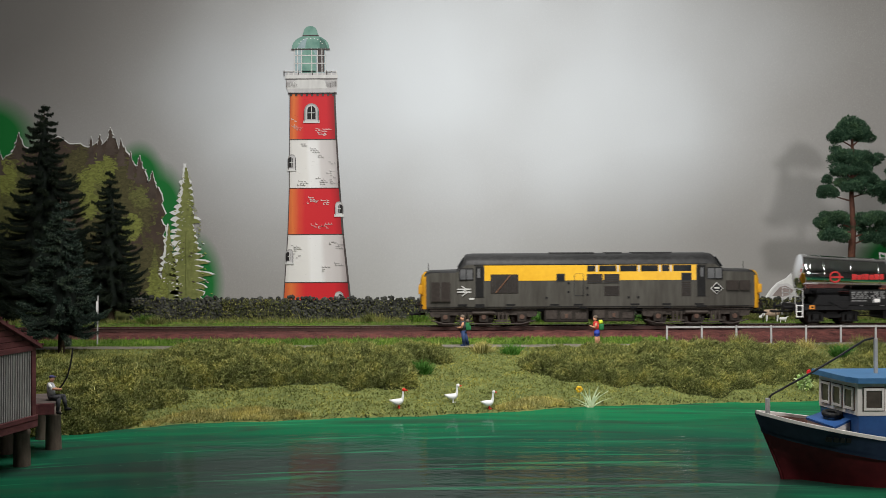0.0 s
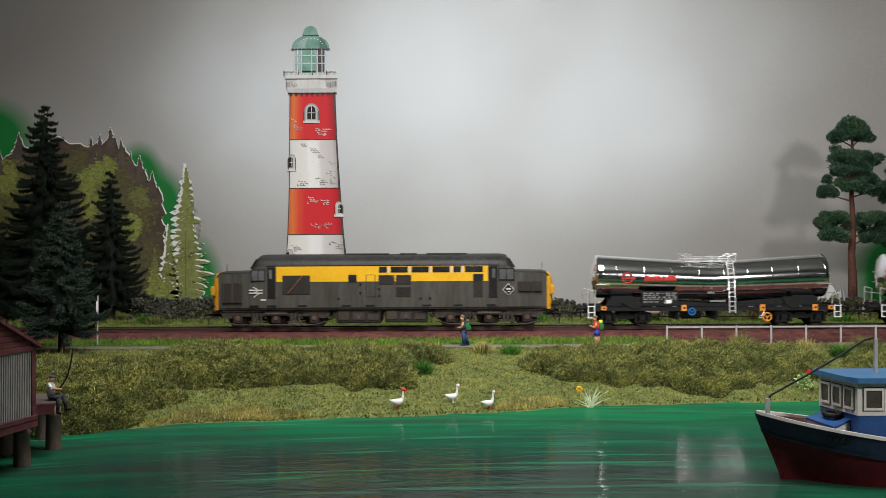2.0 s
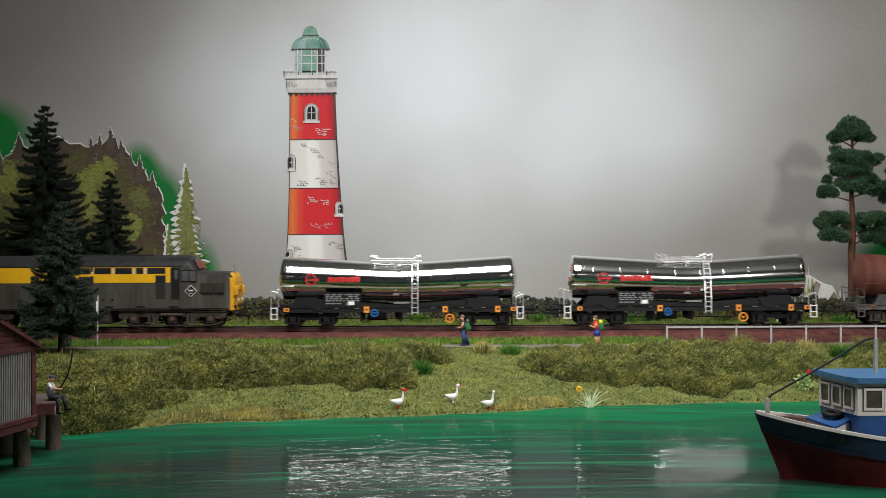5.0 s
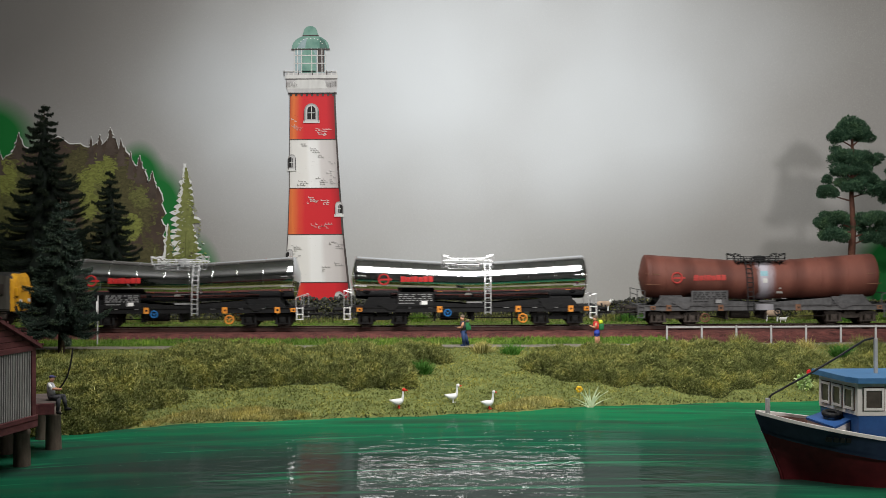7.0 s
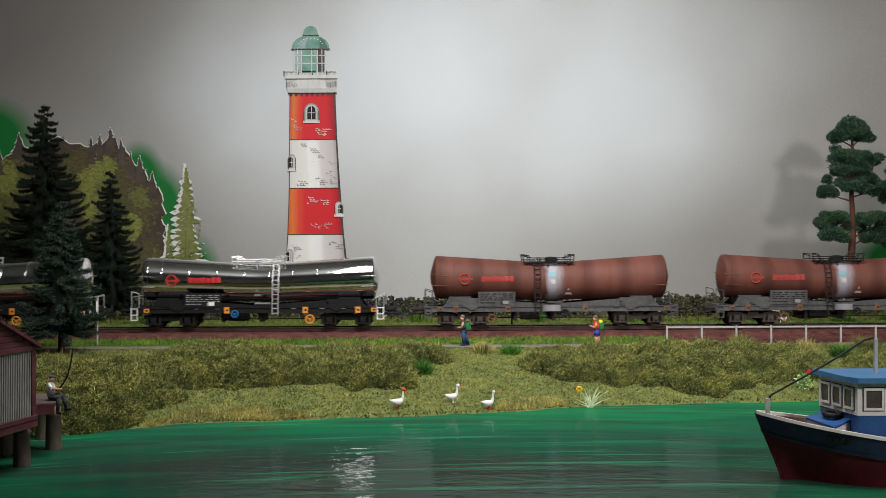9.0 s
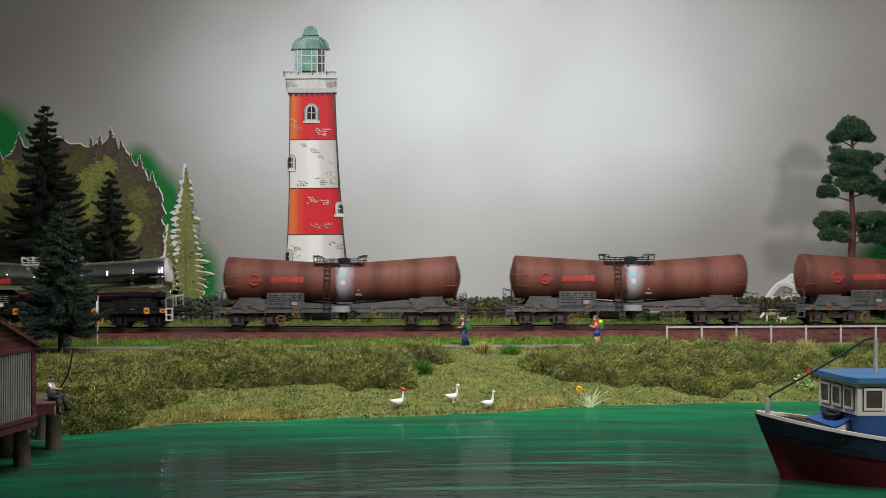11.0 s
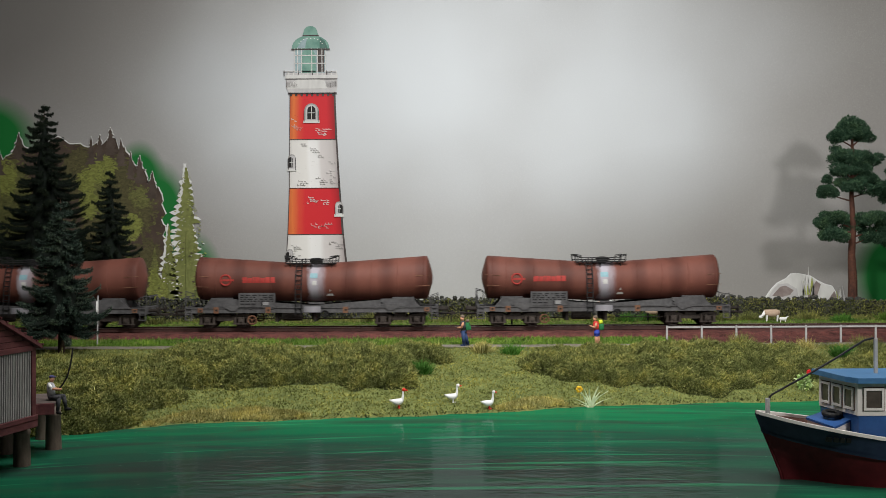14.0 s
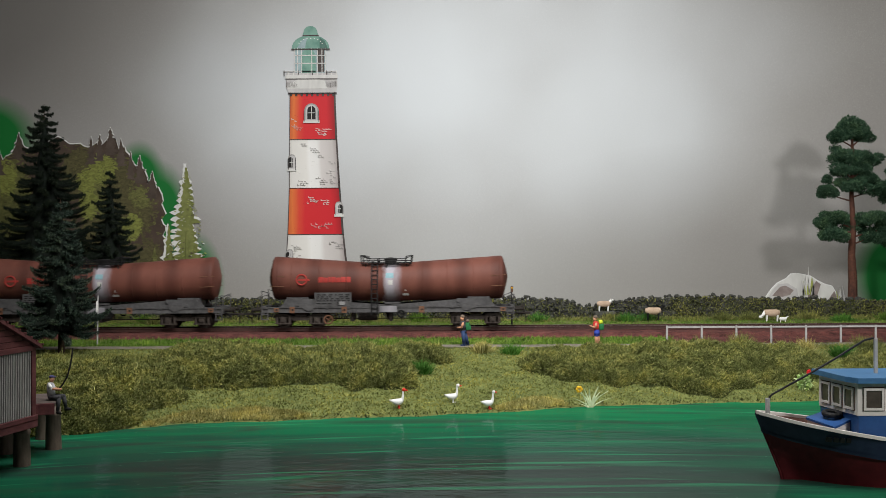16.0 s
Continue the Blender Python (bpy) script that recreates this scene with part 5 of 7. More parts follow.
PETAL = paint("yellow_petals", (0.7, 0.35, 0.01), (0.8, 0.5, 0.03), 900, 100, 0.6, relief=0)
LILY = paint("pale_lily_leaf", (0.30, 0.38, 0.20), (0.58, 0.64, 0.44), 700, 60, 0.6, relief=0)
REDFLOWER = paint("red_petals", (0.42, 0.01, 0.015), (0.6, 0.02, 0.02), 900, 100, 0.6, relief=0)
LIGHTLEAF = leafy("light_leaves", (0.18, 0.30, 0.08), (0.32, 0.46, 0.16), (0.55, 0.66, 0.36))


def ground_at(x, y):
    return float(bank(np.float64(x), np.float64(y)))


def mound(x, y, cx, cy, rx, ry, high, seed):
    """Height of a foliage mat over the bank, zero outside its uneven outline."""
    a = np.arctan2(y - cy, x - cx)
    wob = 1 + 0.10 * np.sin(3 * a + seed) + 0.07 * np.sin(7 * a + 2 * seed) + 0.04 * np.sin(13 * a)
    r = (np.abs((x - cx) / rx) ** 2.6 + np.abs((y - cy) / ry) ** 2.6) ** (1 / 2.6) / wob
    u, w = x + 3.5 * np.sin(y * 0.19 + seed), y + 3.5 * np.sin(x * 0.16 + 2 * seed)
    lump = 0.50 + 0.22 * np.abs(np.sin(u * 0.16 + seed) * np.sin(w * 0.13 + seed * 2)) ** 0.6 + 0.22 * np.abs(np.sin(u * 0.33 + w * 0.1 + seed) * np.sin(w * 0.27 - u * 0.12)) ** 0.7 + 0.09 * np.sin(x * 0.9 - y * 0.7)
    return np.where(r < 1, 1.22 * high * lump * np.sqrt(1 - np.clip(r, 0, 1) ** 2.6), 0), r


def bush(cx, cy, rx, ry, high, seed, count, label, mats=None, length=1.45, width=0.5):
    rng = np.random.default_rng(seed)
    ob = thing("bush", 0, 0, 0, label, "bush", "bushes on the bank")
    n = 44
    gx, gy = np.meshgrid(np.linspace(cx - rx * 1.2, cx + rx * 1.2, n), np.linspace(cy - ry * 1.2, cy + ry * 1.2, n))
    h, r = mound(gx, gy, cx, cy, rx, ry, high, seed)
    # dark sheet below the leaves: shade in their gaps put into its colour
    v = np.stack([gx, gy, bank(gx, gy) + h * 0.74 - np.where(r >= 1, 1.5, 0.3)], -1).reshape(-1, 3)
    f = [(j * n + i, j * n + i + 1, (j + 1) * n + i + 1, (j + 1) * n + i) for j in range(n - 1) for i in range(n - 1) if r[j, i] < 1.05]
    soup("shade_sheet", v, f, CORE, ob)
    px = rng.uniform(cx - rx * 1.2, cx + rx * 1.2, int(count * 11))
    py = rng.uniform(cy - ry * 1.2, cy + ry * 1.2, int(count * 11))
    h, r = mound(px, py, cx, cy, rx, ry, high, seed)
    keep = r < 0.995
    px, py, h, r = px[keep], py[keep], h[keep], r[keep]
    e = 1.0
    hx = mound(px + e, py, cx, cy, rx, ry, high, seed)[0] + bank(px + e, py) - h - bank(px, py)
    hy = mound(px, py + e, cx, cy, rx, ry, high, seed)[0] + bank(px, py + e) - h - bank(px, py)
    nrm = np.stack([-hx, -hy, np.ones_like(hx) * 0.6], -1)
    nrm /= np.linalg.norm(nrm, axis=1, keepdims=True)
    pts = np.stack([px, py, bank(px, py) + h * rng.uniform(0.66, 1.0, len(h)) - 0.4], -1)
    v, f = blades(pts, nrm + [0, 0, 0.25], length, width, 0.8, rng)
    soup("foliage", v, f, mats or LEAF_OLIVE, ob)
    pick = rng.uniform(0, 1, len(pts)) < 0.08
    v, f = blades(pts[pick] + [0, 0, 0.3], nrm[pick] + [0, 0, 0.2], 2.6, 0.22, 0.95, rng, 0.5)
    soup("loose_fibre", v, f, LEAF_WIRY, ob, "pale curly fibres")["kind"] = "stuff"
    return ob


def tuft(x, y, high, count, material, label, name="grass_tuft", spread=0.45, r=2.5, seed=1, width=0.3):
    count *= 2
    rng = np.random.default_rng(seed + int(x * 7) + 5000)
    p = np.stack([x + rng.normal(0, r * 0.5, count), y + rng.normal(0, r * 0.5, count), np.full(count, ground_at(x, y) - 0.2)], -1)
    nrm = np.tile([0, 0, 1.0], (count, 1)) + (p - [x, y, p[0, 2]]) * [0.12, 0.12, 0]
    v, f = blades(p, nrm, high, width, spread * 0.6, rng, 0.12)
    return tagged(soup(name, v, f, material), label, "grass tuft", "grass tufts")


def carpet(name, x0, x1, y0, y1, count, length, width, material, label, spread=0.6, seed=5, edge=None):
    """Loose short fibres over a stretch of ground."""
    rng = np.random.default_rng(seed)
    x, y = rng.uniform(x0, x1, count), rng.uniform(y0, y1, count)
    if edge is not None:
        keep = edge(x, y)
        x, y = x[keep], y[keep]
    p = np.stack([x, y, bank(x, y) - 0.1], -1)
    v, f = blades(p, np.tile([0, 0, 1.0], (len(x), 1)), length, width, spread, rng)
    return tagged(soup(name, v, f, material), label, "grass", kind="stuff")


def build_bank_cover():
    land = lambda x, y: y > shore(x) + 0.6 * np.sin(x) + 0.4
    carpet("scatter_turf", -300, 330, 505, 730, 190000, 1.0, 0.62, LEAF_FINE, "fine olive scatter turf on the bank", 1.0, 5, land)
    carpet("grass_strip", -330, 160, 752, 773, 24000, 2.2, 0.3, LEAF_GRASS, "fresh green grass strip beside the ballast", 0.55, 6)
    carpet("grass_strip", 150, 400, 722, 733, 6000, 2.4, 0.3, LEAF_OLIVE, "olive grass along the path edge", 0.6, 16)
    carpet("meadow_grass", -420, 480, 849, 930, 40000, 1.4, 0.4, LEAF_GRASS, "short green meadow grass behind the track", 0.7, 7)
    carpet("meadow_grass", -420, 480, 895, 922, 14000, 3.4, 0.35, LEAF_OLIVE, "rough olive grass along the stone wall", 0.6, 17)
    dry = lambda a, b, d: (lambda x, y: (y > shore(x) + 1) & (y < shore(x) + 3 + d * np.clip(np.sin((x - a) / (b - a) * math.pi), 0, 1)))
    carpet("dry_grass", -152, -70, 545, 610, 30000, 1.6, 0.4, LEAF_DRY, "dry yellow grass along the shore", 0.7, 8, dry(-156, -66, 17))
    carpet("dry_grass", 28, 70, 585, 650, 17000, 1.5, 0.4, LEAF_DRY, "dry yellow grass along the shore", 0.7, 9, dry(26, 72, 14))
    by_water = lambda x, y: (y > shore(x) - 1.0) & (y < shore(x) + 2.5 + 1.5 * np.sin(x * 0.3))
    carpet("shore_fringe", -260, 330, 505, 650, 42000, 1.2, 0.6, CORE, "dark fringe at the water's edge", 0.9, 10, by_water)


def build_bushes():
    bush(-192, 598, 44, 72, 12, 1, 15000, "dense olive bush mat running down to the water")
    bush(-222, 664, 52, 34, 6, 8, 8000, "dense olive bush mat beside the path")
    bush(-131, 666, 60, 45, 14, 2, 17000, "dense olive bush mat on the slope")
    bush(-62, 692, 34, 30, 9, 3, 7000, "dense olive bush mat on the slope")
    bush(-42, 662, 26, 38, 13, 4, 8000, "dense olive bush mat on the slope")
    bush(-18, 702, 22, 20, 9, 9, 4200, "dense olive bush mat on the slope")
    bush(92, 684, 40, 32, 10, 5, 8500, "dense olive bush mat on the slope")
    bush(150, 680, 46, 40, 13, 6, 12000, "dense olive bush mat on the slope")
    bush(204, 692, 34, 32, 9, 7, 7000, "dense olive bush mat on the slope")
    bush(300, 685, 45, 32, 8, 11, 8000, "dense olive bush mat on the slope")
    tuft(-14, 662, 7.0, 420, LEAF_BRIGHT, "bright green grass tuft on the bank", r=4.5)
    tuft(25.5, 716, 6.8, 260, LEAF_DRY, "pale yellow grass tuft beside the path", r=4.0)
    tuft(44, 714, 6.0, 300, LEAF_BRIGHT, "bright green grass tuft beside the path", r=4.2)
    tuft(257, 708, 7.0, 300, LEAF_BRIGHT, "bright green grass tuft beside the path", r=5)
    tuft(236, 714, 8.0, 220, LEAF_DRY, "pale yellow grass tuft beside the path", r=4)
    tuft(196, 722, 9.0, 220, LEAF_OLIVE, "olive grass tuft beside the fence", r=5)
    tuft(172, 724, 8.0, 200, LEAF_OLIVE, "olive grass tuft beside the fence", r=5)
    tuft(276, 716, 9.0, 300, LEAF_OLIVE, "olive grass tuft beside the fence", r=6)
    for k, (x, y, m) in enumerate(((-246, 905, LEAF_GRASS), (-236, 898, LEAF_OLIVE), (-60, 905, LEAF_OLIVE), (-20, 900, LEAF_GRASS), (78, 903, LEAF_BRIGHT), (138, 905, LEAF_OLIVE), (150, 898, LEAF_BRIGHT), (168, 902, LEAF_BRIGHT), (229, 900, LEAF_OLIVE), (252, 902, LEAF_OLIVE), (324, 890, LEAF_BRIGHT), (300, 903, LEAF_OLIVE), (364, 900, LEAF_GRASS))):
        tuft(x, y, 6.5, 200, m, "grass tuft at the foot of the stone wall", r=6, seed=20 + k)


def spruce(x, y, high, radius, seed, material, label, start=0.12):
    """A flocked model spruce: a straight trunk and drooping brush-like branches."""
    tr = thing("spruce_tree", x, y, ground_at(x, y), label, "spruce tree", "spruce trees")
    bm = rod(bmesh.new(), (0, 0, -1), (0, 0, high * 0.55), high * 0.024, high * 0.012, 9)
    rod(bm, (0, 0, high * 0.55), (0, 0, high), high * 0.012, 0.2, 7)
    part("trunk", bm, BARK, tr)
    rng = np.random.default_rng(seed)
    pts, nrm, cv, cf = [], [], [], []
    layers = int(high / 6.4)
    for i in range(layers):
        q = (i + 0.3) / layers
        z = high * (start + (1 - start) * q)
        r0 = radius * 1.16 * (1 - q) ** 0.74 + 1.6
        m = max(5, int(10 * (1 - q) + 5))
        for k in range(m):
            a = k * math.tau / m + rng.uniform(-0.28, 0.28) + i * 0.7
            r = r0 * rng.uniform(0.68, 1.12)
            droop, rise, lift = rng.uniform(0.26, 0.46), rng.uniform(0.18, 0.42), rng.uniform(-2.0, 2.0)
            out, across = np.array([math.cos(a), math.sin(a), 0]), np.array([-math.sin(a), math.cos(a), 0])
            fat = (1.15 + 0.028 * r) * rng.uniform(0.85, 1.2)

            def along(u):
                """The bough's line: it sags and turns up at the tip."""
                sway = 0.06 * r * np.sin(u * 4 + k)
                return out * (u * r)[:, None] + across * sway[:, None] + np.stack([0 * u, 0 * u, z + lift + r * (rise * u ** 3.5 - droop * u ** 1.1)], -1)

            # solid flocked core of the bough, near-black to paint in shade among the needles
            u = np.linspace(0, 1, 7)
            c = along(u)
            base = len(cv)
            for p, g in zip(c, fat * 0.72 * np.array([0.5, 0.9, 1.0, 1.0, 0.9, 0.7, 0.15])):
                for b in range(6):
                    cv.append(p + across * (g * math.cos(b * math.tau / 6)) + np.array([0, 0, g * math.sin(b * math.tau / 6)]))
            for g in range(6):
                for b in range(6):
                    cf.append((base + g * 6 + b, base + g * 6 + (b + 1) % 6, base + g * 6 + 6 + (b + 1) % 6, base + g * 6 + 6 + b))
            n = int(26 + 24 * r)
            u = rng.uniform(0.08, 1, n) ** 0.8
            ang = rng.uniform(0, math.tau, n)
            ring = across * np.cos(ang)[:, None] + np.array([0, 0, 1.0]) * np.sin(ang)[:, None]
            pts.append(along(u) + ring * (fat * (1.05 - 0.5 * u ** 3) * rng.uniform(0.55, 0.9, n))[:, None])
            nrm.append(ring + out * 0.55)
    v, f = blades(np.concatenate(pts), np.concatenate(nrm), 0.85 + high * 0.002, 0.34, 0.45, rng)
    soup("crown", v, f, material, tr)
    soup("bough_core", cv, cf, CROWN_CORE, tr, "dark cores of flocked boughs with painted-in shade")["kind"] = "stuff"
    # added near-black cone: the crown's inner shade as a solid shape
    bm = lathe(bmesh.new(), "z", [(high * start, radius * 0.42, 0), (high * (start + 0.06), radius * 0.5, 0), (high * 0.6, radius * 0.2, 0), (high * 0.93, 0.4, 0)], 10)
    part("shade_cone", bm, CROWN_CORE, tr)
    return tr


def scots_pine(x, y, label, mirror=1, lift=1.0):
    """A model pine: a bare red-brown trunk and flat pads of needles."""
    tr = thing("pine_tree", x, y, ground_at(x, y), label, "pine tree", "pine trees")
    tr.matrix_basis = tr.matrix_basis @ Matrix.Scale(lift, 4)
    bm = bmesh.new()
    spine = [(-1, 0, 0), (-0.5, 0, 30), (-1.5, 0, 50), (0, 0, 75), (-1.2, 0, 100), (0, 0, 130), (-1, 0, 160)]
    for i, (a, b) in enumerate(zip(spine, spine[1:])):
        rod(bm, [c * (mirror if k == 0 else 1) for k, c in enumerate(a)], [c * (mirror if k == 0 else 1) for k, c in enumerate(b)], 4.2 - i * 0.58, 4.2 - (i + 1) * 0.58, 9)
    rod(bm, (0, 0, -0.5), (0, 0, 3), 6.0, 3.4, 10)
    part("trunk", bm, BARK_RED, tr)
    pads = [(-2, 0, 158, 15, 8), (8, 4, 147, 13, 6), (-12, -3, 146, 12, 6), (0, 2, 152, 19, 6), (-4, 0, 131, 19, 7), (12, 2, 127, 14, 6), (-8, -4, 119, 17, 6), (12, 0, 113, 13, 6), (-21, 0, 101, 11, 7), (-2, -5, 106, 17, 8),
            (22, 0, 105, 13, 7), (-16, 2, 79, 17, 7), (16, -3, 80, 18, 7), (-17, -4, 66, 15, 8), (17, 2, 66, 15, 8), (3, 6, 74, 12, 6), (-25, -2, 75, 9, 6), (24, -2, 72, 9, 7), (-13, 2, 136, 6, 3), (8, -6, 121, 7, 3), (-20, 3, 112, 5, 3)]
    for k, (px, py, pz, r, h) in enumerate(pads):
        px, r, h = px * mirror, r * 0.84, h * 0.78
        bm = rod(bmesh.new(), (0, 0, pz - 7), (px * 0.8, py * 0.8, pz - 2), 0.8, 0.4, 6)
        limb = part("limb", bm, BARK_RED, tr)
        rng = np.random.default_rng(70 + k)
        balls = [(0.0, 0.0, 0.1, 0.62)] + [(0.62 * math.cos(a) * rng.uniform(0.7, 1.15), 0.62 * math.sin(a) * rng.uniform(0.7, 1.15), rng.uniform(-0.75, 0.55), rng.uniform(0.34, 0.52)) for a in np.arange(7) * math.tau / 7 + k]
        p, u = [], []
        for bx, by, bz, br in balls:
            d = rng.normal(0, 1, (int(r * h * 11), 3))
            d /= np.linalg.norm(d, axis=1, keepdims=True)
            size = np.array([r * br, r * br, max(h * 0.95 * (br + 0.3), 3.0)])
            p.append(d * size * rng.uniform(0.6, 1.02, (len(d), 1)) + [bx * r, by * r, bz * h])
            u.append(d)
        p, u = np.concatenate(p), np.concatenate(u)
        v, f = blades(p + [px, py, pz + 1.0], u + [0, 0, 0.3], 1.4, 0.6, 0.7, rng)
        soup("needle_pad", v, f, PINE, tr)
    return tr


def build_trees():
    spruce(-246, 706, 101, 25, 3, SPRUCE, "blue-green flocked spruce beside the footpath", 0.17)
    spruce(-282, 930, 128, 30, 5, SPRUCE_DARK, "dark green flocked spruce behind the track", 0.1)
    spruce(-345, 950, 187, 47, 7, SPRUCE_DARK, "tall dark green flocked spruce behind the track", 0.08)
    spruce(-395, 930, 120, 42, 9, SPRUCE_DARK, "dark green flocked spruce behind the track", 0.05)
    scots_pine(351.7, 940, "tall pine with red-brown trunk and flat pads", 1, 1.04)
    scots_pine(412, 957, "tall pine with red-brown trunk and flat pads", -1)


def stone_meshes():
    rng = random.Random(21)
    out = []
    for k in range(7):
        bm = bmesh.new()
        bmesh.ops.create_icosphere(bm, subdivisions=1, radius=1.0)
        for v in bm.verts:
            d = v.co.copy()
            v.co = Vector([math.copysign(abs(c) ** 0.75, c) for c in d]) * rng.uniform(0.82, 1.12)
        bmesh.ops.scale(bm, vec=(3.6 * MM, 3.4 * MM, 2.9 * MM), verts=bm.verts)
        me = bpy.data.meshes.new("stone")
        bm.to_mesh(me)
        bm.free()
        me.materials.append(STONE)
        out.append(me)
    return out


def build_stone_wall():
    wall = thing("stone_wall", 0, 925, 0, "low dry-stone wall of mossy grey field stones", "stone wall")
    meshes = stone_meshes()
    rng = random.Random(22)
    height = lambda x: float(np.interp(x, [-300, -257, -40, 100, 112, 122, 150, 160, 222, 260, 400, 600], [19, 20, 19, 18.5, 13, 12, 15.5, 18, 20, 18, 15.5, 15]))
    singles, rest = 0, []
    x = -262.0
    while x < 470:
        step = rng.uniform(2.1, 3.5)
        z, top = ground_at(x, 925) + 1.0, ground_at(x, 925) + height(x)
        while z < top:
            m = pose((x + rng.uniform(-1.2, 1.2)) * MM, rng.uniform(-1.6, 1.2) * MM, z * MM, rng.uniform(-40, 40), rng.uniform(-40, 40), rng.uniform(0, 360)) @ Matrix.Scale(rng.uniform(0.34, 0.68), 4)
            if singles < 300 and 255 < x < 345:
                ob = new("stone", rng.choice(meshes))
                ob.parent = wall
                ob.matrix_basis = m
                singles += 1
            else:
                rest.append((rng.choice(meshes), m))
            z += rng.uniform(1.7, 2.7)
        x += step
    verts, faces = [], []
    for me, m in rest:
        k = len(verts)
        verts += [tuple((m @ v.co) / MM) for v in me.vertices]
        faces += [tuple(k + i for i in p.vertices) for p in me.polygons]
    soup("stones", verts, faces, STONE, wall)["kind"] = "stuff"
    line = [(float(q), 27 + height(q)) for q in np.arange(-262, 471, 6.0)]
    part("rubble_core", plate(bmesh.new(), [(470, 26), (-262, 26)] + line, -0.6, 3.0), STONE, wall)
    nrng = np.random.default_rng(23)
    n = 34000
    px = nrng.uniform(-262, 470, n)
    dens = 0.35 + 0.65 * (np.sin(px * 0.05) * np.sin(px * 0.017 + 1) > 0.1) + 0.8 * (px > 250)
    keep = nrng.uniform(0, 1.4, n) < dens
    px = px[keep]
    hz = np.array([height(q) for q in px])
    p = np.stack([px, np.full(len(px), -3.8) + nrng.normal(0, 0.8, len(px)), 28 + hz * nrng.uniform(0, 1, len(px)) ** 1.5], -1)
    v, f = blades(p, np.tile([0, -1, 0.8], (len(px), 1)), 1.9, 0.45, 0.8, nrng)
    soup("moss", v, f, LEAF_OLIVE, wall, "olive moss and weeds on the stones")["kind"] = "stuff"


def build_fence():
    fe = thing("path_fence", 0, 0, 0, "low grey metal railing along the footpath", "fence")
    base = boxed(-0.65, 0.65, -0.65, 0.65, -2.0, 12.0, 0.2)
    first = part("post", base, FENCE_GREY, fe)
    me = first.data
    for k in range(13):
        x = 154.0 + k * 24.0
        ob = first if k == 0 else new("post", me)
        ob.parent = fe
        ob.matrix_basis = pose(x * MM, 756 * MM, 23.2 * MM, 0, random.uniform(-1, 1), 0)
        if k < 12:
            part("top_rail", boxed(x + 0.75, x + 23.25, 755.3, 756.2, 33.6, 34.8, 0.2), FENCE_GREY, fe)


def build_flowers():
    ly = thing("lily_plant", 82, 613, ground_at(82, 613), "pale green lily plant with yellow bloom at shore", "lily")
    ly.scale = (0.95,) * 3
    rng = random.Random(31)
    for k, (dx, h) in enumerate(((-6, 11), (-4, 13), (-1, 14), (3, 10), (7, 12), (11, 12), (14, 8), (-10, 5), (5, 14), (-12, 8))):
        bm = bmesh.new()
        pts = [Vector((dx * q ** 1.5, rng.uniform(-1, 1) * q, h * (q if abs(dx) < 6 else q * (1.25 - 0.3 * q)))) for q in np.linspace(0, 1, 6)]
        prev = None
        for i, p in enumerate(pts):
            w = 0.75 * (1 - (i / 5) ** 2) + 0.05
            ring = [bm.verts.new(p + Vector((-w, 0, 0))), bm.verts.new(p + Vector((0, -0.25, 0))), bm.verts.new(p + Vector((w, 0, 0)))]
            if prev:
                bm.faces.new((prev[0], prev[1], ring[1], ring[0]))
                bm.faces.new((prev[1], prev[2], ring[2], ring[1]))
            prev = ring
        part("leaf", bm, LILY, ly)
    part("stem", pipe(bmesh.new(), [(-1, 0, 0), (-4, 0, 8), (-6.5, 0, 12)], 0.3), LILY, ly)
    bm = bmesh.new()
    for k in range(6):
        a = k * math.tau / 6
        ball(bm, (-6.6 + 1.3 * math.cos(a), -0.4 * math.sin(k), 12.2 + 1.3 * math.sin(a)), 0.9, 8)
    part("bloom", bm, PETAL, ly, "yellow bloom")
    sh = thing("flower_shrub", 213, 648, ground_at(213, 648), "light green leafy shrub with a red bloom", "shrub")
    sh.scale = (0.8,) * 3
    nr = np.random.default_rng(33)
    u = nr.normal(0, 1, (520, 3))
    u /= np.linalg.norm(u, axis=1, keepdims=True)
    v, f = blades(u * [5.5, 4, 6] * nr.uniform(0.5, 1, (520, 1)) + [0, 0, 5.5], u, 1.9, 1.2, 0.5, nr)
    soup("leaves", v, f, LIGHTLEAF, sh)
    bm = bmesh.new()
    for k in range(5):
        ball(bm, (3.4 + math.cos(k * 1.25), -0.5, 13.0 + math.sin(k * 1.25)), 1.0, 8)
    part("bloom", bm, REDFLOWER, sh, "red bloom")
    part("stem", pipe(bmesh.new(), [(0, 0, 0), (2, 0, 7), (3.4, 0, 12.5)], 0.3), LILY, sh)


build_bank_cover()
build_bushes()
build_trees()
build_stone_wall()
build_fence()
build_flowers()


# ---- figures, animals, hut, boat ----
SKIN = paint("painted_skin", (0.45, 0.22, 0.13), (0.55, 0.29, 0.18), 900, 100, 0.6, relief=0)
HAIR = paint("painted_grey_brown", (0.10, 0.075, 0.055), (0.17, 0.13, 0.10), 900, 100, 0.7, relief=0)
JEANS = paint("painted_denim", (0.015, 0.035, 0.09), (0.035, 0.06, 0.14), 900, 100, 0.7, relief=0)
BLUE_CLOTH = paint("painted_blue", (0.02, 0.04, 0.25), (0.04, 0.07, 0.36), 900, 100, 0.7, relief=0)
DARK_CLOTH = paint("painted_dark_grey", (0.025, 0.026, 0.03), (0.06, 0.06, 0.065), 900, 100, 0.7, relief=0)
CAP_BLUE = paint("painted_dull_violet_blue", (0.05, 0.05, 0.15), (0.09, 0.09, 0.24), 900, 100, 0.7, relief=0)
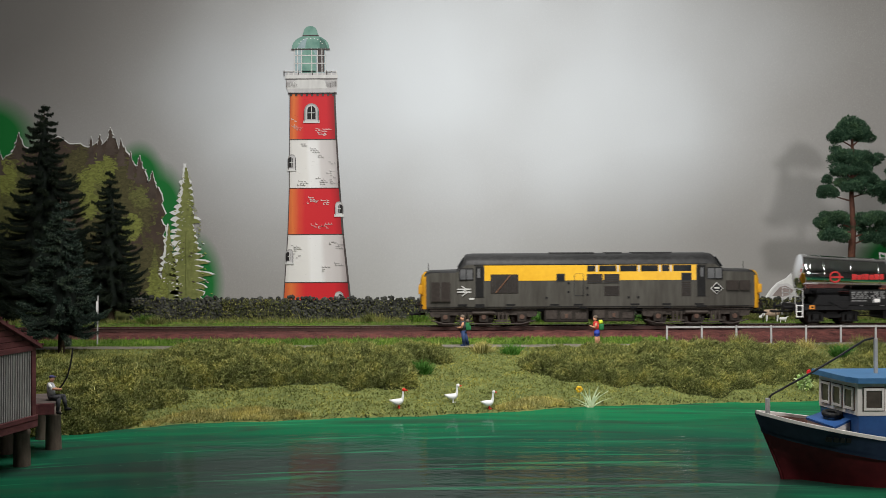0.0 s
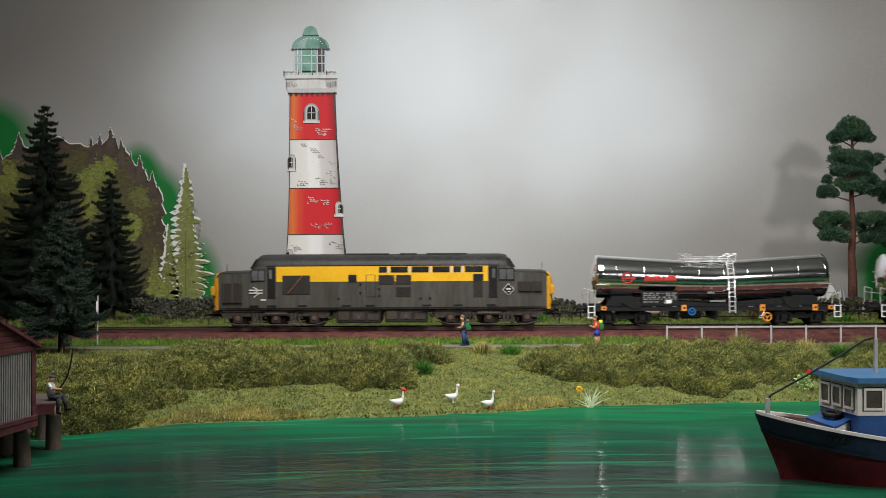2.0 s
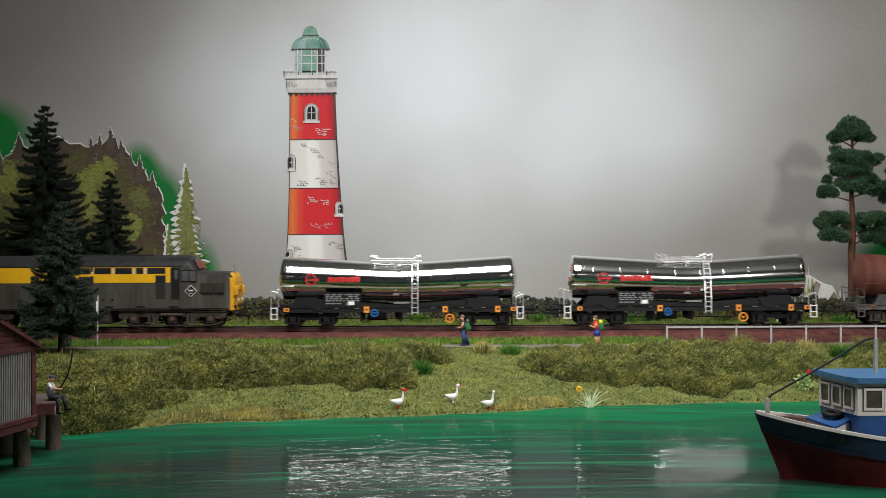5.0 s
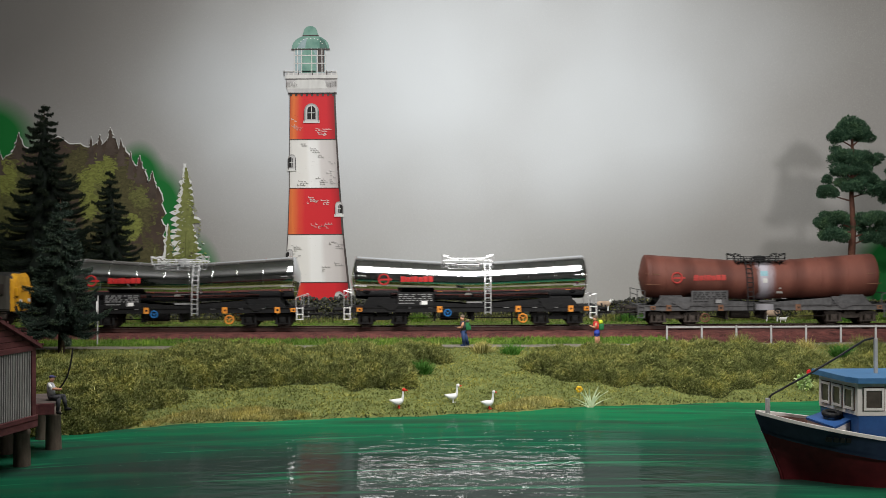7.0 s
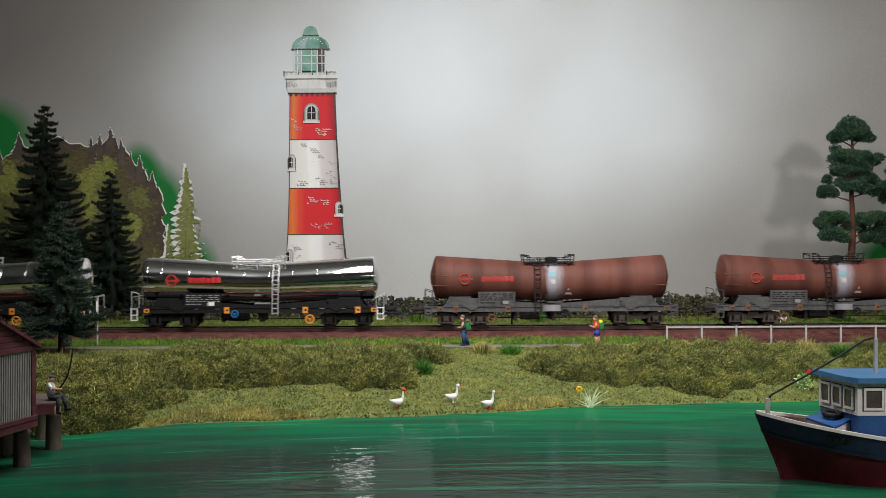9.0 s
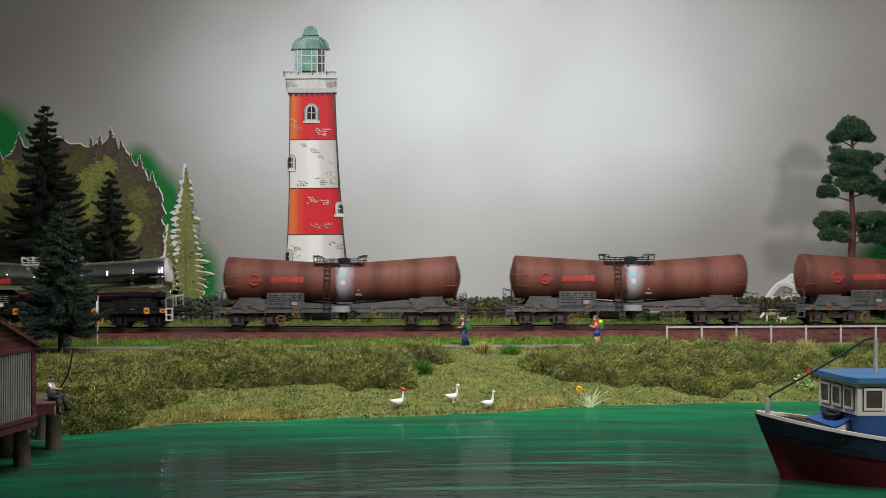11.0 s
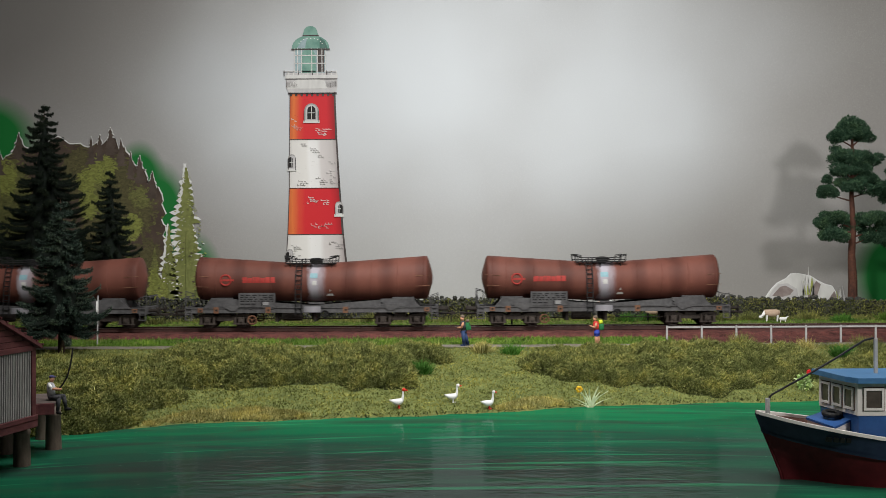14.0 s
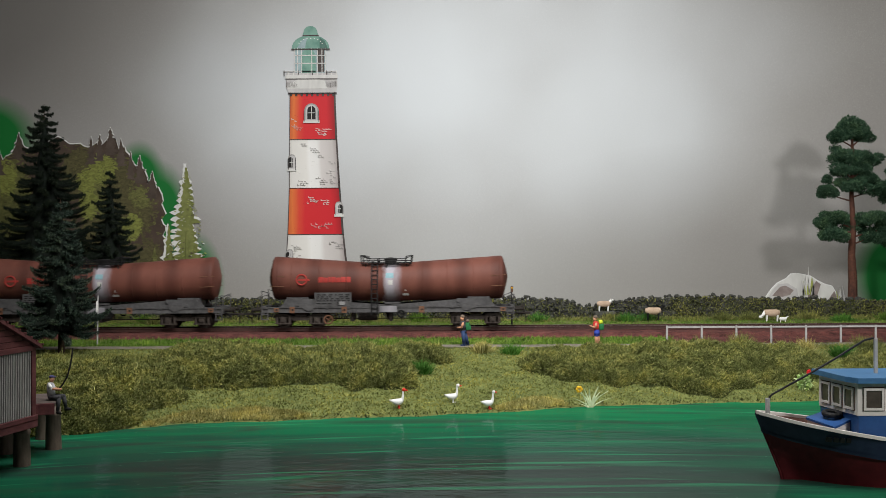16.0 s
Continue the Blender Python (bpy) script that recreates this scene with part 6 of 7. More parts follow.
RED_CLOTH = paint("painted_red", (0.42, 0.03, 0.025), (0.52, 0.06, 0.04), 900, 100, 0.7, relief=0)
GREEN_CLOTH = paint("painted_green", (0.01, 0.10, 0.03), (0.03, 0.17, 0.06), 900, 100, 0.7, relief=0)
LIME_CLOTH = paint("painted_yellow_green", (0.5, 0.6, 0.03), (0.62, 0.7, 0.06), 900, 100, 0.7, relief=0)
GREY_CLOTH = paint("painted_pale_grey", (0.32, 0.33, 0.35), (0.5, 0.5, 0.52), 900, 100, 0.7, relief=0)
WOOL = paint("pinkish_wool", (0.38, 0.27, 0.19), (0.52, 0.40, 0.30), 900, 150, 0.9, relief=0.6)
BEAK = paint("red_beak", (0.5, 0.02, 0.01), (0.65, 0.04, 0.02), 900, 100, 0.5, relief=0)
FEATHER = paint("white_plumage", (0.66, 0.66, 0.66), (0.8, 0.8, 0.8), 900, 120, 0.6, relief=0.1)
HUT_RED = paint("dark_red_wood", (0.075, 0.024, 0.026), (0.16, 0.055, 0.055), 500, 60, 0.75, relief=0.4, stretch=(1, 0.3, 1))
HUT_GREY = paint("grey_weathered_slats", (0.20, 0.19, 0.185), (0.38, 0.365, 0.35), 600, 80, 0.8, relief=0.4, stretch=(1, 1, 0.2))
HUT_GAP = paint("dark_gap", (0.02, 0.012, 0.012), (0.04, 0.026, 0.024), 600, 80, 0.9, relief=0)
POST_WOOD = paint("wet_brown_timber", (0.06, 0.046, 0.036), (0.15, 0.115, 0.09), 500, 70, 0.6, relief=0.4, stretch=(1, 1, 0.3))
DECK_WOOD = paint("grey_brown_deck", (0.06, 0.05, 0.045), (0.13, 0.10, 0.09), 500, 70, 0.75, relief=0.4, stretch=(0.3, 1, 1))
HULL_BLUE = paint("navy_hull_paint", (0.012, 0.02, 0.045), (0.022, 0.035, 0.07), 300, 60, 0.5, relief=0.05)
HULL_RED = paint("dark_red_hull_paint", (0.058, 0.004, 0.007), (0.095, 0.009, 0.011), 300, 60, 0.55, relief=0.05)
CABIN_WHITE = paint("cream_white_paint", (0.66, 0.62, 0.58), (0.78, 0.74, 0.70), 300, 60, 0.5, relief=0.05)
CABIN_BLUE = paint("blue_cabin_paint", (0.018, 0.07, 0.22), (0.03, 0.10, 0.29), 300, 60, 0.4, relief=0.05)
ROOF_BLUE = paint("blue_roof_paint", (0.045, 0.145, 0.30), (0.065, 0.19, 0.38), 300, 60, 0.4, relief=0.05)
CABIN_GLASS = paint("hazy_brown_glazing", (0.06, 0.05, 0.042), (0.13, 0.11, 0.09), 200, 40, 0.2, relief=0)
INNER_BROWN = paint("brown_deck_boards", (0.12, 0.06, 0.045), (0.2, 0.11, 0.085), 400, 60, 0.6, relief=0.1)
TYRE = paint("black_tyre", (0.01, 0.01, 0.01), (0.025, 0.025, 0.025), 600, 80, 0.6, relief=0.1)


def one_mesh(name, pieces):
    """Several shapes in millimetres as one mesh, each with its own paint."""
    me = bpy.data.meshes.new(name)
    bm = bmesh.new()
    for k, (shape, material) in enumerate(pieces):
        old = set(bm.faces)
        shape(bm)
        for f in bm.faces:
            if f not in old:
                f.material_index, f.smooth = k, True
        me.materials.append(material)
    bmesh.ops.scale(bm, vec=(MM, MM, MM), verts=bm.verts)
    bm.to_mesh(me)
    bm.free()
    return new(name, me)


def limbs(*segments):
    def draw(bm):
        for a, b, r0, r1 in segments:
            rod(bm, a, b, r0, r1, 9)
            ball(bm, a, r0, 8)
            ball(bm, b, r1, 8)
    return draw


def build_figures():
    """Painted plastic figures, each one plain piece."""
    z = ground_at(13.5, 746)
    a = one_mesh("hiker_figurine", [
        (limbs(((0.4, -1, 1), (-0.2, -0.8, 9), 0.95, 1.2), ((2.6, 1, 0.8), (0.6, 0.8, 9), 0.95, 1.2), ((-0.2, 0, 9), (0.4, 0, 10), 1.6, 1.6), ((0.4, -1, 0.5), (-1.2, -1, 0.4), 0.7, 0.6), ((2.6, 1, 0.5), (1.4, 1, 0.4), 0.7, 0.6)), JEANS),
        (limbs(((0.2, 0, 10.5), (-0.2, 0, 14.6), 1.75, 1.9)), DARK_CLOTH),
        (limbs(((-0.2, -1.9, 14.8), (-1.0, -2.3, 12.2), 0.75, 0.65), ((-1.0, -2.3, 12.2), (-3.2, -1.2, 12.0), 0.65, 0.5), ((-0.6, 0, 16.4), (-0.6, 0, 18.4), 0.8, 1.25)), SKIN),
        (lambda bm: ball(bm, (-0.4, 0, 19.0), 1.35, 10), HAIR),
        (lambda bm: (box(bm, 1.2, 3.6, -1.7, 1.7, 10.2, 15.2, 0.6), box(bm, 3.2, 4.4, -1.3, 1.3, 10.4, 13.2, 0.4)), GREEN_CLOTH),
        (lambda bm: ball(bm, (2.4, 0, 16.2), 1.1, 8), HAIR)])
    a.matrix_basis = pose(13.5 * MM, 744 * MM, (z + 0.3) * MM) @ Matrix.Diagonal((1.2, 1.2, 1.04, 1))
    tagged(a, "painted hiker figurine in jeans with green backpack", "figurine", "hiker figurines")
    b = one_mesh("hiker_figurine", [
        (limbs(((-0.2, -0.9, 0.8), (0, -0.8, 7), 0.8, 1.05), ((1.8, 0.9, 0.8), (0.6, 0.8, 7), 0.8, 1.05), ((-0.2, -1.7, 14.0), (-0.8, -2.1, 11.4), 0.65, 0.6), ((-0.8, -2.1, 11.4), (-3.4, -0.9, 12.6), 0.6, 0.45), ((-0.7, 0, 15.6), (-0.7, 0, 17.3), 0.7, 1.15)), SKIN),
        (limbs(((0, -0.8, 6.6), (0.2, -0.5, 9), 1.35, 1.6), ((0.7, 0.8, 6.6), (0.3, 0.5, 9), 1.35, 1.6)), BLUE_CLOTH),
        (limbs(((0.2, 0, 9.8), (-0.2, 0, 13.9), 1.6, 1.7)), RED_CLOTH),
        (lambda bm: ball(bm, (-0.4, 0, 17.9), 1.3, 10), HAIR),
        (lambda bm: box(bm, 1.4, 4.0, -1.7, 1.7, 9.8, 13.8, 0.6), GREEN_CLOTH),
        (lambda bm: box(bm, 1.4, 3.4, -1.5, 1.5, 13.8, 16.2, 0.6), LIME_CLOTH)])
    b.matrix_basis = pose(103.4 * MM, 742 * MM, (ground_at(103.4, 742) + 0.3) * MM) @ Matrix.Diagonal((1.25, 1.2, 1.06, 1))
    tagged(b, "painted hiker figurine in blue shorts with backpack", "figurine", "hiker figurines")
    c = one_mesh("angler_figurine", [
        (limbs(((0, -0.9, 1.2), (3.6, -0.9, 1.2), 1.25, 1.05), ((0, 1.0, 1.2), (5.0, 1.0, 1.4), 1.25, 1.05), ((3.6, -0.9, 1.2), (3.0, -0.9, -4.8), 1.0, 0.7), ((5.0, 1.0, 1.4), (6.0, 1.0, -3.6), 1.0, 0.7)), DARK_CLOTH),
        (limbs(((3.0, -0.9, -5.4), (4.2, -0.9, -5.8), 0.8, 0.6), ((6.0, 1.0, -4.2), (7.8, 1.0, -4.2), 0.8, 0.6)), BLACK),
        (limbs(((0, 0, 1.8), (-0.3, 0, 6.4), 1.8, 1.7)), GREY_CLOTH),
        (limbs(((-0.3, -1.6, 6.6), (0.6, -1.9, 5.0), 0.85, 0.75), ((-0.3, 1.6, 6.6), (0.6, 1.9, 5.0), 0.85, 0.75)), WHITE),
        (limbs(((0.6, -1.9, 5.0), (4.2, -0.3, 4.6), 0.62, 0.5), ((0.6, 1.9, 5.0), (3.4, 0.3, 4.2), 0.62, 0.5), ((0, 0, 7.6), (0.3, 0, 9.2), 0.7, 1.15)), SKIN),
        (lambda bm: (ball(bm, (0.1, 0, 10.1), 1.2, 10, (1, 1, 0.6)), box(bm, 0.4, 1.9, -0.8, 0.8, 9.8, 10.1)), CAP_BLUE)])
    c.matrix_basis = pose(-171.4 * MM, 479 * MM, 24.0 * MM)
    tagged(c, "painted angler figurine sitting on the jetty's edge", "figurine")
    bm = pipe(bmesh.new(), [(-168.6, 478.5, 28.3), (-166.6, 479, 30.4), (-164.9, 480, 33.8), (-163.9, 481, 38), (-163.5, 482, 42), (-163.4, 483, 46)], 0.36, 7)
    tagged(part("fishing_rod", bm, BLACK), "thin bent black fishing rod held by angler", "fishing rod")


def goose(x, y, z, turn, scale, red_head, feet):
    g = thing("goose", x, y, z, "white goose figurine with red beak on the bank", "goose", "geese on the bank", turn)
    g.scale = (scale,) * 3
    bm = bmesh.new()
    lathe(bm, "x", [(-6.0, 0.2, 5.6), (-4.6, 0.9, 4.9), (-2.3, 1.9, 4.2), (0, 2.3, 4.0), (2.0, 1.9, 4.5), (3.2, 1.1, 5.2)], 14, 0.85)
    part("body", bm, FEATHER, g, "", True)
    bm = lathe(bmesh.new(), "z", [(4.4, 1.2, 2.0), (6.0, 1.1, 2.6), (7.6, 0.82, 3.0), (9.0, 0.68, 2.95), (10.4, 0.64, 3.0), (11.6, 0.8, 3.4)], 12)
    part("neck", bm, FEATHER, g, "", True)
    bm = ball(bmesh.new(), (3.6, 0, 11.8), 1.25, 10)
    part("head", bm, BEAK if red_head else FEATHER, g, "", True)
    part("beak", rod(bmesh.new(), (4.4, 0, 11.7), (6.2, 0, 11.4), 0.62, 0.3, 7), BEAK, g, "red beak")
    for s in (-1, 1):
        bm = rod(bmesh.new(), (0.3, s * 0.9, 0.2), (0.1, s * 0.9, 2.4), 0.4, 0.5, 6)
        box(bm, -0.5, 1.9, s * 0.9 - 0.6, s * 0.9 + 0.6, 0, 0.5)
        part("leg", bm, BEAK if feet else FEATHER, g)
    return g


def sheep(x, y, z, turn, scale, head, legs, label, grazing=False, wool=None):
    s = thing("sheep", x, y, z, label, "sheep", "sheep in the meadow", turn)
    s.scale = (scale,) * 3
    bm = lathe(bmesh.new(), "x", [(-7.0, 0.4, 7.6), (-6.4, 1.9, 7.5), (-4, 2.9, 7.3), (0, 3.1, 7.0), (4, 2.9, 7.2), (6.0, 2.1, 7.8), (6.8, 0.8, 8.0)], 16, 0.85)
    part("body", bm, wool or WOOL, s, "", True)
    hx, hz = (9.0, 4.0) if grazing else (8.2, 11.0)
    bm = rod(bmesh.new(), (5.4, 0, 8.2), (hx - 0.6, 0, hz), 1.6, 1.1, 9)
    ball(bm, (hx, 0, hz), 1.5, 10, (1.25, 0.8, 0.85))
    for e in (-1, 1):
        ball(bm, (hx - 0.8, e * 1.3, hz + 0.9), 0.7, 6, (0.7, 1.3, 0.5))
    part("head", bm, head, s, "", True)
    for lx in (-4.6, 4.2):
        for e in (-1, 1):
            bm = rod(bmesh.new(), (lx + e * 0.5, e * 1.4, 0), (lx, e * 1.4, 5.4), 0.6, 0.85, 7)
            part("leg", bm, legs, s)
    return s


def build_animals():
    for x, y, turn, k, red, feet in ((-24.6, 594, 12, 0.84, True, True), (5.0, 606, 8, 0.80, False, False), (24.6, 599, 14, 0.78, False, True)):
        goose(x, y, ground_at(x, y), turn, k, red, feet)
    sheep(134.5, 919, 36.0, 8, 0.86, WHITE, WHITE, "pale woolly sheep figurine standing in wall gap")
    part_of = part("stone_ledge", boxed(126, 144, 912, 926, 27, 36.2, 1.5), STONE)
    tagged(part_of, "mossy grey ledge in the gap of the wall", "ledge", kind="structure")
    sheep(171.0, 893, ground_at(171, 893) + 1.2, 0, 0.98, BLACK, BLACK, "pale sheep figurine with black head and legs")
    sheep(267.5, 893, ground_at(267, 893), 180, 0.98, WHITE, WHITE, "pale sheep figurine grazing before the stone wall", True)
    sheep(274.8, 887, ground_at(275, 887), 0, 0.45, WHITE, WHITE, "small white lamb figurine beside its ewe", False, WHITE)


def build_hut():
    hut = thing("boat_hut", -169.0, 452.0, 0, "dark red wooden hut on piles with grey slats", "hut", turn=-10.8)
    part("floor", boxed(-90, 1.2, -72, 1.0, 16.6, 19.6, 0.3), HUT_RED, hut)
    bm = plate(bmesh.new(), [(-70.5, 19.6), (-0.5, 19.6), (-0.5, 49.6), (-35.5, 64.2), (-70.5, 49.6)], 0, 1.4)
    bmesh.ops.rotate(bm, matrix=Matrix.Rotation(math.pi / 2, 3, "Z"), verts=bm.verts)
    part("gable_wall", bm, HUT_GAP, hut)
    part("back_wall", boxed(-88, -1.6, -1.6, -0.4, 19.6, 49.4), HUT_RED, hut)
    part("corner_post", boxed(-2.2, 0.9, -2.6, 0.4, 19.6, 49.6, 0.2), HUT_RED, hut, "dark red corner post")
    part("beam", boxed(0.0, 1.3, -69, -2.7, 48.2, 50.4, 0.2), HUT_RED, hut)
    part("sill_beam", boxed(0.0, 1.5, -71, 0.8, 19.7, 21.6, 0.2), HUT_RED, hut)
    for k in range(54):
        y = -3.4 - k * 1.22
        part("slat", boxed(0.05, 0.75, y - 0.66, y, 21.7, 48.1), HUT_GREY, hut)
    z = 50.5
    while z < 63:
        q = (z - 49.6) / 14.6
        part("plank", boxed(0.05, 0.8, -70 + 34.5 * q + 1.5, -1.5 - 34.0 * q, z, z + 2.3, 0.15), HUT_RED, hut)
        z += 2.5
    for s in (-1, 1):
        bm = bmesh.new()
        e, r = (2.6, 48.7) if s > 0 else (-73.6, 48.7), (-35.5, 65.0)
        pts = [(e if s > 0 else e)[0:2], r]
        a, b = pts
        v = []
        for x in (-92, 2.6):
            for (y, zz) in (a, b):
                for d in (0, 1.5):
                    v.append(bm.verts.new((x, y, zz + d)))
        for q in ((0, 1, 3, 2), (4, 6, 7, 5), (0, 4, 5, 1), (2, 3, 7, 6), (1, 5, 7, 3), (0, 2, 6, 4)):
            bm.faces.new([v[i] for i in q])
        bmesh.ops.recalc_face_normals(bm, faces=bm.faces)
        roof = part("roof_slope", bm, HUT_RED, hut, "dark red boarded roof")
        for k in range(9):
            t0 = k / 9
            y0, z0 = a[0] + (b[0] - a[0]) * t0, a[1] + (b[1] - a[1]) * t0
            part("roof_batten", boxed(-92, 2.9, y0 - 0.5, y0 + 0.5, z0 + 1.4, z0 + 2.1), HUT_RED, roof)
    for x, y in ((-175.2, 455), (-192.4, 482.5), (-186, 425), (-215, 440)):
        pile(x, y, 16.8)


def pile(x, y, top):
    bm = lathe(bmesh.new(), "z", [(-3, 3.6, 0), (0, 3.55, 0), (top - 4, 3.2, 0), (top - 3.6, 3.5, 0), (top - 2.4, 3.5, 0), (top - 2.0, 3.2, 0), (top, 3.2, 0)], 16)
    ob = part("timber_post", bm, POST_WOOD, None, "", True)
    ob.matrix_basis = pose(x * MM, y * MM, 0)
    return tagged(ob, "round dark brown timber post standing in water", "timber post", "timber posts in the water")


def build_jetty():
    jt = thing("jetty", -167.0, 472.0, 0, "weathered grey-brown plank jetty beside the hut", "jetty", turn=21)
    for k in range(6):
        y = 0.4 + k * 5.6
        part("plank", boxed(-75, 0.8 * math.sin(k * 2.1), y, y + 5.2, 22.2, 23.8, 0.25), DECK_WOOD, jt)
    part("edge_beam", boxed(-75, -0.6, -0.9, 0.3, 18.8, 23.6, 0.2), HUT_RED, jt)
    part("edge_beam", boxed(-2.2, -0.6, 0.5, 33, 18.8, 22.0, 0.2), HUT_RED, jt)
    pile(-175.6, 493, 18.8)
    pile(-189.6, 519, 18.8)
    pl = thing("track_sign_post", -239.0, 757, ground_at(-239, 757), "slim grey post with small plate beside track", "sign post")
    part("post", rod(bmesh.new(), (0, 0, -0.5), (0.6, 0, 35), 0.55, 0.5, 8), FENCE_GREY, pl)
    part("sign_plate", boxed(-0.5, 0.9, -1.0, -0.6, 24, 31, 0.1), WHITE, pl)


def build_lineside_post():
    po = thing("lineside_post", 53.5, 856, ground_at(53.5, 856), "slim dark lineside post with a small amber head", "post")
    part("pole", rod(bmesh.new(), (0, 0, -0.5), (0, 0, 29.5), 0.65, 0.5, 8), BLACK, po)
    part("foot", boxed(-1.4, 1.4, -1.4, 1.4, -0.4, 1.2, 0.2), BLACK, po)
    head = part("head", boxed(-0.9, 1.1, -0.9, 0.9, 27.6, 32.4, 0.3), RUST_DIM, po, "dull brown lamp head")
    part("lens", rod(bmesh.new(), (0.1, -1.2, 31), (0.1, -0.8, 31), 0.6, 0.6, 10), PETAL, head, "amber lens")


def build_boat():
    bt = thing("fishing_boat", 0, 420.5, 0, "small blue and red fishing boat with white cabin", "boat")
    xs = [119.6, 121.0, 124, 129, 136, 146, 160, 178, 205, 235, 250]
    top = [0.3, 1.6, 4.6, 9.0, 13.2, 17.0, 19.6, 20.6, 20.4, 18, 15]
    wl = [0.1, 0.2, 0.3, 0.5, 4.6, 10.6, 15.6, 18.2, 18.4, 15, 11]
    sheer = [25.6, 25.2, 24.6, 23.6, 22.3, 20.6, 18.4, 16.8, 16.4, 18.0, 19.0]
    paintline = [18.6, 18.0, 17.0, 16.0, 14.8, 13.2, 11.2, 9.9, 9.6, 10.5, 11.5]

    def hull_point(i, z, s):
        """The flank at height z: it flares from the waterline to the sheer; the stem rakes forward."""
        q = max(0.0, min(1.0, z / sheer[i]))
        w = wl[i] + (top[i] - wl[i]) * q ** 1.2
        rake = max(0.0, 1 - (xs[i] - 119.6) / 40)
        x = xs[i] + 10.4 * rake * (1 - q)
        return Vector((x, s * w, z))

    def shell(name, lo, hi, material, out=0.0, label=""):
        bm = bmesh.new()
        rings = []
        for i in range(len(xs)):
            ring = []
            for s in (-1, 1):
                seq = [lo[i] + (hi[i] - lo[i]) * k / 5 for k in range(6)]
                for z in (seq if s < 0 else seq[::-1]):
                    p = hull_point(i, z, s)
                    ring.append(bm.verts.new((p.x - (out if i == 0 else 0), p.y + s * out, p.z)))
            rings.append(ring)
        n = len(rings[0])
        for a, b in zip(rings, rings[1:]):
            for k in range(n - 1):
                if k != n // 2 - 1:
                    bm.faces.new((a[k], b[k], b[k + 1], a[k + 1]))
        for ring in (rings[0], rings[-1]):
            bm.faces.new(ring)
        bmesh.ops.recalc_face_normals(bm, faces=bm.faces)
        return part(name, bm, material, bt, label, True)

    shell("lower_hull", [-2.0] * len(xs), paintline, HULL_RED, 0.0, "dark red lower hull")
    shell("upper_hull", paintline, sheer, HULL_BLUE, 0.25, "navy blue upper hull")
    shell("rubbing_strake", [z - 0.5 for z in paintline], [z + 0.6 for z in paintline], HULL_BLUE, 0.7)
    bm = bmesh.new()
    for s in (-1, 1):
        pts = [hull_point(i, sheer[i], s) for i in range(len(xs))]
        rows = []
        for p in pts:
            w = 1.3
            rows.append([bm.verts.new((p.x, p.y + s * 0.8, p.z - 0.2)), bm.verts.new((p.x, p.y - s * w if abs(p.y) > w else 0, p.z - 0.2)), bm.verts.new((p.x, p.y - s * w if abs(p.y) > w else 0, p.z + 1.0)), bm.verts.new((p.x, p.y + s * 0.8, p.z + 1.0))])
        for a, b in zip(rows, rows[1:]):
            for k in range(4):
                bm.faces.new((a[k], a[(k + 1) % 4], b[(k + 1) % 4], b[k]))
    bmesh.ops.recalc_face_normals(bm, faces=bm.faces)
    part("gunwale", bm, CABIN_WHITE, bt, "cream white gunwale")
    bm = bmesh.new()
    rows = []
    for i in range(1, len(xs)):
        w = max(0.2, top[i] - 1.4)
        low = hull_point(i, sheer[i] - 6, 1)
        u = max(0.1, low.y - 1.4)
        rows.append([bm.verts.new((xs[i], -w, sheer[i] - 0.1)), bm.verts.new((low.x, -u, sheer[i] - 6)), bm.verts.new((low.x, u, sheer[i] - 6)), bm.verts.new((xs[i], w, sheer[i] - 0.1))])
    for a, b in zip(rows, rows[1:]):
        for k in range(3):
            bm.faces.new((a[k], b[k], b[k + 1], a[k + 1]))
    part("deck", bm, INNER_BROWN, bt, "brown deck inside the bulwark")
    for lo, hi, m in ((-2.0, 18.4, HULL_RED), (18.5, 25.4, HULL_BLUE)):
        bar = pipe(bmesh.new(), [hull_point(0, float(z), 1) for z in np.linspace(lo, hi, 5)], 0.5, 8)
        part("stem", bar, m, bt, "raked stem bar")
    part("stem_post", boxed(123.4, 125.0, -0.8, 0.8, 24.0, 31.2, 0.25), FENCE_GREY, bt)
    lid = [(144.6, -14.4, 22.3), (137.9, -2.6, 24.2), (150.4, 9.0, 25.4), (154.6, -8.6, 25.0)]

    def slab(corners, drop, grow, base=None):
        c = sum((Vector(p) for p in corners), Vector()) / 4
        bm = bmesh.new()
        up = [bm.verts.new(c + (Vector(p) - c) * grow + Vector((0, 0, -0.9 if base else 0))) for p in corners]
        dn = [bm.verts.new((v.co.x, v.co.y, base if base else v.co.z - drop)) for v in up]
        bm.faces.new(up)
        bm.faces.new(dn[::-1])
        for k in range(4):
            bm.faces.new((up[k], dn[k], dn[(k + 1) % 4], up[(k + 1) % 4]))
        bmesh.ops.recalc_face_normals(bm, faces=bm.faces)
        return bm

    hatch = part("hatch_box", slab(lid, 0, 0.94, 14.5), CABIN_WHITE, bt)
    part("hatch_lid", slab(lid, 0.8, 1.0), CABIN_BLUE, hatch, "blue hatch lid")
    ty = torus(bmesh.new(), (0, 0, 0), 2.8, 1.1, "z", 28, 12)
    bmesh.ops.rotate(ty, matrix=Matrix.Rotation(radians(7), 3, "X"), verts=ty.verts)
    bmesh.ops.translate(ty, vec=(147.6, -3.6, 25.6), verts=ty.verts)
    part("tyre_fender", ty, TYRE, bt, "black tyre fender on the hatch")
    # cabin: blue plinth, white walls with windows, overhanging roof
    foot = [(148.0, 12.0), (152.8, -15.6), (190, -15.6), (190, 12.0)]

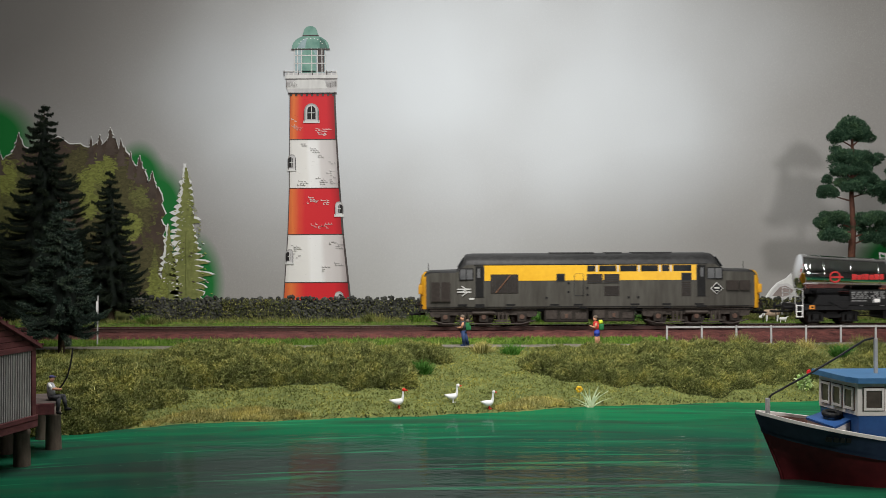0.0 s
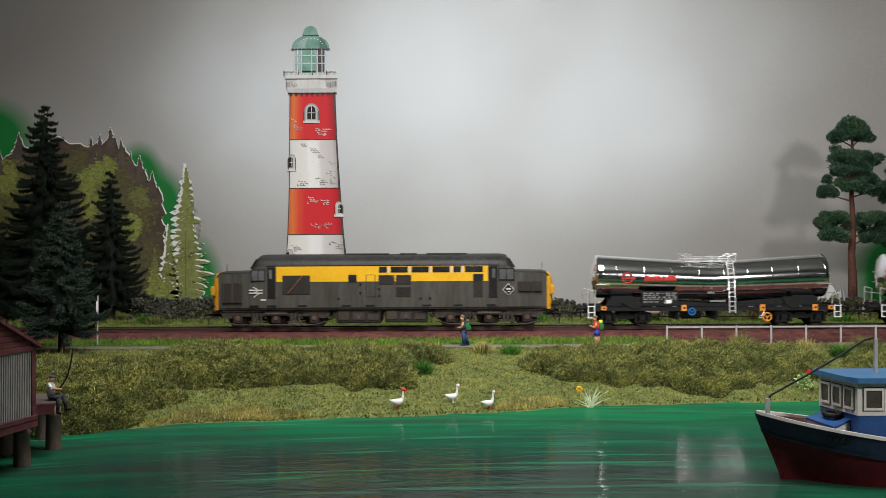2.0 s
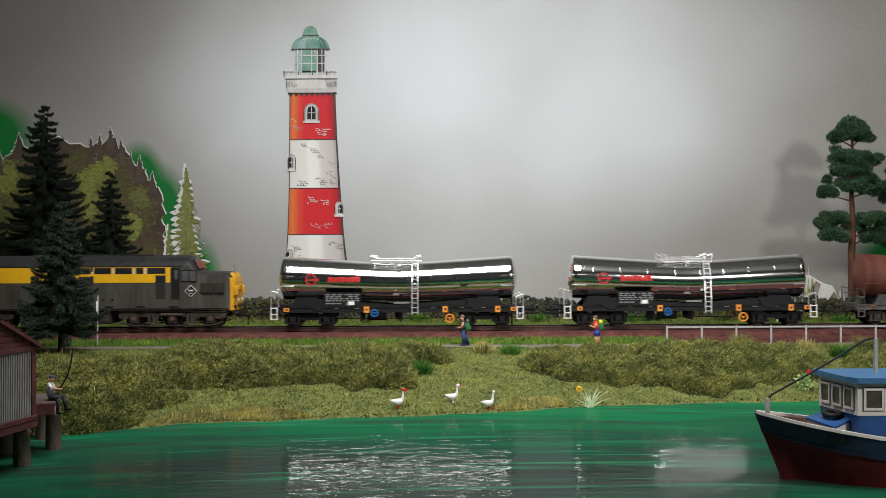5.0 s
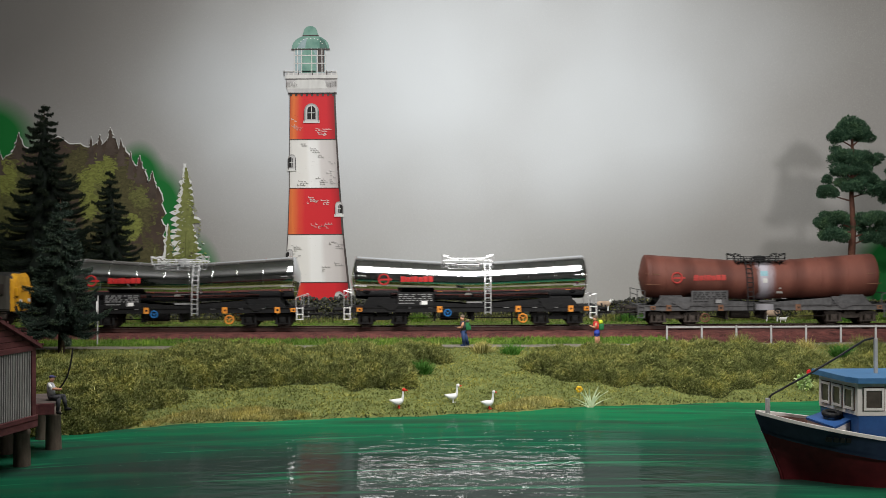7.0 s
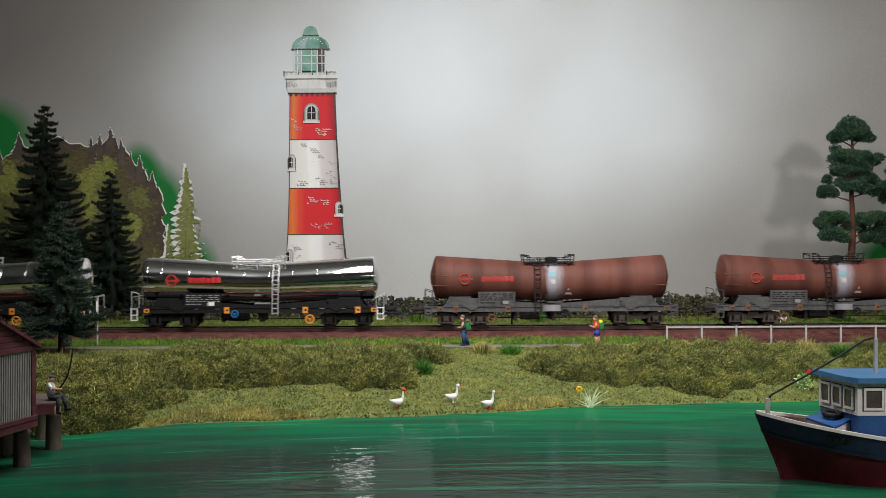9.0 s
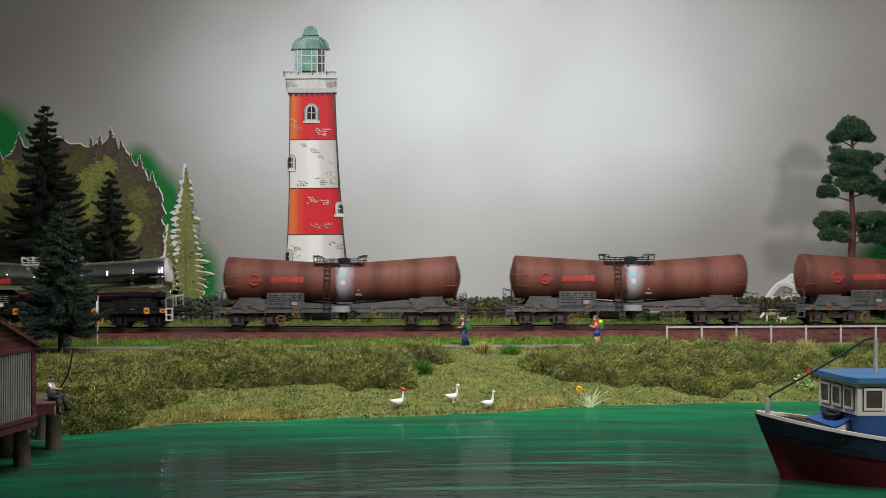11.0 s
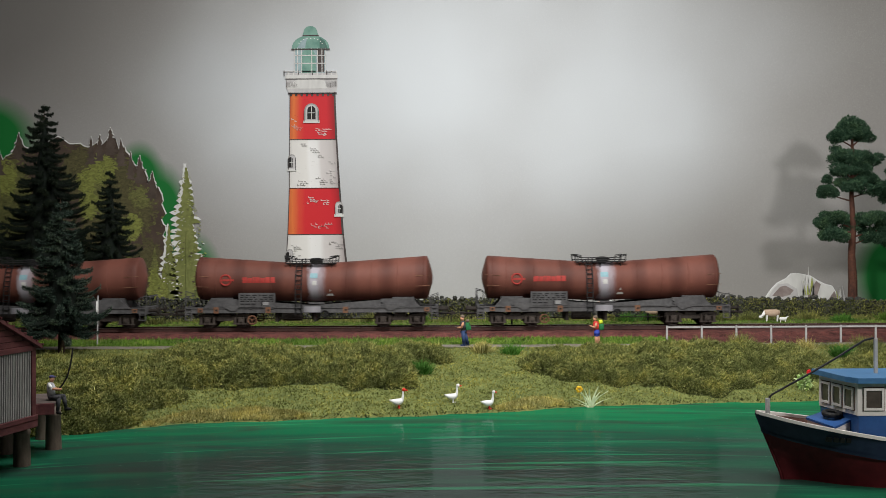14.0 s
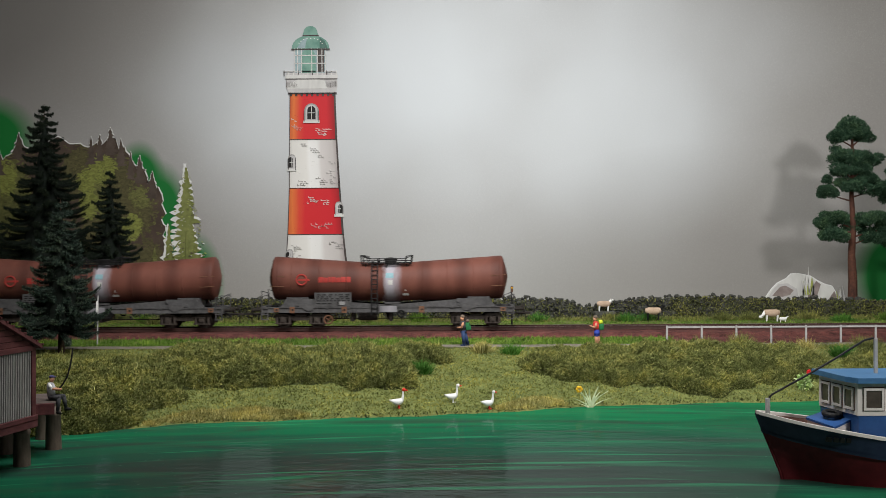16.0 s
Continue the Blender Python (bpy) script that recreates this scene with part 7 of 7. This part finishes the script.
    def prism(pts, z0, z1):
        bm = bmesh.new()
        a = [bm.verts.new((x, y, z0)) for x, y in pts]
        b = [bm.verts.new((x, y, z1)) for x, y in pts]
        bm.faces.new(a[::-1])
        bm.faces.new(b)
        for i in range(len(pts)):
            bm.faces.new((a[i], a[(i + 1) % len(pts)], b[(i + 1) % len(pts)], b[i]))
        bmesh.ops.recalc_face_normals(bm, faces=bm.faces)
        return bm

    cabin = part("cabin", prism(foot, 26.6, 38.8), CABIN_WHITE, bt, "cream white wheelhouse")
    part("cabin_plinth", prism([(148.4, 11.6), (153.3, -15.2), (190, -15.2), (190, 11.6)], 14, 26.7), CABIN_BLUE, bt, "blue lower wheelhouse wall")
    part("cabin_roof", prism([(145.9, 14.2), (149.2, -12.4), (152.0, -18.6), (192, -18.6), (192, 14.2)], 38.8, 40.8), ROOF_BLUE, bt, "blue wheelhouse roof")
    d = Vector((4.8, -27.6, 0)).normalized()
    nrm = Vector((-27.6, -4.8, 0)).normalized()

    def window(origin, along, out, a0, a1, z0, z1):
        def slab(i0, i1, y0, y1, p0, p1):
            bm = bmesh.new()
            vs = []
            for pr in (p0, p1):
                for a, z in ((i0, y0), (i1, y0), (i1, y1), (i0, y1)):
                    vs.append(bm.verts.new(origin + along * a + out * pr + Vector((0, 0, z))))
            for q in ((0, 1, 2, 3), (7, 6, 5, 4), (0, 4, 5, 1), (1, 5, 6, 2), (2, 6, 7, 3), (3, 7, 4, 0)):
                bm.faces.new([vs[i] for i in q])
            bmesh.ops.recalc_face_normals(bm, faces=bm.faces)
            return bm
        rim = part("window_shadow_gap", slab(a0 - 0.35, a1 + 0.35, z0 - 0.35, z1 + 0.35, -0.2, 0.1), INNER_BROWN, cabin)
        win = part("window_pane", slab(a0 + 0.8, a1 - 0.8, z0 + 0.9, z1 - 0.9, -0.1, 0.3), CABIN_GLASS, cabin, "dark cabin window")
        for i0, i1, y0, y1 in ((a0, a1, z0, z0 + 0.9), (a0, a1, z1 - 0.9, z1), (a0, a0 + 0.8, z0 + 0.9, z1 - 0.9), (a1 - 0.8, a1, z0 + 0.9, z1 - 0.9)):
            part("window_frame", slab(i0, i1, y0, y1, 0.0, 0.7), CABIN_WHITE, win)

    o = Vector((148.0, 12.0, 0))
    for a in (2.2, 10.6, 19.0):
        window(o, d, nrm, a, a + 6.8, 28.4, 36.6)
    window(Vector((152.8, -15.6, 0)), Vector((1, 0, 0)), Vector((0, -1, 0)), 2.2, 9.6, 28.6, 36.8)
    window(Vector((152.8, -15.6, 0)), Vector((1, 0, 0)), Vector((0, -1, 0)), 14, 21.5, 28.6, 36.8)
    part("mast", boxed(164.0, 165.3, -3.2, -2.0, 40.6, 54.2, 0.2), FENCE_GREY, bt, "grey wooden mast stump")
    pts = [(124.6, -0.3, 31.0), (125.4, -0.4, 32.4), (131, -0.6, 35.6), (140, -1.0, 40.6), (149, -1.6, 46.0), (156, -2.1, 50.6), (160.5, -2.4, 53.4), (164, -2.6, 54.3)]
    part("stay_rope", pipe(bmesh.new(), pts, 0.42, 7), TYRE, bt, "black stay rope")
    for x, w in ((141.6, 1.7), (144.0, 1.5), (146.0, 1.5), (148.1, 1.6)):
        bm = bmesh.new()
        v = []
        for a, z in ((x, 16.9), (x + w, 16.7), (x + w, 18.5), (x, 18.7)):
            sh = float(np.interp(a, xs, sheer))
            y = float(np.interp(a, xs, wl)) + (float(np.interp(a, xs, top)) - float(np.interp(a, xs, wl))) * (z / sh) ** 1.2
            v.append((a, -y - 0.75, z))
        u = [bm.verts.new(c) for c in v]
        b = [bm.verts.new((c[0], c[1] + 1.2, c[2])) for c in v]
        bm.faces.new(u)
        for q in range(4):
            bm.faces.new((u[q], b[q], b[(q + 1) % 4], u[(q + 1) % 4]))
        bmesh.ops.recalc_face_normals(bm, faces=bm.faces)
        part("registration_bar", bm, TYRE, bt)


build_figures()
build_animals()
build_hut()
build_jetty()
build_lineside_post()
build_boat()


# ---- the train rolls by from right to left ----
START = 106.6
RUN = [(0, 0), (1.0, 75.1), (2.0, 150.5), (3.0, 226.6), (4.0, 303.4), (5.25, 400.8), (6.5, 499.5), (7.75, 596.8), (9.0, 693.3), (10.25, 789.2), (11.5, 884.8), (13.0, 1000.0), (14.5, 1117.0), (16.0, 1234.0)]


def motions():
    ts, ds = [t for t, _ in RUN], [d for _, d in RUN]
    for offset, (ob, wheels) in TRAIN:
        walk(ob, [(t, pose((START + offset - d) * MM, TRACKY * MM, RAILZ * MM)) for t, d in RUN])
        for wheel, x, r in wheels:
            walk(wheel, [(k / 10, pose(x * MM, 0, r * MM, 0, -math.degrees(float(np.interp(k / 10, ts, ds)) / r), 0)) for k in range(161)])


motions()
